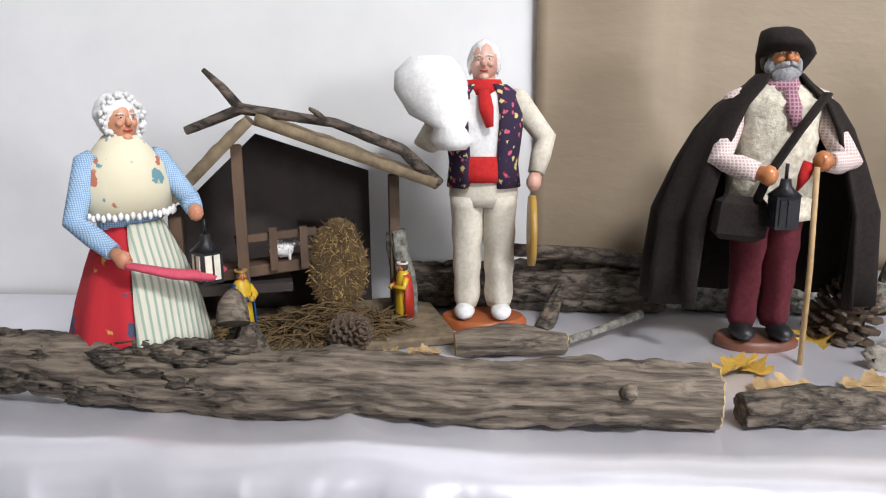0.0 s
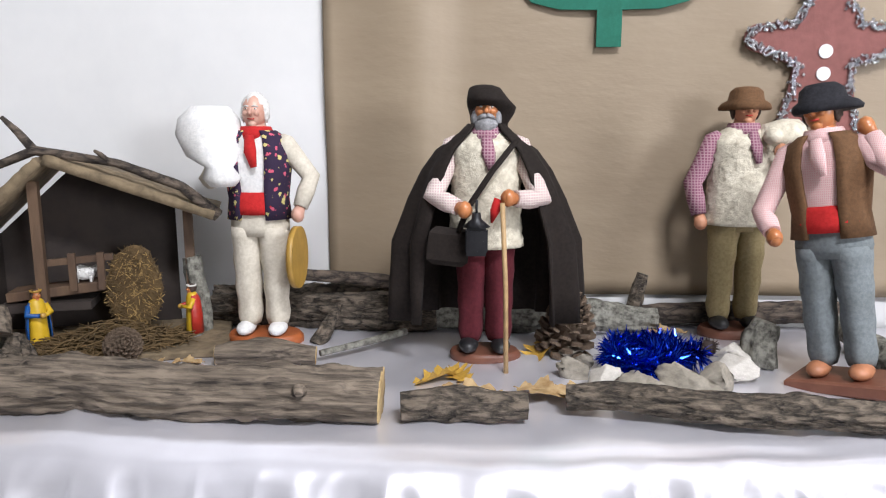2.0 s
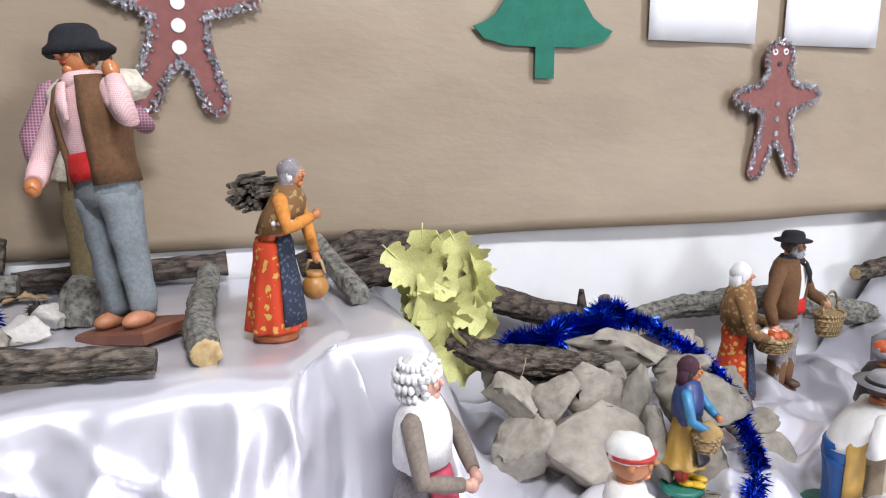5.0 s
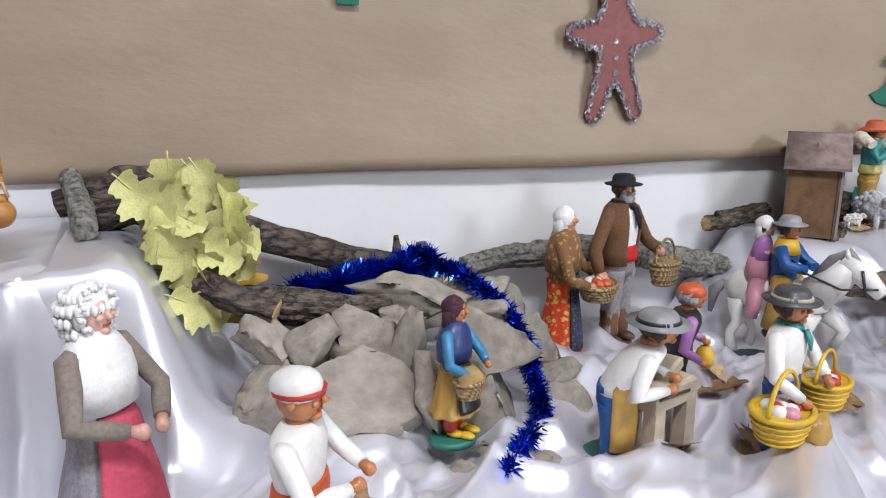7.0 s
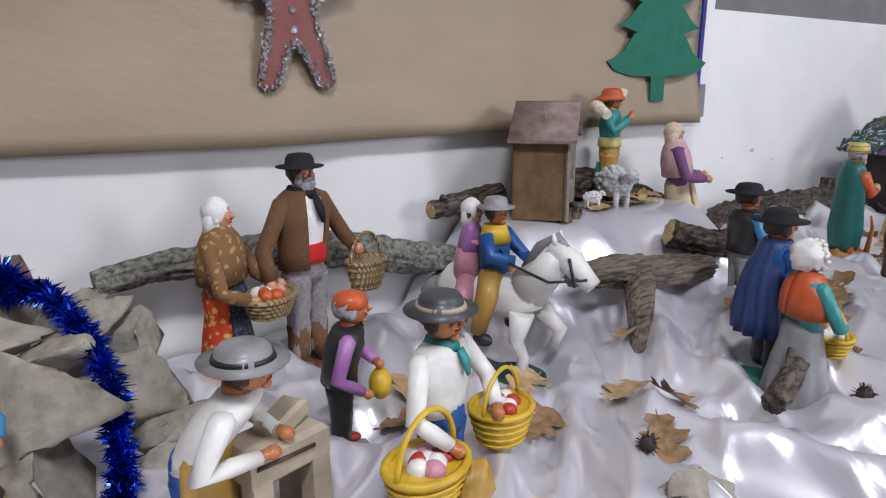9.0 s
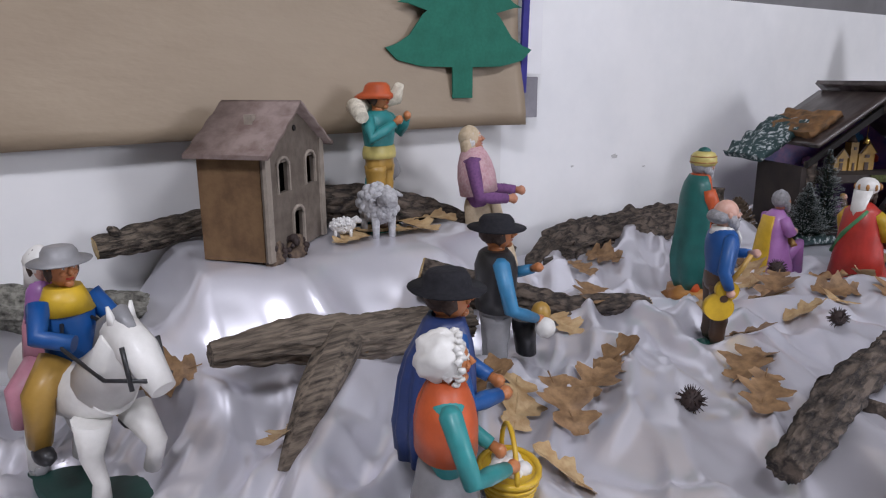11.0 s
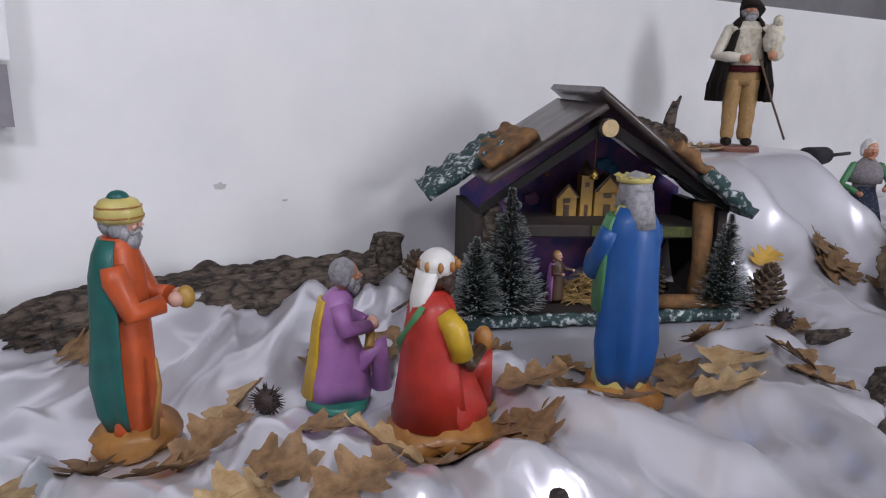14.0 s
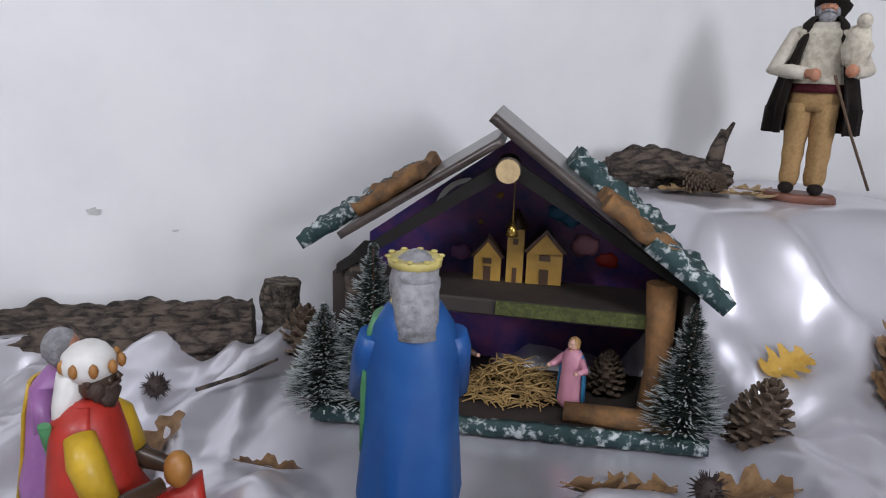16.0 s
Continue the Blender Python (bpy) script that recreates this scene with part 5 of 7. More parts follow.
        s.loft([(-r * 1.4, r * 1.0, r * 0.7, 0, r * 0.55), (-r * 0.7, r * 0.98, r * 0.8, 0, r * 0.40), (r * 0.1, r * 1.0, r * 0.95, 0, r * 0.28)], hatm, 16, (0.08, 5, 0))
    elif hat == "cap":
        s.ball((0, r * 0.08, r * 0.50), (r * 0.98, r * 1.05, r * 0.85), hatm, 14, 0.12, 8)
        if band:
            s.loft([(r * 0.22, r * 0.97, r * 1.06), (r * 0.46, r * 1.02, r * 1.10)], band, 16)
    elif hat == "crown":
        s.loft([(r * 0.62, r * 0.92, r * 1.0, 0, 0.05 * r), (r * 0.66, r * 1.0, r * 1.06, 0, 0.05 * r), (r * 0.95, r * 1.04, r * 1.10, 0, 0.05 * r)], hatm, 16)
        for k in range(10):
            a = 2 * math.pi * k / 10
            s.ball((r * 0.99 * math.cos(a), r * 1.05 * math.sin(a), r * 0.98), (r * 0.15, r * 0.15, r * 0.07), hatm, 6)
    elif hat == "turban":
        s.loft([(r * 0.10, r * 1.0, r * 1.05), (r * 0.35, r * 1.16, r * 1.22), (r * 0.85, r * 1.14, r * 1.18), (r * 1.25, r * 0.92, r * 0.96), (r * 1.40, r * 0.6, r * 0.62)], hatm, 20, (0.05, 7, 0))
        for q, w in ((0.42, 1.17), (0.95, 1.10)):
            s.tube([(r * w * math.cos(a), r * w * 1.04 * math.sin(a), r * q) for a in [2 * math.pi * k / 16 for k in range(17)]], r * 0.055, OCHRE, 6)
        s.ball((0, 0, r * 1.36), (r * 0.56, r * 0.58, r * 0.42), band, 12)
    s.bm.verts.ensure_lookup_table()
    for v in list(s.bm.verts)[n0:]:
        v.co = M @ v.co


def doll(name, x, y, z, h, rz, label, skin=SKIN, base=None, legs=None, shoes=PBROWN, skirt=None, torso=COTTON, tw=1.0, vest=None, sash=None, arms=(), sleeve=None, apron=None,
         shawl=None, cape=None, tie=None, hair=None, beard=None, hat=None, hatm=None, band=None, turn=0.0, headsize=0.060, extra=None, stoop=0.0, gaiter=None, category="figurine", legspread=0.055, lean=0.0, apron_span=(-140, -40), stout=1.0, back=0.0, hem=None):
    """A standing figure 1 high before scaling, facing -y; one closed mesh."""
    s = Sculpt()
    b = 0.0
    if base:
        m, bx, by, square = base
        b = 0.045
        if square:
            s.box((0, 0, b / 2), (bx * 2, by * 2, b), m, bevel=0.008)
        else:
            s.loft([(0, bx, by), (b * 0.7, bx * 1.0, by * 1.0), (b, bx * 0.93, by * 0.93)], m, 24, (0.05, 3, 1))
    hip = 0.47
    if legs:
        for k in (-1, 1):
            cx = k * legspread
            s.ball((cx * 1.15, -0.035, b + 0.025), (0.036, 0.062, 0.028), shoes, 12)
            rr = [(b + 0.035, 0.036, 0.040, cx), (b + 0.06, 0.044, 0.046, cx), (0.13, 0.047, 0.050, cx, 0.004), (0.18, 0.044, 0.048, cx), (0.23, 0.050, 0.053, cx, -0.004), (0.28, 0.048, 0.052, cx), (0.34, 0.056, 0.060, cx * 0.97, -0.003), (0.38, 0.055, 0.060, cx * 0.95), (0.43, 0.062, 0.068, cx * 0.92), (hip, 0.064, 0.074, cx * 0.88)]
            s.loft([(*q, 0)[:5] for q in rr], legs, 18, (0.09, 4, k))
            if gaiter:
                s.loft([(b + 0.03, 0.042, 0.048, cx), (0.14, 0.046, 0.05, cx), (0.235, 0.052, 0.056, cx)], gaiter, 14)
        s.loft([(hip - 0.035, 0.104, 0.070), (hip, 0.116, 0.080), (0.54, 0.110, 0.080), (0.57, 0.098, 0.074)], legs, 24, (0.03, 6, 1))
    if skirt:
        m, r0, deep = skirt
        g0 = hem or b + 0.012
        for k in (-1, 1):
            s.ball((k * 0.05, -r0 * 0.55, b + 0.022), (0.04, 0.07, 0.026), shoes, 10)
        s.loft([(g0, r0, r0 * deep), (g0 + 0.018, r0 * 1.0, r0 * deep), (max(0.18, g0 + 0.03), r0 * 0.92, r0 * deep * 0.92), (0.32, r0 * 0.78, r0 * deep * 0.80), (0.44, r0 * 0.62, r0 * deep * 0.66), (0.53, 0.115, 0.10), (0.57, 0.095, 0.085)], m, 40, (0.075, 9, 0.5))
        if apron:
            panel(s, apron, [(g0 + 0.04, r0 * 1.05, r0 * deep * 1.07), (max(0.18, g0 + 0.06), r0 * 1.01, r0 * deep * 1.02), (0.32, r0 * 0.88, r0 * deep * 0.90), (0.44, r0 * 0.72, r0 * deep * 0.76), (0.54, 0.128, 0.112), (0.58, 0.108, 0.096)], *apron_span, 15)
    elif apron:
        panel(s, apron, [(0.20, 0.125, 0.105), (0.34, 0.128, 0.108), (0.48, 0.130, 0.104), (0.58, 0.118, 0.10), (0.72, 0.13, 0.10, 0, 0, 0.6)], -185, 5, 19)
    # trunk
    f = -stoop
    s.loft([(0.53, 0.100 * tw, 0.078), (0.58, 0.098 * tw, 0.076, 0, f * 0.1), (0.66, 0.112 * tw, 0.086, 0, f * 0.4), (0.74, 0.124 * tw, 0.088, 0, f * 0.75), (0.80, 0.112 * tw, 0.076, 0, f), (0.835, 0.06, 0.055, 0, f)], torso, 22)
    if vest:
        panel(s, vest, [(0.50, 0.125 * tw, 0.098), (0.58, 0.116 * tw, 0.092, 0, f * 0.1), (0.66, 0.126 * tw, 0.098, 0, f * 0.4), (0.74, 0.136 * tw, 0.100, 0, f * 0.75), (0.81, 0.112 * tw, 0.082, 0, f), (0.835, 0.075, 0.066, 0, f)], -66, 246, 26, 0.014)
    if sash:
        s.loft([(0.52, 0.114 * tw, 0.092), (0.55, 0.118 * tw, 0.095), (0.59, 0.112 * tw, 0.09), (0.605, 0.104 * tw, 0.084)], sash, 20)
    s.loft([(0.815, 0.042, 0.042, 0, f), (0.87, 0.036, 0.038, 0, f)], skin, 12)
    if tie:
        panel(s, tie, [(0.80, 0.075, 0.078, 0, f), (0.85, 0.056, 0.058, 0, f)], -180, 179, 16, 0.02)
        s.tube([(0, f - 0.085, 0.815), (0.008, f - 0.105, 0.76), (0.02, f - 0.108, 0.70)], [0.018, 0.024, 0.012], tie, 8, flat=0.5)
    if shawl:
        panel(s, shawl, [(0.60, 0.140 * tw, 0.112, 0, f * 0.3, 1), (0.70, 0.142 * tw, 0.112, 0, f * 0.7), (0.77, 0.126 * tw, 0.100, 0, f), (0.83, 0.085, 0.078, 0, f), (0.865, 0.055, 0.056, 0, f)], -268, 88, 30, 0.012)
    sl = sleeve or torso
    for side, e, hnd in arms:
        sh = Vector((side * 0.108 * tw, f, 0.785))
        e, hnd = Vector(e), Vector(hnd)
        cuff = e.lerp(hnd, 0.80)
        s.tube([sh + Vector((-side * 0.02, 0, 0.012)), sh, sh.lerp(e, 0.5), e, e.lerp(cuff, 0.5), cuff], [0.030, 0.041, 0.037, 0.036, 0.034, 0.028], sl, 12)
        s.tube([cuff, hnd, hnd + (hnd - cuff).normalized() * 0.02], [0.02, 0.025, 0.018], skin, 9)
        s.ball(hnd, (0.026, 0.026, 0.030), skin, 9)
    if cape:
        cm, cw, cz = cape
        panel(s, cm, [(cz, cw, 0.15, 0, 0.03), (cz + 0.12, cw * 1.0, 0.16, 0, 0.03), (0.45, cw * 0.98, 0.16, 0, 0.025), (0.60, cw * 0.82, 0.15, 0, 0.02), (0.70, cw * 0.68, 0.135, 0, 0.01), (0.77, cw * 0.50 + 0.01, 0.11), (0.83, 0.095, 0.085), (0.86, 0.066, 0.066)], -50, 230, 90, 0.012, (0.13, 13, 0.86))
    hc = (0, f * 1.25 - 0.008, 0.845 + headsize * 1.02)
    head(s, hc, headsize, skin, hair, beard, hat, hatm, turn, band)
    if extra:
        extra(s)
    top = max(v.co.z for v in s.bm.verts)
    s.bm.verts.ensure_lookup_table()
    if back:
        bmesh.ops.rotate(s.bm, cent=(0, 0, 0), matrix=Matrix.Rotation(radians(-back), 3, "X"), verts=s.bm.verts)
    if lean:
        bmesh.ops.rotate(s.bm, cent=(0, 0, 0), matrix=Matrix.Rotation(radians(lean), 3, "Y"), verts=s.bm.verts)
    bmesh.ops.scale(s.bm, vec=(stout, stout, 1), verts=s.bm.verts)
    me = s.mesh(name, h / max(top, 0.9))
    ob = new(name, me)
    ob.matrix_basis = pose(x, y, z, 0, 0, rz)
    return tagged(ob, label, category)


def lantern(s, c, k, body=METALB, pane=LAMPP):
    x, y, z = c
    s.box((x, y, z), (0.075 * k, 0.075 * k, 0.11 * k), body)
    for a, b in ((0, -1), (0, 1), (1, 0), (-1, 0)):
        s.box((x + a * 0.039 * k, y + b * 0.039 * k, z), (0.052 * k if b else 0.004, 0.052 * k if a else 0.004, 0.085 * k), pane)
        s.box((x + a * 0.042 * k, y + b * 0.042 * k, z), (0.006 * k if b else 0.004, 0.006 * k if a else 0.004, 0.085 * k), body)
    s.loft([(z + 0.055 * k, 0.055 * k, 0.055 * k, x, y), (z + 0.085 * k, 0.02 * k, 0.02 * k, x, y), (z + 0.11 * k, 0.016 * k, 0.016 * k, x, y)], body, 10)
    s.tube([(x, y, z + 0.11 * k), (x, y, z + 0.16 * k)], 0.005, body, 6)


def basket(s, c, rx, ry, deep, m=WICKER, fill=None, handle=True):
    x, y, z = c
    s.loft([(z, rx * 0.72, ry * 0.72, x, y), (z + deep * 0.5, rx * 0.92, ry * 0.92, x, y), (z + deep, rx, ry, x, y)], m, 20)
    s.tube([(x + rx * math.cos(a), y + ry * math.sin(a), z + deep) for a in [2 * math.pi * k / 18 for k in range(19)]], rx * 0.10, m, 6)
    for i in range(4):
        q = 0.75 + 0.07 * i
        s.tube([(x + rx * q * 1.04 * math.cos(a), y + ry * q * 1.04 * math.sin(a), z + deep * (0.1 + 0.22 * i)) for a in [2 * math.pi * k / 14 for k in range(15)]], rx * 0.05, m, 5)
    if handle:
        s.tube([(x + rx * math.cos(a), y, z + deep + rx * 1.25 * math.sin(a)) for a in [math.pi * k / 12 for k in range(13)]], rx * 0.07, m, 6)
    if fill:
        for i in range(9):
            a = i * 2.4
            q = 0.55 * (i / 9) ** 0.5
            s.ball((x + rx * q * math.cos(a), y + ry * q * math.sin(a), z + deep * 1.02), rx * 0.26, fill[i % len(fill)], 8)


# -- the high table
def lantern_extra(s):
    lantern(s, (0.16, -0.225, 0.43), 1.0)
    s.tube([(-0.10, -0.21, 0.475), (0.03, -0.25, 0.43), (0.15, -0.24, 0.40), (0.22, -0.21, 0.41)], [0.022, 0.035, 0.038, 0.02], ROSE, 9, flat=0.5)
    # lace along the shawl
    for k in range(30):
        a = math.pi * (0.93 + 1.14 * k / 29)
        s.ball((0.150 * math.cos(a), 0.120 * math.sin(a), 0.606 + 0.006 * (k % 2)), (0.009, 0.007, 0.013), COTTON, 6)


doll("lantern_woman_doll", 0.280, 0.872, TOP, 0.260, 48, "peasant woman doll in red flowered skirt holding a lantern", SKIN, (BASEB, 0.17, 0.14, False), skirt=(REDFLOR, 0.238, 0.92), apron=APRONST, torso=BLUECHK, tw=1.04,
     arms=((-1, (-0.185, -0.05, 0.60), (-0.10, -0.20, 0.49)), (1, (0.185, -0.07, 0.64), (0.15, -0.19, 0.61))), shawl=SHAWLFL, hair=HAIRW, hat="bonnet", hatm=COTTON, turn=4, headsize=0.066, apron_span=(-112, -28), extra=lantern_extra, sleeve=BLUECHK)


def miller_extra(s):
    s.loft([(0.63, 0.045, 0.05, -0.10, -0.10), (0.66, 0.07, 0.065, -0.10, -0.10), (0.70, 0.05, 0.05, -0.11, -0.10), (0.74, 0.10, 0.085, -0.14, -0.07), (0.82, 0.125, 0.10, -0.17, -0.03), (0.88, 0.115, 0.10, -0.18, 0.0), (0.925, 0.07, 0.07, -0.175, 0.0)], COTTON, 20, (0.05, 5, 1))
    s.tube([(0.150, -0.07, 0.36), (0.172, -0.07, 0.36)], 0.118, PGOLD, 24)


doll("miller_doll", 0.588, 1.04, TOP, 0.312, 0, "white-haired miller doll in flowered waistcoat carrying a sack", SKINP, (TERRA, 0.15, 0.10, False), legs=CREAM, shoes=COTTON, torso=COTTON, vest=VESTFLOR, sash=RED, tie=RED,
     arms=((-1, (-0.20, 0.0, 0.64), (-0.13, -0.10, 0.66)), (1, (0.205, 0.0, 0.66), (0.165, -0.06, 0.52))), sleeve=CREAM, hair=HAIRW, headsize=0.058, extra=miller_extra)


def cloak_extra(s):
    s.tube([(0.075, -0.16, 0.0), (0.07, -0.17, 0.30), (0.055, -0.18, 0.60)], 0.0085, STAFF, 8)
    s.tube([(0.10, -0.10, 0.80), (0.02, -0.13, 0.70), (-0.06, -0.15, 0.58), (-0.09, -0.15, 0.50)], 0.018, BROWNF, 8, flat=0.5)
    s.box((-0.125, -0.13, 0.445), (0.14, 0.06, 0.13), BROWNF, (0, 6, 0), 0.02)
    lantern(s, (-0.03, -0.19, 0.475), 0.85, METALB, METALB)
    s.tube([(0.045, -0.155, 0.61), (0.03, -0.16, 0.57), (0.02, -0.15, 0.53)], [0.02, 0.018, 0.004], RED, 6, flat=0.5)
    fleece_coat(s, 0.43, 0.825, 0.135, 0.108, FLEECE, 1)


doll("cloaked_shepherd_doll", 0.866, 0.985, TOP, 0.314, 0, "bearded shepherd doll in long dark cloak with a staff", SKINO, (BASEB, 0.13, 0.085, False), legs=BURG, shoes=PBLACK, torso=FLEECE, tw=1.05, tie=PLAIDP,
     arms=((-1, (-0.18, -0.08, 0.61), (-0.07, -0.17, 0.575)), (1, (0.19, -0.08, 0.60), (0.075, -0.165, 0.615))), sleeve=PLAIDW, beard=HAIRG, hair=HAIRD, hat="slouch", hatm=BROWNF, cape=(BROWNF, 0.335, 0.155), headsize=0.060, extra=cloak_extra, legspread=0.05)


def fleece_extra(s):
    fleece_coat(s, 0.46, 0.825, 0.136, 0.108, FLEECE, 2)
    s.ball((0.13, -0.05, 0.80), (0.10, 0.07, 0.06), FLEECE, 14, 0.3, 3)
    s.ball((0.06, -0.12, 0.80), (0.035, 0.04, 0.032), FLEECE, 10)


doll("sheepskin_shepherd_doll", 1.185, 1.098, TOP, 0.318, 4, "shepherd doll in sheepskin waistcoat with a lamb on his shoulder", SKIN, (BASEB, 0.13, 0.085, False), legs=KHAKI, shoes=PBLACK, torso=FLEECE, tie=PLAIDP,
     arms=((-1, (-0.185, 0.0, 0.62), (-0.16, -0.04, 0.47)), (1, (0.20, -0.05, 0.66), (0.08, -0.15, 0.745))), sleeve=PLAIDP, hair=HAIRD, hat="floppy", hatm=BROWNC, headsize=0.058, turn=-8, extra=fleece_extra)
doll("waistcoat_man_doll", 1.24, 0.915, TOP, 0.315, -42, "man doll in brown waistcoat, red sash and black hat", SKINO, (BASEB, 0.15, 0.11, True), legs=DENIM, shoes=CLOGS, torso=PINKC, vest=BROWNC, sash=RED, tie=PINKC,
     arms=((-1, (-0.19, -0.06, 0.60), (-0.12, -0.16, 0.52)), (1, (0.20, -0.05, 0.68), (0.12, 0.0, 0.84))), sleeve=PINKC, hair=HAIRD, hat="floppy", hatm=BLACKF, headsize=0.062, turn=-8, lean=-9)


def faggot_extra(s):
    rnd = random.Random(2)
    for k in range(70):
        a, q = rnd.uniform(0, 6.28), 0.10 * math.sqrt(rnd.random())
        s.tube([(-0.13 + rnd.uniform(-0.01, 0.01), 0.085 + q * math.cos(a), 0.81 + q * math.sin(a)), (0.13 + rnd.uniform(-0.02, 0.02), 0.085 + q * math.cos(a + 0.2), 0.81 + q * math.sin(a + 0.2))], 0.012, BARK, 5)
    s.ball((0.10, -0.20, 0.27), (0.075, 0.075, 0.075), OCHRE, 16)
    s.loft([(0.32, 0.045, 0.045, 0.10, -0.20), (0.36, 0.05, 0.05, 0.10, -0.20)], OCHRE, 14)
    s.tube([(0.10, -0.14, 0.35), (0.10, -0.17, 0.42), (0.10, -0.24, 0.42), (0.10, -0.26, 0.35)], 0.010, WICKER, 6)
    for k in range(12):
        a = math.pi * (1.05 + 0.9 * k / 11)
        s.ball((0.155 * math.cos(a), 0.12 * math.sin(a) - 0.06, 0.665), 0.014, COTTON, 6)


doll("faggot_woman_doll", 1.376, 0.872, TOP, 0.184, 62, "old woman doll carrying firewood and a clay jug", SKINO, (TERRA, 0.13, 0.12, False), skirt=(REDSPOT, 0.17, 0.95), apron=NAVY, torso=PORAN, arms=((-1, (-0.17, -0.16, 0.64), (0.0, -0.26, 0.70)), (1, (0.17, -0.14, 0.60), (0.11, -0.21, 0.43))),
     shawl=BROWNSH, hair=HAIRW, hat="scarf", hatm=GREYPR, stoop=0.10, headsize=0.064, extra=faggot_extra, sleeve=cloth("orange_cotton", (0.60, 0.24, 0.05)))

# -- the low table, near the rockery
def ruffled_cap(s):
    """Rows of gathered frills round a mob cap."""
    for row, (z, r) in enumerate(((0.86, 0.075), (0.90, 0.088), (0.94, 0.086), (0.975, 0.066))):
        for k in range(22):
            a = 2 * math.pi * (k + 0.5 * (row % 2)) / 22
            if row < 2 and math.sin(a) < -0.35:
                continue
            s.ball((r * math.cos(a), 0.02 + r * math.sin(a), z), (0.013, 0.013, 0.019), COTTON, 6, 0.3, k)


doll("white_shawl_woman_doll", 1.496, 0.750, floor_level(1.5), 0.252, 50, "old woman doll in white bonnet and white lace shawl", SKINP, skirt=(GREYPR, 0.20, 0.9), apron=ROSE, torso=COTTON, arms=((-1, (-0.19, -0.08, 0.60), (-0.05, -0.22, 0.55)), (1, (0.20, -0.08, 0.60), (0.06, -0.20, 0.52))),
     shawl=COTTON, sleeve=cloth("taupe_cotton", (0.24, 0.20, 0.165)), hair=HAIRW, hat="bonnet", hatm=COTTON, headsize=0.072, extra=ruffled_cap)
doll("white_cap_man_figurine", 1.640, 0.628, floor_level(1.65), 0.206, 60, "painted clay man in white cap with red band", SKINO, (PBASE, 0.18, 0.14, False), legs=PNAVY, torso=PWHITE, tw=1.25, arms=((-1, (-0.20, -0.10, 0.62), (-0.05, -0.22, 0.62)), (1, (0.2, -0.08, 0.62), (0.08, -0.22, 0.60))), sleeve=PWHITE, sash=PORAN, hat="cap", hatm=PWHITE, band=PRED, stout=1.15, headsize=0.088)


def hay_basket(s):
    basket(s, (-0.14, -0.16, 0.40), 0.12, 0.10, 0.12, WICKER, (STRAW, STRAW), False)
    s.ball((-0.14, -0.16, 0.53), (0.12, 0.10, 0.06), STRAW, 14, 0.4, 3)


doll("straw_gatherer_figurine", 1.836, 0.798, floor_level(1.8) + 0.026, 0.166, 45, "painted clay woman in blue with a basket of straw", SKINO, (PBASE, 0.20, 0.16, False), legs=PRED, hem=0.22, skirt=(PGOLD, 0.20, 0.85), apron=PBLACK, torso=PNAVY, tw=1.15, shoes=PYEL,
     arms=((-1, (-0.22, -0.06, 0.62), (-0.15, -0.22, 0.52)), (1, (0.18, -0.12, 0.60), (0.06, -0.22, 0.56))), sleeve=PSKY, shawl=PNAVY, hair=HAIRD, hat="scarf", hatm=cloth("dark_red_scarf", (0.07, 0.03, 0.045)), headsize=0.078, extra=hay_basket)
doll("basket_woman_doll", 2.102, 1.018, floor_level(2.1), 0.240, 50, "old woman doll with a wicker basket and patterned shawl", SKIN, (BASEB, 0.13, 0.12, False), skirt=(REDSPOT, 0.155, 0.9), apron=NAVY, torso=BROWNSH, tw=1.2, arms=((-1, (-0.20, -0.08, 0.58), (-0.10, -0.20, 0.52)), (1, (0.19, -0.10, 0.58), (0.14, -0.24, 0.54))),
     shawl=BROWNSH, hair=HAIRW, hat="scarf", hatm=COTTON, headsize=0.066, extra=lambda s: basket(s, (0.02, -0.22, 0.42), 0.16, 0.12, 0.10, WICKER, (PWHITE, PORAN, SKINP), False))
doll("brown_jacket_man_doll", 2.208, 1.028, floor_level(2.2), 0.282, 22, "bearded man doll in brown jacket and black hat", SKIN, (BASEB, 0.14, 0.09, False), legs=GREYPR, gaiter=BROWNC, shoes=PBROWN, torso=COTTON, tw=1.05, vest=BROWNC, sash=RED, tie=BLACKF,
     arms=((-1, (-0.23, 0.0, 0.60), (-0.24, -0.05, 0.46)), (1, (0.23, -0.03, 0.60), (0.20, -0.14, 0.55))), sleeve=BROWNC, hair=HAIRD, beard=HAIRG, hat="brim", hatm=BLACKF, headsize=0.060, extra=lambda s: basket(s, (0.24, -0.15, 0.36), 0.105, 0.075, 0.13))
doll("carpenter_figurine", 1.988, 0.718, floor_level(2.0), 0.186, 55, "painted clay carpenter in white shirt and yellow apron", SKINO, (PBASE, 0.24, 0.16, False), legs=PBLUE, shoes=PBLACK, torso=PWHITE, tw=1.15, apron=PGOLD, arms=((-1, (-0.20, -0.08, 0.60), (-0.03, -0.24, 0.58)), (1, (0.19, -0.10, 0.62), (0.06, -0.26, 0.60))), sleeve=PWHITE,
     hair=HAIRD, hat="brim", hatm=PGREY, band=PBLACK, stout=1.35, headsize=0.080, stoop=0.13)


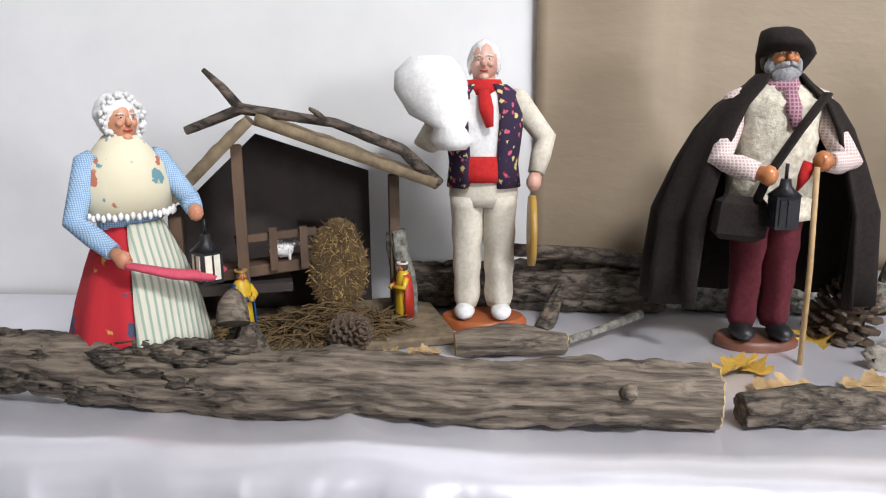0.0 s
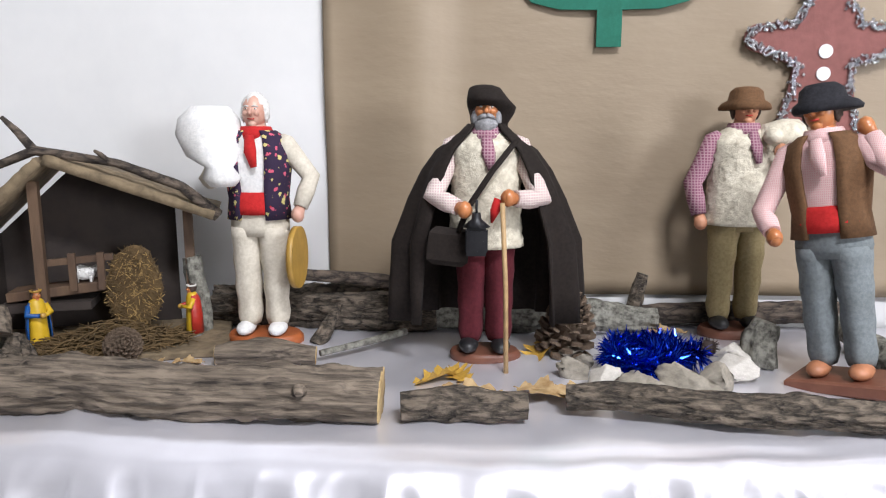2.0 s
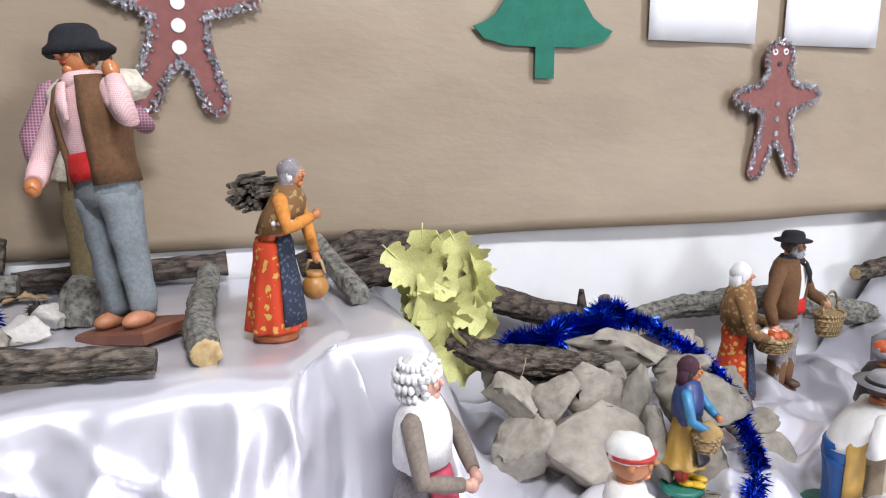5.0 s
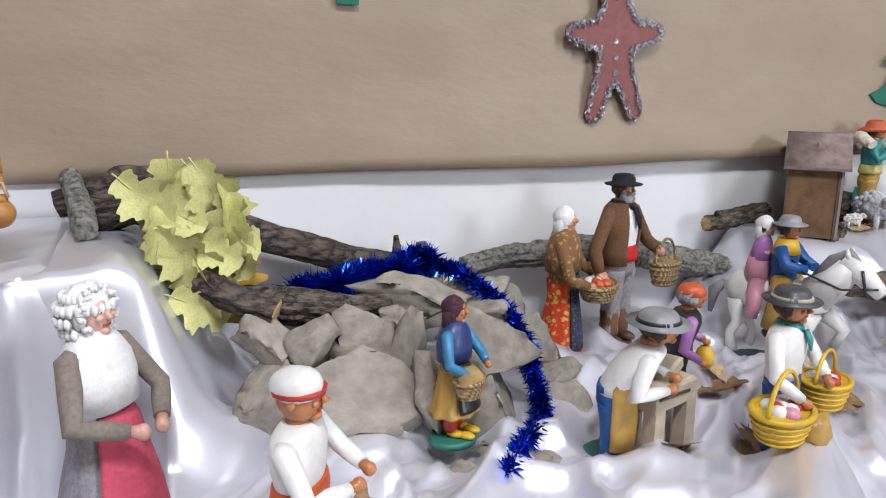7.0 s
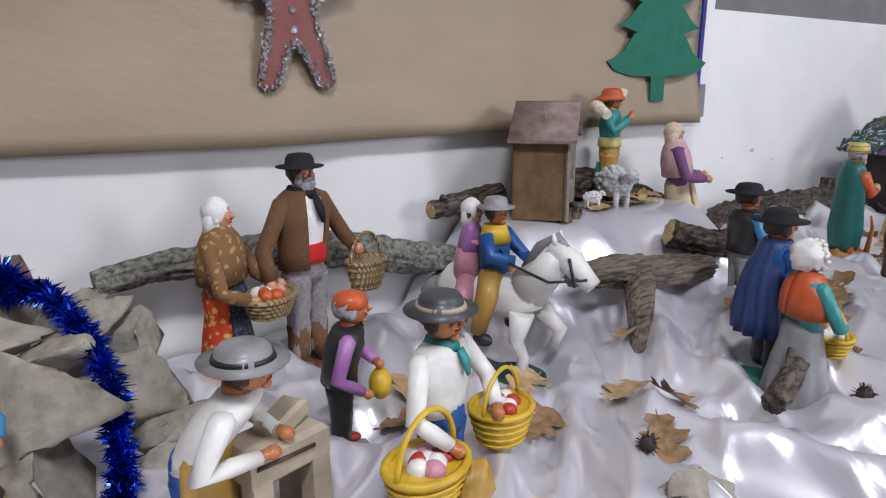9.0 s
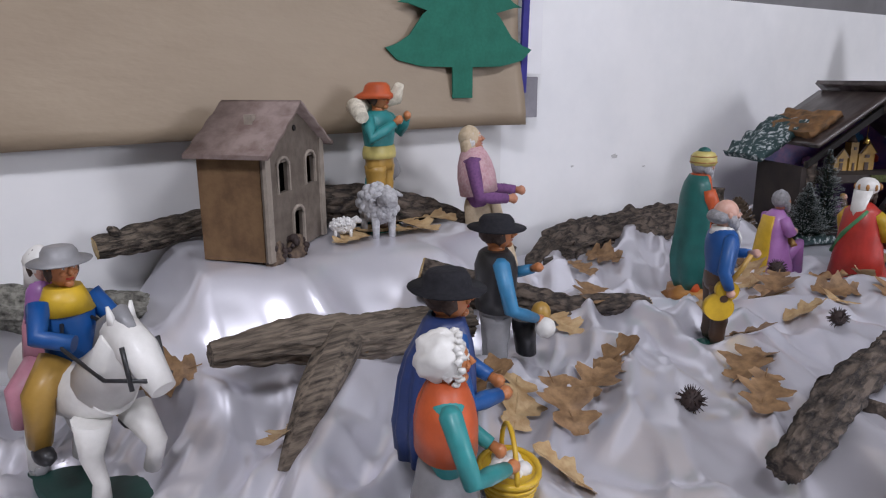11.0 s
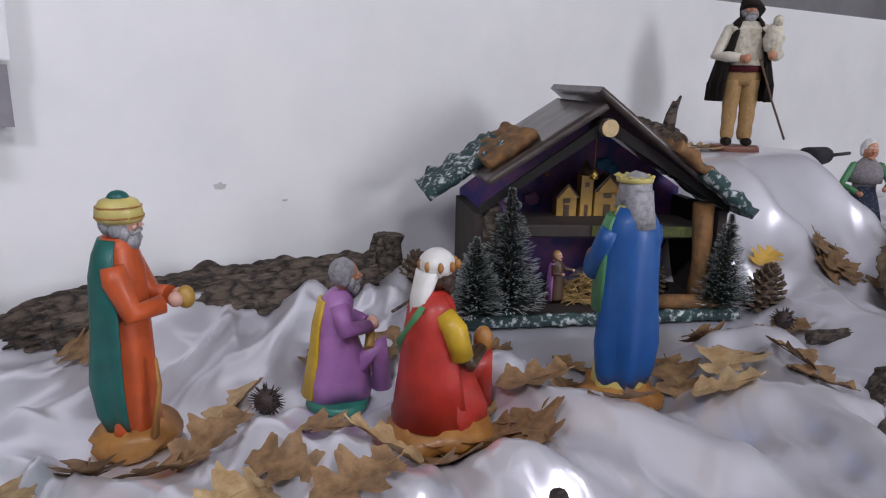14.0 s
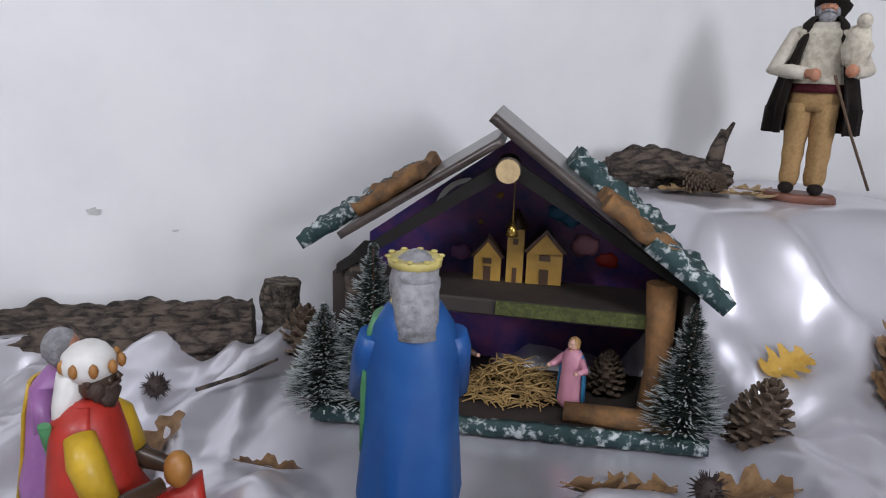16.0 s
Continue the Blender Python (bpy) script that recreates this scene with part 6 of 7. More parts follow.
def workbench():
    t = thing("workbench", pose(2.045, 0.715, floor_level(2.06), 0, 0, 16) @ Matrix.Scale(1.06, 4), "small stone-coloured clay workbench with tools painted on it", "bench")
    s = Sculpt()
    s.box((0, 0, 0.081), (0.070, 0.042, 0.028), PSTONE, bevel=0.004)
    part("benchtop", s, t)
    for a in (-1, 1):
        for b in (-1, 1):
            s = Sculpt()
            s.box((a * 0.026, b * 0.014, 0.037), (0.018, 0.016, 0.074), PSTONE, bevel=0.002, taper=0.9)
            part("leg", s, t)
    s = Sculpt()
    s.box((0.008, 0.0, 0.102), (0.036, 0.022, 0.016), PSTONE, (0, -16, 12), 0.003)
    part("wood_block", s, t)
    s = Sculpt()
    s.tube([(-0.03, -0.0215, 0.085), (0.02, -0.0215, 0.083)], 0.0018, PBROWN, 6)
    part("tool", s, t)


workbench()


def fruit_baskets(s):
    basket(s, (-0.24, -0.10, 0.28), 0.17, 0.13, 0.16, PYEL, (PWHITE, PRED, PWHITE, PPINK))
    basket(s, (0.25, -0.12, 0.30), 0.14, 0.12, 0.16, PYEL, (PWHITE, PRED))
    s.ball((-0.12, -0.22, 0.32), (0.08, 0.06, 0.10), PGOLD, 12, 0.4, 1)


doll("fruit_seller_figurine", 2.172, 0.670, floor_level(2.17), 0.203, 22, "painted clay fruit seller holding two yellow baskets", SKINO, (PGOLD, 0.22, 0.16, False), legs=PBLUE, shoes=PGOLD, torso=PWHITE, tw=1.25, arms=((-1, (-0.25, -0.06, 0.60), (-0.16, -0.18, 0.47)), (1, (0.24, -0.06, 0.60), (0.12, -0.18, 0.50))),
     sleeve=PWHITE, tie=PTEAL, hair=HAIRD, hat="brim", hatm=paint("slate_grey_paint", (0.055, 0.058, 0.066)), band=PSTONE, stout=1.12, headsize=0.082, extra=fruit_baskets)
doll("orange_capped_man_figurine", 2.150, 0.815, floor_level(2.16), 0.172, 62, "painted clay man in purple shirt with an orange cap", SKINO, (PGREY, 0.18, 0.14, False), legs=PBLACK, shoes=PRED, torso=PBLACK, tw=1.2, vest=PBLACK, arms=((-1, (-0.20, 0.0, 0.58), (-0.14, -0.14, 0.46)), (1, (0.18, -0.1, 0.60), (0.05, -0.2, 0.55))), sleeve=PPURP,
     hair=HAIRG, hat="cap", hatm=PORAN, stout=1.2, headsize=0.085, extra=lambda s: s.ball((0.06, -0.2, 0.42), (0.08, 0.06, 0.10), PYEL, 12), stoop=0.05)


def horse_rider():
    s = Sculpt()
    s.loft([(0, 0.085, 0.030), (0.006, 0.082, 0.028)], PDKGREEN, 24, (0.06, 5, 0))
    for x, y, k in ((-0.048, -0.014, 1), (-0.040, 0.014, -1), (0.040, -0.014, -1)):
        s.tube([(x, y, 0.006), (x - 0.004 * k, y, 0.030), (x + 0.005 * k, y, 0.045), (x, y * 0.9, 0.075)], [0.0075, 0.0055, 0.0075, 0.013], PWHITE, 10)
        s.ball((x, y, 0.008), (0.009, 0.0075, 0.006), PGREY, 8)
    s.tube([(0.046, 0.014, 0.074), (0.070, 0.014, 0.056), (0.060, 0.014, 0.034)], [0.012, 0.007, 0.006], PWHITE, 10)
    s.tube([(-0.064, 0, 0.080), (-0.05, 0, 0.088), (-0.015, 0, 0.082), (0.025, 0, 0.088), (0.05, 0, 0.095)], [0.012, 0.024, 0.023, 0.023, 0.017], PWHITE, 16)
    s.tube([(0.040, 0, 0.098), (0.060, 0, 0.118), (0.072, 0, 0.137)], [0.022, 0.017, 0.014], PWHITE, 14)
    s.tube([(0.064, 0, 0.142), (0.085, 0, 0.130), (0.108, 0, 0.110)], [0.012, 0.0125, 0.008], PWHITE, 12)
    for y in (-0.006, 0.006):
        s.tube([(0.070, y, 0.146), (0.069, y * 1.3, 0.158)], [0.004, 0.001], PWHITE, 6)
    s.tube([(0.035, 0, 0.118), (0.052, 0, 0.140), (0.070, 0, 0.152), (0.084, 0, 0.140)], [0.004, 0.007, 0.006, 0.003], PGREY, 8)
    s.tube([(-0.072, 0, 0.088), (-0.085, 0, 0.075), (-0.088, 0, 0.045)], [0.006, 0.008, 0.003], PGREY, 8)
    for y in (-1, 1):
        s.tube([(0.105, 0.008 * y, 0.118), (0.07, 0.016 * y, 0.112), (0.03, 0.02 * y, 0.125), (0.012, 0.010 * y, 0.135)], 0.0014, PBLACK, 5)
        s.tube([(0.088, 0.012 * y, 0.137), (0.094, 0.012 * y, 0.110)], 0.0016, PBLACK, 5)
        s.tube([(0.004, 0.012 * y, 0.108), (0.010, 0.030 * y, 0.090), (0.000, 0.030 * y, 0.052)], [0.013, 0.011, 0.008], PGOLD, 10)
        s.ball((0.006, 0.031 * y, 0.046), (0.012, 0.007, 0.007), PBLACK, 8)
        s.tube([(0.0, 0.017 * y, 0.148), (0.012, 0.026 * y, 0.130), (0.030, 0.012 * y, 0.126)], [0.008, 0.007, 0.006], PBLUE, 9)
    s.loft([(0.100, 0.016, 0.018), (0.115, 0.014, 0.017), (0.140, 0.015, 0.019), (0.156, 0.008, 0.010)], PBLUE, 14)
    s.loft([(0.140, 0.0165, 0.0200), (0.158, 0.011, 0.012)], PYEL, 12)
    head(s, (0.002, 0, 0.170), 0.0115, SKINO, HAIRD, None, "brim", PGREY, 90)
    s.loft([(0.098, 0.018, 0.020, -0.030), (0.125, 0.014, 0.017, -0.030), (0.140, 0.012, 0.013, -0.028)], PPINK, 12)
    s.loft([(0.128, 0.014, 0.016, -0.029), (0.150, 0.010, 0.012, -0.028), (0.158, 0.007, 0.008, -0.028)], PPURP, 12)
    head(s, (-0.026, 0, 0.168), 0.0105, SKINP, HAIRD, None, "scarf", PWHITE, 90)
    s.tube([(-0.025, -0.012, 0.098), (-0.018, -0.030, 0.085), (-0.02, -0.031, 0.06)], [0.011, 0.010, 0.007], PPINK, 9)
    ob = new("horse_and_riders_figurine", s.mesh("horse_and_riders_figurine"))
    ob.matrix_basis = pose(2.398, 0.885, floor_level(2.4) + 0.002, 0, 0, -70) @ Matrix.Scale(1.22, 4)
    tagged(ob, "painted clay couple riding a white horse", "figurine")


horse_rider()
doll("blue_coat_man_figurine", 2.626, 0.655, floor_level(2.61), 0.205, 60, "painted clay man in blue coat and black hat", SKINO, (PBASE, 0.17, 0.15, False), legs=PBLACK, shoes=PBLACK, torso=PBLUE, tw=1.15, skirt=None, arms=((-1, (-0.19, -0.05, 0.58), (-0.05, -0.2, 0.55)), (1, (0.19, -0.05, 0.6), (0.10, -0.2, 0.52))), sleeve=PBLUE,
     hair=HAIRD, hat="brim", hatm=BLACKF, stout=1.1, headsize=0.078, cape=(PNAVY, 0.17, 0.30))
doll("orange_shawl_woman_figurine", 2.582, 0.594, floor_level(2.58), 0.190, 62, "painted clay woman with orange shawl and yellow basket", SKINO, (PBASE, 0.17, 0.15, False), skirt=(PGREY, 0.19, 0.9), torso=PTEAL, tw=1.2, arms=((-1, (-0.22, -0.06, 0.58), (-0.02, -0.24, 0.50)), (1, (0.22, -0.06, 0.58), (0.12, -0.22, 0.48))), sleeve=PTEAL,
     shawl=PORAN, hair=HAIRW, hat="bonnet", hatm=PWHITE, stout=1.05, headsize=0.082, extra=lambda s: basket(s, (0.10, -0.25, 0.30), 0.14, 0.11, 0.12, PYEL, (PWHITE,)))
doll("drummer_figurine", 2.787, 0.795, floor_level(2.8) - 0.010, 0.192, 62, "painted clay drummer with black hat and blue sleeves", SKINO, (STONE, 0.22, 0.18, False), legs=PGREY, shoes=PTEAL, torso=PBLACK, tw=1.15, vest=PBLACK, arms=((-1, (-0.22, -0.03, 0.56), (-0.08, -0.2, 0.44)), (1, (0.19, -0.10, 0.62), (0.06, -0.22, 0.70))), sleeve=PSKY,
     hair=HAIRD, hat="brim", hatm=BLACKF, stout=1.2, headsize=0.078, extra=lambda s: (s.ball((-0.10, -0.22, 0.40), (0.05, 0.05, 0.06), PWHITE, 12), s.ball((0.06, -0.24, 0.42), (0.05, 0.05, 0.07), PGOLD, 12), s.loft([(0.2, 0.07, 0.05, 0.02, -0.16), (0.42, 0.09, 0.06, 0.02, -0.14)], PBLACK, 12)))


def guitar(s):
    for y, z, r in ((0.05, 0.36, 0.085), (0.01, 0.47, 0.064)):
        s.tube([(-0.175, y, z), (-0.13, y, z)], r, PYEL, 20)
    s.tube([(-0.15, 0.0, 0.50), (-0.15, -0.06, 0.60), (-0.15, -0.11, 0.70)], 0.015, PGOLD, 8)
    s.tube([(-0.178, 0.03, 0.42), (-0.174, 0.03, 0.42)], 0.024, PBROWN, 12)


doll("guitar_player_figurine", 3.032, 0.695, LOW, 0.178, 55, "painted clay guitar player in blue coat, bald with grey hair", SKINP, (PBASE, 0.19, 0.16, False), legs=PBROWN, shoes=PBLACK, torso=PBLUE, tw=1.1, arms=((-1, (-0.19, 0.05, 0.60), (-0.19, 0.0, 0.46)), (1, (0.18, -0.10, 0.62), (-0.06, -0.18, 0.68))), sleeve=PBLUE, tie=PWHITE,
     beard=HAIRG, stout=1.1, headsize=0.080, extra=lambda s: (guitar(s), s.ball((0, 0.03, 0.91), (0.078, 0.07, 0.05), HAIRG, 14)))


# -- the kings
def robe(s, m, r, top=0.80, folds=(0.05, 7, 0)):
    s.loft([(0.07, r, r * 0.85), (0.12, r * 0.98, r * 0.85), (0.35, r * 0.88, r * 0.8), (0.55, r * 0.82, r * 0.75), (top - 0.08, r * 0.85, r * 0.72), (top, r * 0.66, r * 0.55), (top + 0.04, 0.06, 0.06)], m, 28, folds)


def king(name, x, y, h, rz, label, skin, body, cloak, hat, hatm, hair, beard, extra, band=None, sleeve=None, cloak_r=0.135, a0=-35, a1=215):
    s = Sculpt()
    s.ball((0, 0, 0.045), (0.175, 0.16, 0.085), OCHRE, 22, 0.3, x)
    robe(s, body, 0.115)
    panel(s, cloak, [(0.10, cloak_r * 0.74, cloak_r * 0.72), (0.17, cloak_r * 0.92, cloak_r * 0.90), (0.3, cloak_r * 1.04, cloak_r * 1.0), (0.52, cloak_r * 0.92, cloak_r * 0.85), (0.70, cloak_r * 0.90, cloak_r * 0.78), (0.78, cloak_r * 0.78, cloak_r * 0.65), (0.835, 0.07, 0.07)], a0, a1, 40, 0.014, (0.10, 6, 0.75))
    for k in (-1, 1):
        e = Vector((k * 0.122, -0.06, 0.58))
        hnd = Vector((k * 0.03, -0.19, 0.60))
        s.tube([(k * 0.10, 0, 0.75), (k * 0.108, -0.01, 0.70), e, e.lerp(hnd, 0.7)], [0.04, 0.048, 0.046, 0.036], sleeve or cloak, 12)
        s.ball(hnd, 0.03, skin, 9)
    head(s, (0, -0.012, 0.885), 0.068, skin, hair, beard, hat, hatm, 0, band)
    extra(s)
    top = max(v.co.z for v in s.bm.verts)
    ob = new(name, s.mesh(name, h / top))
    ob.matrix_basis = pose(x, y, LOW - 0.015, 0, 0, rz)
    tagged(ob, label, "figurine", "three kings")


king("green_king_figurine", 3.206, 0.850, 0.228, 66, "painted clay king in dark green cloak over orange robe", SKINP, PORAN, PGREEN, "turban", PPALE, HAIRG, HAIRG, lambda s: (s.ball((0, -0.22, 0.60), (0.035, 0.035, 0.045), PGOLD, 12), s.tube([(-0.12, -0.10, 0.10), (-0.12, -0.13, 0.3), (-0.10, -0.12, 0.4)], [0.03, 0.02, 0.01], OCHRE, 8, flat=0.5)), PGREEN, PORAN, 0.142, 20, 186)
king("blue_king_figurine", 3.636, 0.688, 0.240, 172, "painted clay king in worn bright blue cloak with gold crown", SKINO, PPALE, PBLUE, "crown", PPALE, HAIRG, HAIRG,
     lambda s: (s.loft([(0.76, 0.062, 0.045, 0, 0.055), (0.84, 0.060, 0.055, 0, 0.03), (0.90, 0.058, 0.06, 0, 0.015)], HAIRG, 14), panel(s, PMEAD, [(0.42, 0.138, 0.13), (0.6, 0.136, 0.13), (0.74, 0.125, 0.115), (0.80, 0.105, 0.095)], -80, 8, 12, 0.03)), None, None, 0.134, 2, 232)


def red_king():
    s = Sculpt()
    s.ball((0, 0, 0.05), (0.28, 0.25, 0.10), OCHRE, 22, 0.3, 2)
    s.loft([(0.06, 0.20, 0.22, 0, -0.02), (0.15, 0.20, 0.22, 0, -0.02), (0.30, 0.17, 0.18, 0, 0), (0.45, 0.125, 0.12, 0, 0.02), (0.60, 0.13, 0.11, 0, 0.03), (0.70, 0.11, 0.09, 0, 0.03), (0.75, 0.05, 0.05, 0, 0.03)], PRED, 26, (0.08, 6, 1))
    s.tube([(0.05, -0.10, 0.20), (0.06, -0.26, 0.33), (0.06, -0.27, 0.08)], [0.09, 0.085, 0.06], PRED, 14)
    panel(s, PRED, [(0.10, 0.215, 0.225, 0, 0.01), (0.35, 0.18, 0.18, 0, 0.02), (0.55, 0.155, 0.145, 0, 0.03), (0.68, 0.14, 0.12, 0, 0.03), (0.74, 0.07, 0.065, 0, 0.03)], 20, 200, 22, 0.016)
    s.tube([(-0.10, 0.14, 0.70), (0.05, 0.17, 0.5), (0.16, 0.10, 0.34), (0.17, -0.05, 0.28), (0.08, -0.15, 0.30)], [0.02, 0.035, 0.04, 0.04, 0.02], PMEAD, 10, flat=0.6)
    for k in (-1, 1):
        s.tube([(k * 0.11, 0.03, 0.66), (k * 0.165, 0.0, 0.60), (k * 0.17, -0.04, 0.46)], [0.05, 0.06, 0.055], PYEL, 12)
        s.tube([(k * 0.17, -0.04, 0.47), (k * 0.16, -0.08, 0.42), (k * 0.06, -0.20, 0.44)], [0.04, 0.042, 0.028], DSKIN, 10)
    s.ball((0, -0.24, 0.46), (0.05, 0.05, 0.07), OCHRE, 12)
    head(s, (0, 0.01, 0.83), 0.078, DSKIN, None, HAIRD, None, None, 0, None, DSKIN)
    s.ball((0, 0.02, 0.875), (0.088, 0.088, 0.075), PWHITE, 16, 0.05, 1)
    s.loft([(0.62, 0.055, 0.03, 0, 0.125), (0.72, 0.06, 0.045, 0, 0.105), (0.85, 0.075, 0.06, 0, 0.06)], PWHITE, 12, (0.1, 4, 0))
    for k in range(9):
        a = 2 * math.pi * k / 9
        s.ball((0.088 * math.cos(a), 0.01 + 0.090 * math.sin(a), 0.875), (0.016, 0.016, 0.026), OCHRE, 6)
    top = max(v.co.z for v in s.bm.verts)
    ob = new("kneeling_king_figurine", s.mesh("kneeling_king_figurine", 0.176 / top))
    ob.matrix_basis = pose(3.444, 0.728, LOW - 0.012, 0, 0, 82)
    tagged(ob, "painted clay kneeling king in glossy red robe and white headcloth", "figurine", "three kings")


red_king()


def purple_kneeler():
    s = Sculpt()
    s.loft([(0, 0.30, 0.22), (0.05, 0.28, 0.2)], PBASE, 22, (0.06, 4, 0))
    s.loft([(0.05, 0.20, 0.24), (0.18, 0.21, 0.22), (0.34, 0.18, 0.17), (0.55, 0.15, 0.12, 0, 0.02), (0.70, 0.145, 0.11, 0, 0.0), (0.78, 0.06, 0.06, 0, -0.02)], PPURP, 22, (0.07, 5, 1))
    s.tube([(-0.05, -0.10, 0.22), (-0.06, -0.27, 0.38), (-0.06, -0.29, 0.08)], [0.10, 0.085, 0.07], PPURP, 14)
    panel(s, PYEL, [(0.06, 0.22, 0.25), (0.3, 0.20, 0.20), (0.55, 0.17, 0.145, 0, 0.02), (0.72, 0.15, 0.12)], 60, 130, 10, 0.02)
    for k in (-1, 1):
        s.tube([(k * 0.12, 0, 0.70), (k * 0.2, -0.03, 0.56), (k * 0.05, -0.2, 0.52)], [0.06, 0.06, 0.045], PPURP, 12)
        s.ball((k * 0.03, -0.24, 0.53), 0.04, SKINP, 9)
    s.tube([(-0.1, -0.2, 0.38), (0.06, -0.23, 0.47)], [0.035, 0.03], PGOLD, 8)
    head(s, (0, -0.06, 0.87), 0.095, SKIN, HAIRG, HAIRG)
    top = max(v.co.z for v in s.bm.verts)
    ob = new("kneeling_man_figurine", s.mesh("kneeling_man_figurine", 0.148 / top))
    ob.matrix_basis = pose(3.394, 0.838, LOW - 0.012, 0, 0, 72)
    tagged(ob, "painted clay kneeling man in lilac robe", "figurine")


purple_kneeler()

# -- on and round the boxes
doll("sack_carrier_figurine", 2.815, 1.085, 0.654, 0.206, 30, "painted clay peasant in teal coat with a sack on his shoulders", SKINO, (PBASE, 0.17, 0.13, False), legs=PGOLD, gaiter=PBROWN, shoes=PBROWN, torso=PTEAL, tw=1.15, sash=PPALE, arms=((-1, (-0.20, -0.07, 0.66), (-0.04, -0.17, 0.78)), (1, (0.20, -0.05, 0.68), (0.10, -0.15, 0.80))), sleeve=PTEAL,
     hair=HAIRD, hat="floppy", hatm=PORAN, stout=1.08, headsize=0.072, extra=lambda s: (s.tube([(-0.22, -0.02, 0.80), (-0.10, 0.10, 0.86), (0.08, 0.10, 0.88), (0.2, -0.02, 0.92), (0.17, -0.06, 1.0)], [0.04, 0.06, 0.06, 0.055, 0.03], FLEECE, 12), s.ball((0.2, 0.05, 0.42), (0.08, 0.07, 0.1), PGREY, 12, 0.3, 1), s.loft([(0.05, 0.09, 0.09, 0.0, 0.05), (0.38, 0.05, 0.05, 0, 0.05)], PTEAL, 12)))
doll("shawl_woman_doll", 2.975, 1.030, LOW, 0.247, 48, "old woman doll in pink shawl, purple blouse and long beige apron", SKIN, skirt=(SACKC, 0.19, 0.85), apron=SACKC, torso=PURPLEC, tw=1.2, arms=((-1, (-0.22, -0.02, 0.60), (-0.10, -0.2, 0.55)), (1, (0.22, -0.06, 0.58), (0.22, -0.24, 0.54))), shawl=PINKSH, hair=HAIRW, hat="scarf", hatm=SACKC, headsize=0.062, back=9)


def lamb_arm(s):
    fleece_coat(s, 0.56, 0.825, 0.128, 0.100, FLEECE, 4)
    s.ball((0.13, -0.13, 0.72), (0.06, 0.06, 0.10), FLEECE, 14, 0.3, 3)
    s.ball((0.14, -0.15, 0.83), (0.032, 0.045, 0.035), FLEECE, 10)
    s.tube([(0.27, -0.14, 0.10), (0.16, -0.14, 0.35), (0.06, -0.15, 0.60)], 0.007, HUTWOOD, 6)


doll("lamb_shepherd_doll", 4.212, 0.985, 0.744, 0.254, -42, "shepherd doll in dark cape and hood holding a lamb", SKIN, (BASEB, 0.16, 0.09, False), legs=TAN, shoes=BROWNF, torso=CREAM, sash=BURG, arms=((-1, (-0.19, -0.05, 0.62), (-0.02, -0.15, 0.60)), (1, (0.19, -0.06, 0.62), (0.12, -0.18, 0.62))), sleeve=CREAM,
     hair=HAIRG, beard=HAIRG, hat="slouch", hatm=BROWNF, cape=(BROWNF, 0.20, 0.33), headsize=0.056, extra=lamb_arm)
doll("grey_haired_woman_doll", 4.505, 0.90, 0.575, 0.190, -42, "grey-haired woman doll in green sleeves and dark skirt", SKIN, skirt=(NAVY, 0.24, 0.8), torso=GREYPR, tw=1.2, arms=((-1, (-0.24, -0.04, 0.58), (-0.10, -0.2, 0.5)), (1, (0.24, -0.04, 0.6), (0.12, -0.2, 0.56))), sleeve=PMEAD, shawl=GREYPR, hair=HAIRW, headsize=0.095)
s = Sculpt()
s.tube([(4.40, 1.02, 0.0), (4.44, 1.03, 0.003), (4.56, 1.06, 0.0)], [0.017, 0.022, 0.018], BLACKF, 14)
s.tube([(4.53, 1.05, 0.0), (4.66, 1.06, 0.0)], [0.004, 0.004], METALB, 8)
ob = part("black_umbrella", s, None, "", Matrix.Translation((0.07, -0.01, 0.712)))
tagged(ob, "rolled black umbrella lying across the display", "umbrella")


def sheep(x, y, z, k, rz, seed, label, m=None):
    s = Sculpt()
    w = m or HAIRW
    s.ball((0, 0, 0.55), (0.55, 0.30, 0.34), w, 14, 0.2, seed)
    wool(s, (0, 0, 0.57), (0.52, 0.29, 0.32), w, 90, seed, 0.07)
    for a in (-1, 1):
        for b in (-1, 1):
            s.tube([(a * 0.33, b * 0.15, 0), (a * 0.33, b * 0.15, 0.4)], [0.06, 0.08], w, 8)
    s.tube([(0.42, 0, 0.68), (0.62, 0, 0.80), (0.80, 0, 0.68)], [0.17, 0.16, 0.09], w, 10)
    for b in (-1, 1):
        s.tube([(0.60, b * 0.12, 0.86), (0.54, b * 0.27, 0.78)], [0.05, 0.03], w, 6)
    ob = new("sheep_figurine", s.mesh("sheep_figurine", k))
    ob.matrix_basis = pose(x, y, z, 0, 0, rz)
    tagged(ob, label, "sheep", "sheep")


sheep(2.735, 1.045, 0.664, 0.030, -20, 2, "small white sheep grazing before the little house")
sheep(2.790, 1.05, 0.660, 0.074, -100, 5, "round woolly white sheep facing forward", mat("grey_white_wool", (0.60, 0.60, 0.62), 0.9, (0.36, 0.36, 0.38), scale=160, bump=0.8))
for x, y in ((2.622, 0.995), (2.655, 1.01)):
    s = Sculpt()
    s.ball((0, 0, 0.012), (0.014, 0.012, 0.018), CONE, 10, 0.5, x)
    wool(s, (0, 0, 0.014), (0.013, 0.011, 0.016), DARKB, 24, 2, 0.004)
    tagged(part("dry_bud", s, None, "", Matrix.Translation((x, y, 0.655))), "small dark dried bud before the house", "bud", "dried buds")


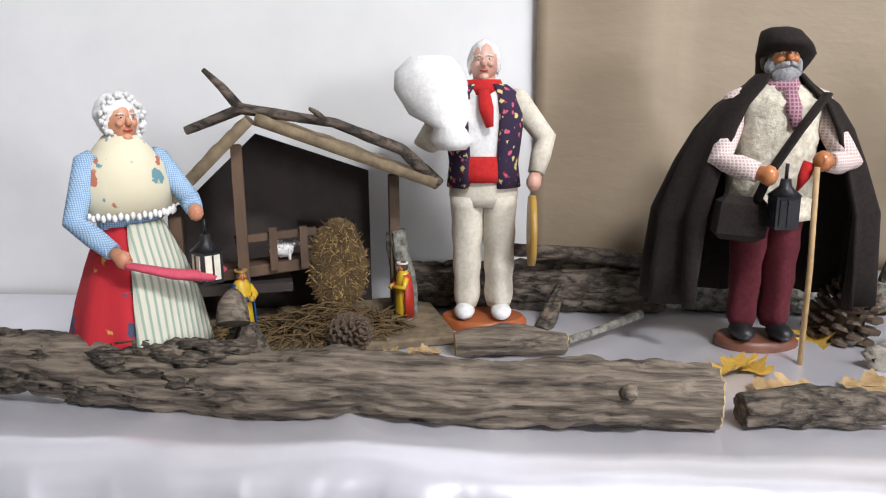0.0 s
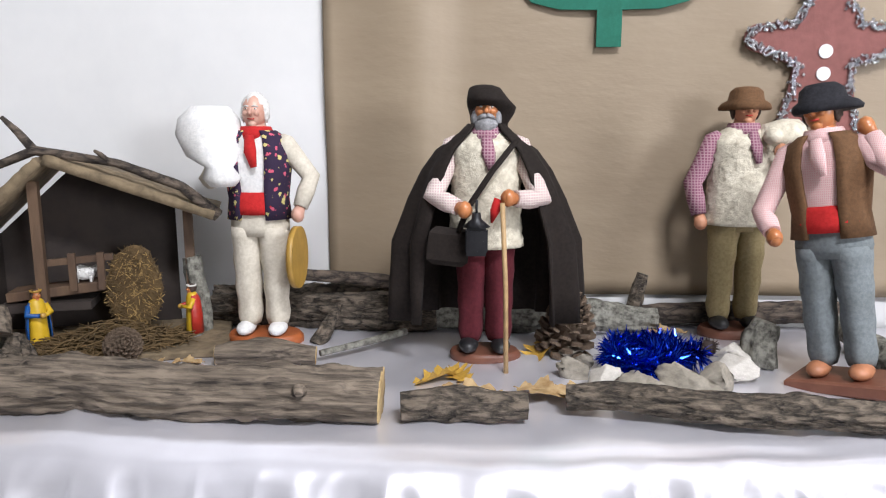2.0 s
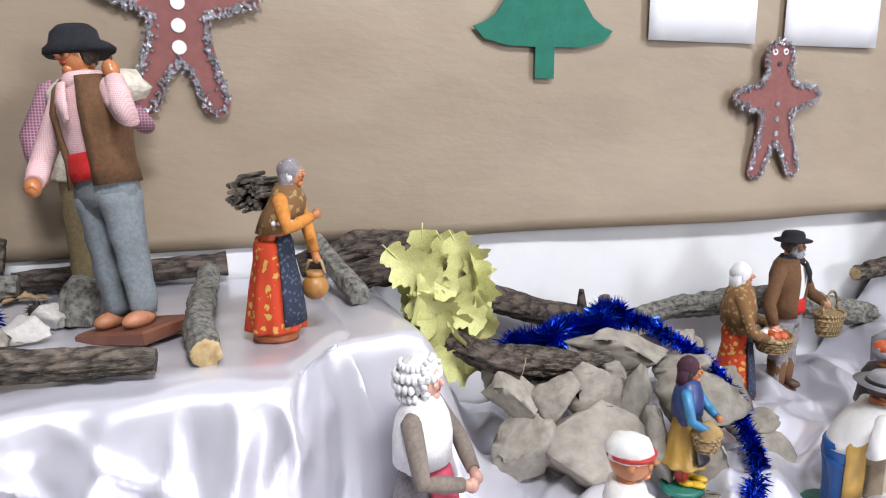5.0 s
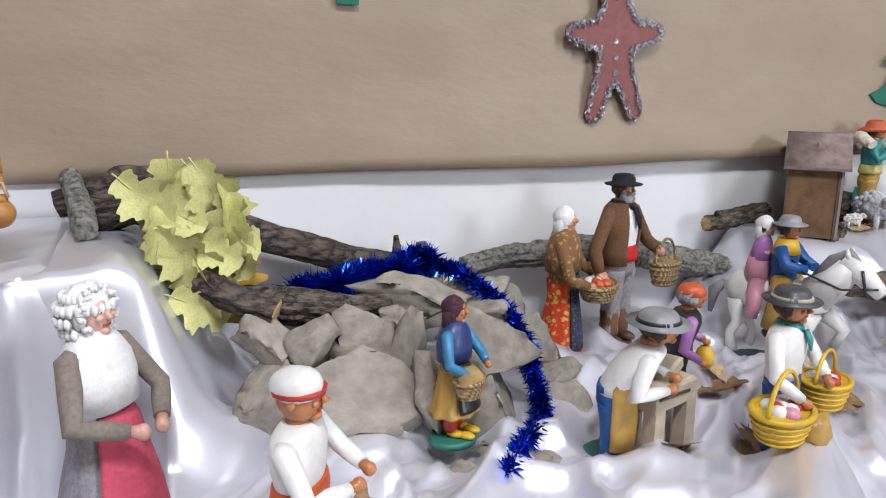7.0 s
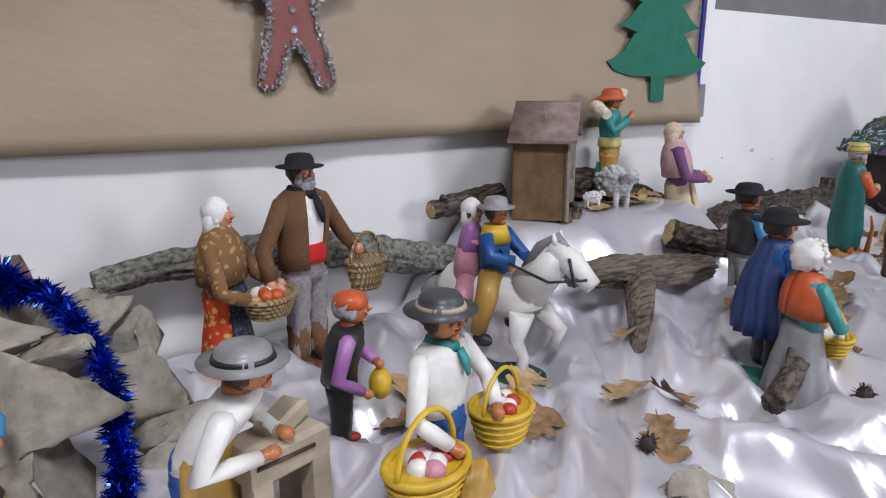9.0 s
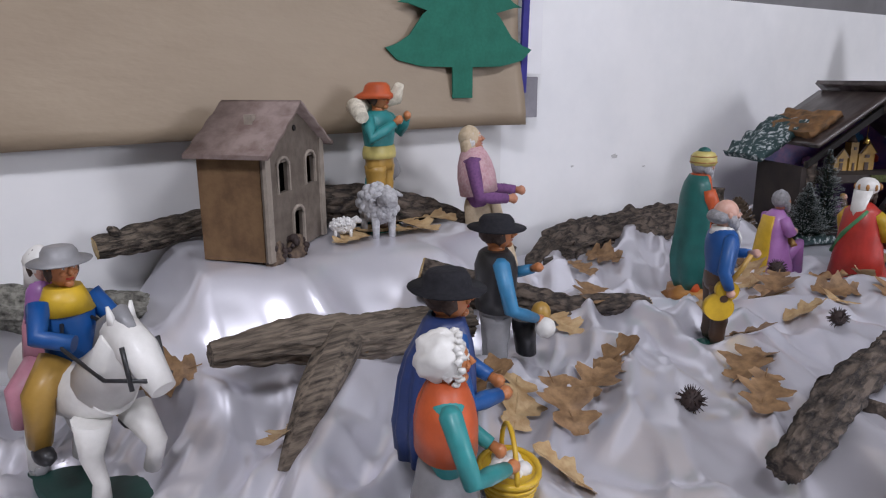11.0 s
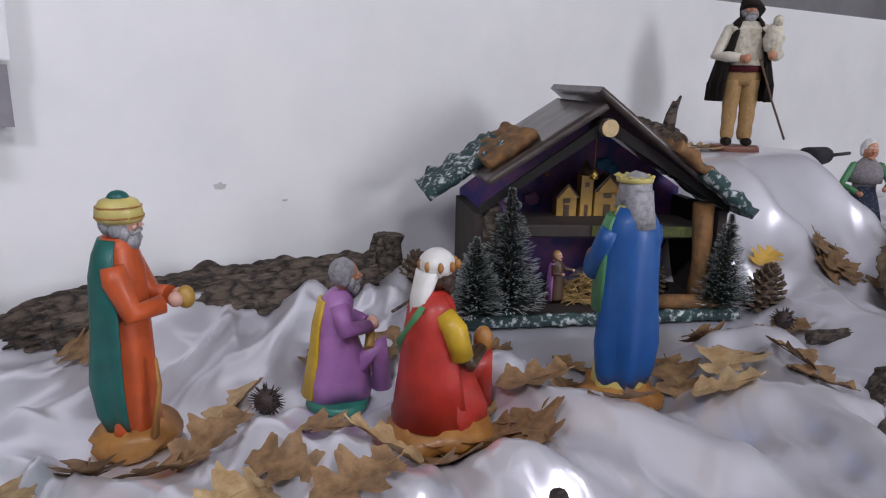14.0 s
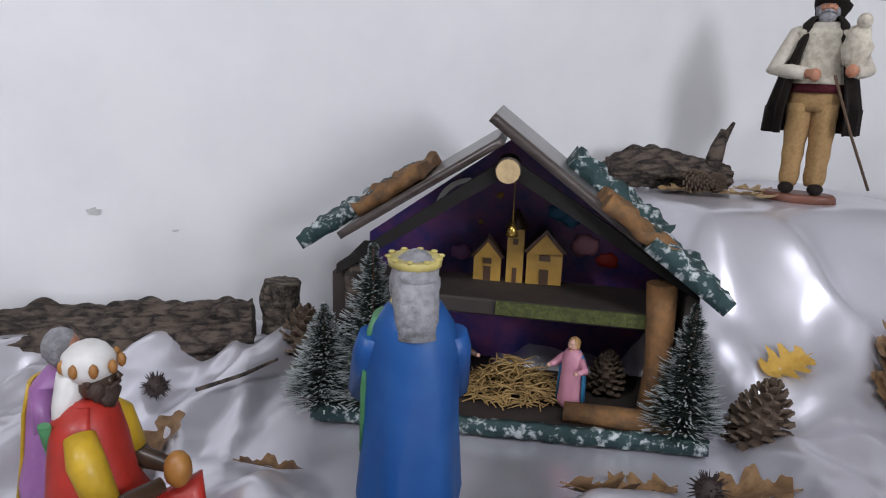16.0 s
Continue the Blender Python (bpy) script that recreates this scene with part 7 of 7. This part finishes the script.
# ---- the rustic hut on the high table ----
def straw_heap(name, x, y, z, rx, ry, high, count, m, label, seed, length=0.03, rz=0):
    rnd = random.Random(seed)
    s = Sculpt()
    for i in range(count):
        a, q = rnd.uniform(0, 6.283), math.sqrt(rnd.random())
        p = Vector((rx * q * math.cos(a), ry * q * math.sin(a), 0.002 + high * (1 - q) * rnd.random()))
        b, e = rnd.uniform(0, 6.283), rnd.uniform(-0.25, 0.35)
        d = Vector((math.cos(b), math.sin(b), e)) * length * rnd.uniform(0.4, 1)
        s.tube([p - d * 0.5, p + Vector((0, 0, 0.002)), p + d * 0.5], [0.0007, 0.0009, 0.0006], m, 4, caps=False)
    for v in s.bm.verts:
        v.co.z = max(v.co.z, 0.0005)
    ob = part(name, s, None, "", pose(x, y, z, 0, 0, rz))
    return tagged(ob, label, "straw", "", "stuff")


def hut():
    t = thing("nativity_hut", pose(0.40, 0.985, TOP + 0.002, 0, 0, 17.8), "rustic wooden nativity hut with bark-covered roof", "hut")

    def p(name, label, build, m=None):
        s = Sculpt()
        build(s)
        return part(name, s, t, label, m)
    p("base_board", "pale rough base board", lambda s: s.box((0.005, 0.02, 0.005), (0.295, 0.16, 0.010), ROOFBARK, bevel=0.002))
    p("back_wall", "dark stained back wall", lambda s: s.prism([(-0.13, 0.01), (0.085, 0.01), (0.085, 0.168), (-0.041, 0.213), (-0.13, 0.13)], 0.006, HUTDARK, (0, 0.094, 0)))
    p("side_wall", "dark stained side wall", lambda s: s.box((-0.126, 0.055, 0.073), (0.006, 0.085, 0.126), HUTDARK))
    for x, y, h in ((-0.059, 0.016, 0.196), (0.106, 0.045, 0.158), (-0.122, 0.014, 0.125)):
        p("post", "square brown post", lambda s: s.box((x, y, 0.010 + h / 2), (0.011, 0.011, h), HUTWOOD, bevel=0.0015))
    L, R, A = (-0.132, 0.137), (0.140, 0.157), (-0.041, 0.226)
    for name, a, b in (("roof_board", A, L), ("roof_board", A, R)):
        dx, dz = b[0] - a[0], b[1] - a[1]
        n = math.hypot(dx, dz)
        ang = math.atan2(dz, dx)
        s = Sculpt()
        rows = []
        for i in range(25):
            f = i / 24
            c = Vector((a[0] + dx * f, 0, a[1] + dz * f))
            nx, nz = -dz / n, dx / n
            if nz < 0:
                nx, nz = -nx, -nz
            w = 0.0025 * noise.noise(Vector((f * 8, a[0] * 9, 1)))
            th = 0.011 + 0.0025 * noise.noise(Vector((f * 11, b[0] * 9, 4)))
            y0, y1 = -0.012 + w, 0.112 + w
            rows.append([(c.x, y0, c.z), (c.x, y1, c.z), (c.x + nx * th, y1, c.z + nz * th), (c.x + nx * th, 0.05, c.z + nz * (th + 0.003)), (c.x + nx * th, y0, c.z + nz * th)])
        s.skin(rows, ROOFBARK)
        part("roof_board", s, t, "roof board covered in mossy bark")
    p("loft_shelf", "brown wooden loft shelf", lambda s: s.box((-0.042, 0.052, 0.070), (0.125, 0.040, 0.012), HUTWOOD, (0, -5, 0), 0.001))
    p("rail", "", lambda s: s.box((-0.025, 0.032, 0.108), (0.085, 0.005, 0.008), HUTWOOD, (0, -4, 0)))
    for x in (-0.028, 0.004):
        p("rail_post", "", lambda s: s.box((x, 0.028, 0.094), (0.008, 0.006, 0.046), HUTWOOD))
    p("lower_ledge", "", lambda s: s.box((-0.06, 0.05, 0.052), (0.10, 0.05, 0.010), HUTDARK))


hut()
# round bale leaning in the hut
s = Sculpt()
s.ball((0, 0, 0.052), (0.032, 0.011, 0.052), HAY, 22, 0.12, 3)
rnd = random.Random(5)
for i in range(900):
    a, q = rnd.uniform(0, 6.283), math.sqrt(rnd.random())
    c = Vector((0.032 * q * math.cos(a), -0.011 * math.sqrt(max(0, 1 - q * q)) - 0.001, 0.052 + 0.052 * q * math.sin(a)))
    d = Vector((rnd.gauss(0, 1), -0.25, rnd.gauss(0, 1))).normalized() * 0.006
    s.tube([c - d, c + d], [0.0007, 0.0004], HAY if i % 5 else STRAW, 3, caps=False)
tagged(part("hay_bale", s, None, "", pose(0.430, 1.022, TOP + 0.020, -6, 0, 18)), "round bale of brown hay standing in the hut", "hay bale")
straw_heap("straw_heap", 0.42, 0.985, TOP + 0.012, 0.09, 0.05, 0.03, 620, HAY, "loose brown hay strewn over the hut floor", 2, 0.045, 18)
straw_heap("straw_heap", 0.33, 0.955, TOP + 0.012, 0.06, 0.03, 0.015, 260, HAY, "loose brown hay at the hut entrance", 3, 0.03, 18)
log("roof_branch", [(0.292, 0.975, 0.969), (0.348, 0.978, 0.990), (0.439, 0.988, 0.976), (0.505, 1.010, 0.947), (0.540, 1.028, 0.910)], [0.0045, 0.0058, 0.005, 0.006, 0.008], DBARK, "crooked bare branch lying over the hut roof", 41, 0.15, None, n=12, category="branch",
    stubs=[((0.348, 0.978, 0.990), (0.313, 0.978, 1.028), 0.0045), ((0.43, 0.985, 0.978), (0.415, 0.985, 0.990), 0.003)])
log("bark_stump", [(0.500, 1.055, TOP), (0.497, 1.06, 0.800), (0.488, 1.062, 0.852)], [0.014, 0.012, 0.010], LICHEN, "grey lichen-covered stump beside the hut", 42, 0.3, None, steps=18)
log("bark_stump", [(0.375, 0.872, TOP), (0.376, 0.87, 0.775), (0.378, 0.87, 0.802)], [0.022, 0.020, 0.008], BARK, "rough knot of wood standing behind the log", 43, 0.4, None, steps=18)
sheep(0.368, 1.020, TOP + 0.0785, 0.025, 20, 9, "tiny white sheep on the loft shelf")


def small_king(x, y, h, rz, cloak, robe_m, hat, label):
    s = Sculpt()
    s.loft([(0, 0.19, 0.16), (0.03, 0.18, 0.15)], PGREY, 16)
    robe(s, robe_m, 0.16)
    panel(s, cloak, [(0.05, 0.20, 0.18), (0.4, 0.19, 0.17), (0.7, 0.165, 0.14), (0.80, 0.10, 0.09)], -20, 200, 20, 0.02)
    for k in (-1, 1):
        s.tube([(k * 0.12, 0, 0.72), (k * 0.18, -0.06, 0.58), (k * 0.04, -0.2, 0.58)], [0.055, 0.05, 0.035], cloak if k < 0 else robe_m, 10)
    s.ball((0, -0.22, 0.58), 0.05, PGOLD, 8)
    head(s, (0, -0.01, 0.89), 0.085, SKINO, HAIRD, None, "crown", hat)
    ob = new("tiny_king_figurine", s.mesh("tiny_king_figurine", h))
    ob.matrix_basis = pose(x, y, TOP + 0.012, 0, 0, rz)
    tagged(ob, label, "figurine", "tiny figures in the hut")


small_king(0.341, 0.965, 0.072, 55, PBLUE, PYEL, PGOLD, "tiny painted king in blue cloak with gold crown")
small_king(0.500, 1.030, 0.066, -60, PRED, PYEL, PWHITE, "tiny painted king kneeling in red and yellow")


# ---- the little card house ----
def house():
    t = thing("card_house", pose(2.612, 0.980, 0.664, 0, 0, 42), "little brown card house with arched windows", "house")
    W, D, H, A = 0.154, 0.080, 0.128, 0.168

    def front():
        s = Sculpt()
        xs = [0, 0.029, 0.056, 0.064, 0.090, 0.104, 0.130, W]
        zs = [0, 0.046, 0.074, 0.108, H]
        holes = {(1, 2), (5, 2), (3, 0)}
        for i in range(len(xs) - 1):
            for j in range(len(zs) - 1):
                if (i, j) in holes:
                    continue
                s.box(((xs[i] + xs[i + 1]) / 2, 0.0025, (zs[j] + zs[j + 1]) / 2), (xs[i + 1] - xs[i], 0.005, zs[j + 1] - zs[j]), HOUSEF)
        s.prism([(0, H), (W, H), (W / 2, A)], 0.005, HOUSEF)
        bmesh.ops.remove_doubles(s.bm, verts=s.bm.verts, dist=0.00005)
        part("front_wall", s, t, "grey-brown front wall")
    front()
    # the near-black panel behind the openings stands in for unlit depth
    for name, c, size, m in (("side_wall", (0.0025, D / 2 + 0.003, H / 2), (0.005, D - 0.006, H), HOUSEW), ("side_wall", (W - 0.0025, D / 2 + 0.003, H / 2), (0.005, D - 0.006, H), HOUSEW), ("inner_shade_panel", (W / 2, 0.03, H / 2), (W - 0.012, 0.004, H - 0.004), VOID)):
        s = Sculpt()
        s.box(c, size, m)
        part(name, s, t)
    s = Sculpt()
    s.prism([(0.001, 0), (W - 0.001, 0), (W - 0.001, H), (W / 2, A), (0.001, H)], 0.005, HOUSEW, (0, D - 0.002, 0))
    part("back_wall", s, t)
    for sgn in (-1, 1):
        s = Sculpt()
        x0, z0 = W / 2, A + 0.004
        x1, z1 = W / 2 + sgn * (W / 2 + 0.014), H - 0.012
        rows = []
        for i in range(13):
            f = i / 12
            x, z = x0 + (x1 - x0) * f, z0 + (z1 - z0) * f + 0.0012 * math.sin(i * 1.7)
            rows.append([(x, -0.012, z), (x, D + 0.010, z), (x, D + 0.010, z + 0.005), (x, -0.012, z + 0.005)])
        s.skin(rows, HOUSER)
        part("roof_side", s, t, "worn brown painted roof")
    s = Sculpt()
    s.box((0.040, 0.035, 0.155), (0.010, 0.010, 0.014), HOUSET)
    part("chimney", s, t)
    for x, z, w, h in ((0.0425, 0.091, 0.027, 0.034), (0.117, 0.091, 0.026, 0.034), (0.077, 0.023, 0.026, 0.046)):
        s = Sculpt()
        for k in (-1, 1):
            s.box((x + k * (w / 2 + 0.0015), -0.001, z), (0.003, 0.003, h), HOUSET)
        s.tube([(x + (w / 2 + 0.0015) * math.cos(a), -0.001, z + h / 2 - 0.004 + 0.010 * math.sin(a)) for a in [math.pi * k / 10 for k in range(11)]], 0.0022, HOUSET, 6)
        part("window_frame" if h < 0.040 else "door_frame", s, t, "pale moulded frame")
    for x in (0.003, W - 0.003):
        s = Sculpt()
        s.box((x, -0.001, H / 2), (0.012, 0.004, H), HOUSET)
        part("corner_trim", s, t)
    # near-black disc on the gable, painting the dark of a hole
    s = Sculpt()
    s.tube([(W / 2, -0.0005, 0.145), (W / 2, -0.002, 0.145)], 0.0035, VOID, 10)
    part("gable_hole_disc", s, t)


house()


# ---- the lit stable with painted night sky ----
def stable():
    t = thing("nativity_stable", pose(3.765, 0.835, LOW + 0.004, 0, 0, -23.7), "wooden nativity stable with frosted bark roof and painted night sky", "stable")

    def p(name, label, build):
        s = Sculpt()
        build(s)
        return part(name, s, t, label)
    p("base_board", "base board with frosted edge", lambda s: s.box((0, 0.075, 0.006), (0.37, 0.16, 0.012), HUTDARK, bevel=0.002))
    s = Sculpt()
    rows = [[(-0.185 + 0.37 * i / 40, -0.008 + 0.004 * noise.noise(Vector((i * 0.5, 0, 1))) + a, 0.006 + b + 0.003 * noise.noise(Vector((i * 0.7, 3, 1)))) for a, b in ((-0.003, -0.006), (0.006, -0.006), (0.006, 0.008), (-0.001, 0.008))] for i in range(41)]
    s.skin(rows, FROSTBARK)
    part("bark_edging", s, t, "frosted bark edging")
    p("back_panel", "painted night sky panel", lambda s: s.prism([(-0.165, 0.012), (0.165, 0.012), (0.165, 0.15), (-0.01, 0.262), (-0.165, 0.15)], 0.006, NIGHT, (0, 0.150, 0)))
    for x in (-0.165, 0.162):
        p("side_wall", "dark bark side wall", lambda s: s.box((x, 0.085, 0.075), (0.012, 0.13, 0.13), HUTDARK))
    p("front_post", "mossy bark post", lambda s: s.tube([(0.135, 0.02, 0.012), (0.138, 0.02, 0.07), (0.134, 0.022, 0.15)], [0.013, 0.012, 0.014], ORBARK, 10))
    p("front_post", "dark bark post", lambda s: s.tube([(-0.150, 0.025, 0.012), (-0.148, 0.025, 0.08), (-0.15, 0.025, 0.15)], [0.012, 0.011, 0.012], DBARK, 10))
    p("loft_beam", "dark mossy beam", lambda s: s.box((0.0, 0.070, 0.112), (0.29, 0.085, 0.016), HUTDARK, (0, 1.5, 0), 0.002))
    p("moss_strip", "green moss strip", lambda s: s.box((0.06, 0.0265, 0.112), (0.15, 0.004, 0.013), mat("dry_moss", (0.085, 0.10, 0.025), 0.95, (0.04, 0.045, 0.015), scale=160, bump=1.0), (0, 1.5, 0)))
    apex = (-0.01, 0.272)

    def slope(end, m, name, label, f0, f1, lift, y0, y1, th, seed, rough=0.0, steps=26):
        s = Sculpt()
        dx, dz = end[0] - apex[0], end[1] - apex[1]
        n = math.hypot(dx, dz)
        nx, nz = abs(dz) / n * (1 if dx > 0 else -1), abs(dx) / n
        rows = []
        ny = 9
        for i in range(steps + 1):
            f = f0 + (f1 - f0) * i / steps
            c = Vector((apex[0] + dx * f + nx * lift, 0, apex[1] + dz * f + nz * lift))
            def jig(k, q):
                return rough * noise.noise(Vector((f * 14, k * 1.9 + q, seed)))
            lo = [(c.x, y0 + (y1 - y0) * k / ny + jig(0, 9) * 0.7, c.z + jig(k, 5) * 0.3) for k in range(ny + 1)]
            hi = [(c.x + nx * (th + jig(k, 0)), y0 + (y1 - y0) * k / ny + jig(0, 9) * 0.7, c.z + nz * (th + jig(k, 0))) for k in range(ny + 1)]
            rows.append(lo + hi[::-1])
        s.skin(rows, m)
        part(name, s, t, label)
    Lf, Rt = (-0.215, 0.140), (0.190, 0.122)
    slope(Lf, LOGROOF, "roof_plank", "varnished brown roof plank", 0.02, 0.72, 0, 0.0, 0.19, 0.007, 1)
    slope(Rt, LOGROOF, "roof_plank", "varnished brown roof plank", -0.10, 0.62, 0.002, 0.0, 0.19, 0.008, 2)
    slope(Lf, FROSTBARK, "roof_bark", "teal bark piece with white frost", 0.48, 1.0, 0.006, 0.075, 0.19, 0.014, 3, 0.011, 40)
    slope(Lf, ORBARK, "roof_bark", "brown bark piece", 0.36, 0.66, 0.008, 0.03, 0.17, 0.012, 7, 0.010, 30)
    slope(Rt, ORBARK, "roof_bark", "orange cork bark piece", 0.38, 0.70, 0.008, -0.015, 0.05, 0.012, 4, 0.010, 30)
    slope(Rt, FROSTBARK, "roof_bark", "teal bark piece with white frost", 0.58, 0.93, 0.004, -0.018, 0.12, 0.015, 5, 0.012, 40)
    slope(Rt, FROSTBARK, "roof_bark", "white frosted bark strip", 0.26, 0.74, 0.008, 0.10, 0.17, 0.018, 6, 0.012, 40)
    p("gable_beam", "dark gable beam", lambda s: s.prism([(-0.165, 0.150), (-0.01, 0.258), (0.165, 0.150), (0.165, 0.138), (-0.01, 0.242), (-0.165, 0.140)], 0.008, VOID, (0, 0.012, 0)))
    p("log_end", "round pale sawn log end", lambda s: (s.tube([(-0.010, 0.004, 0.246), (-0.010, 0.045, 0.246)], 0.0115, DBARK, 18), s.tube([(-0.010, 0.002, 0.246), (-0.010, 0.006, 0.246)], 0.0105, mat("pale_sawn_disc", (0.62, 0.46, 0.24), 0.6, scale=120), 18)))
    # painted village before the sky
    def cottage(x, w, h, roof, spire=0.0):
        s = Sculpt()
        y = 0.100
        s.box((x, y, 0.120 + h / 2), (w, 0.018, h), PGOLD)
        if spire:
            s.loft([(0.120 + h, w * 0.75, 0.012, x, y), (0.120 + h + spire, 0.001, 0.001, x, y)], PBROWN, 4)
        else:
            s.prism([(x - w * 0.62, 0.120 + h - 0.002), (x + w * 0.62, 0.120 + h - 0.002), (x, 0.120 + h + roof)], 0.024, PBROWN, (0, y - 0.012, 0))
            s.prism([(x - w * 0.48, 0.120 + h - 0.002), (x + w * 0.48, 0.120 + h - 0.002), (x, 0.120 + h + roof * 0.8)], 0.002, PGOLD, (0, y - 0.014, 0))
        s.box((x, y - 0.0095, 0.128), (w * 0.26, 0.002, 0.016), PBROWN)
        s.box((x, y - 0.0095, 0.120 + h * 0.78), (w * 0.3, 0.002, 0.006), PBROWN)
        return part("painted_cottage", s, t, "little painted yellow cottage")
    cottage(-0.028, 0.028, 0.028, 0.018)
    cottage(0.000, 0.017, 0.056, 0, 0.020)
    cottage(0.030, 0.036, 0.036, 0.022)
    s = Sculpt()
    outer = [(-0.052 + 0.040 * math.cos(a), 0.178 + 0.040 * math.sin(a)) for a in [radians(92 + 76 * k / 12) for k in range(13)]]
    inner = [(-0.049 + 0.038 * math.cos(a), 0.1755 + 0.038 * math.sin(a)) for a in [radians(168 - 76 * k / 12) for k in range(13)]]
    s.prism(outer + inner, 0.002, PWHITE, (0, 0.146, 0))
    part("painted_moon", s, t, "white crescent moon")
    for x, z, m, r in ((0.045, 0.185, PSKY, 0.012), (0.058, 0.178, PSKY, 0.010), (0.075, 0.150, PPINK, 0.016), (0.10, 0.135, PRED, 0.012), (-0.06, 0.135, PPURP, 0.012), (-0.02, 0.20, PGOLD, 0.004), (-0.04, 0.17, PGOLD, 0.003)):
        s = Sculpt()
        s.ball((x, 0.148, z), (r, 0.002, r * 0.7), m, 12, 0.5, x * 50)
        part("painted_shape", s, t)
    p("bell", "tiny gold bell on a thread", lambda s: (s.tube([(-0.004, 0.06, 0.246), (-0.004, 0.06, 0.19)], 0.0006, PGOLD, 4), s.loft([(0.176, 0.006, 0.006, -0.004, 0.06), (0.184, 0.0045, 0.0045, -0.004, 0.06), (0.190, 0.001, 0.001, -0.004, 0.06)], mat("gold_foil", (0.75, 0.50, 0.12), 0.25, scale=50, metal=0.9, bump=0), 12)))
    p("log_edge", "bark log along the front", lambda s: s.tube([(0.055, 0.012, 0.020), (0.11, 0.008, 0.020), (0.165, 0.006, 0.019)], [0.010, 0.011, 0.010], ORBARK, 10))


stable()
ca, sa = math.cos(radians(-23.7)), math.sin(radians(-23.7))


def in_stable(x, y):
    return 3.765 + x * ca - y * sa, 0.835 + x * sa + y * ca


x, y = in_stable(0.005, 0.06)
straw_heap("straw_heap", x, y, LOW + 0.017, 0.055, 0.035, 0.045, 520, STRAW, "golden straw bedding inside the stable", 8, 0.035, -24)


def tiny_saint(x, y, cloak, dress, label, h, rz):
    s = Sculpt()
    robe(s, dress, 0.17)
    panel(s, cloak, [(0.07, 0.20, 0.19), (0.4, 0.19, 0.17), (0.7, 0.17, 0.14), (0.82, 0.09, 0.08)], -10, 190, 18, 0.02)
    for k in (-1, 1):
        s.tube([(k * 0.12, 0, 0.72), (k * 0.22, -0.06, 0.60), (k * 0.20, -0.22, 0.62)], [0.05, 0.05, 0.03], dress, 9)
        s.ball((k * 0.20, -0.24, 0.62), 0.03, SKINP, 8)
    head(s, (0, -0.01, 0.89), 0.085, SKINP, mat("blond_paint", (0.42, 0.25, 0.09), 0.5, scale=60))
    ob = new("tiny_saint_figurine", s.mesh("tiny_saint_figurine", h))
    a, b = in_stable(x, y)
    ob.matrix_basis = pose(a, b, LOW + 0.0165, 0, 0, rz)
    tagged(ob, label, "figurine", "tiny figures in the stable")


tiny_saint(0.062, 0.035, PSKY, PPINK, "tiny painted woman in pink and blue in the stable", 0.075, -60)
tiny_saint(-0.052, 0.045, PPURP, PBROWN, "tiny painted man in brown and purple in the stable", 0.072, 20)


def bottle_brush(x, y, z, h, r, snow, seed):
    t = thing("frosted_tree", pose(x, y, z), "small artificial fir tree with frosted tips", "fir tree", "frosted trees")
    s = Sculpt()
    s.tube([(0, 0, 0), (0, 0, h * 0.96)], [0.0022, 0.0012], HUTWOOD, 6)
    part("stem", s, t)
    s = Sculpt()
    s.loft([(0, 0.011, 0.011), (0.006, 0.010, 0.010)], PDKGREEN, 14)
    part("foot", s, t)
    rnd = random.Random(seed)
    for name, m, lo, hi in (("crown", PINE, 0.05, 0.90), ("frosting", FROST, 0.80, 1.03)):
        s = Sculpt()
        bm, mi = s.bm, s.mi(m)
        for i in range(2600 if m is PINE else int(1500 * snow)):
            f = rnd.random() ** 1.3
            rr = r * (1.0 - f) ** 0.85 * (0.80 + 0.28 * math.sin(f * 46)) + 0.003
            a = rnd.uniform(0, 6.283)
            d = Vector((math.cos(a), math.sin(a), rnd.uniform(0.05, 0.55)))
            p0, p1 = d * rr * lo + Vector((0, 0, h * (0.06 + 0.92 * f))), d * rr * hi + Vector((0, 0, h * (0.06 + 0.92 * f)))
            w = Vector((-math.sin(a), math.cos(a), 0)) * (0.0006 if m is PINE else 0.0008)
            vs = [bm.verts.new(q) for q in (p0 - w, p0 + w, p1 + w * 0.6, p1 - w * 0.6)]
            bm.faces.new(vs).material_index = mi
        ob = new(name, s.mesh(name, fix=False))
        ob.parent = t


a, b = in_stable(-0.128, 0.004)
bottle_brush(a, b, LOW + 0.016, 0.165, 0.044, 1.6, 1)
a, b = in_stable(-0.172, -0.006)
bottle_brush(a, b, LOW + 0.016, 0.105, 0.036, 1.6, 2)
a, b = in_stable(0.160, -0.004)
bottle_brush(a, b, LOW + 0.014, 0.132, 0.035, 1.1, 3)
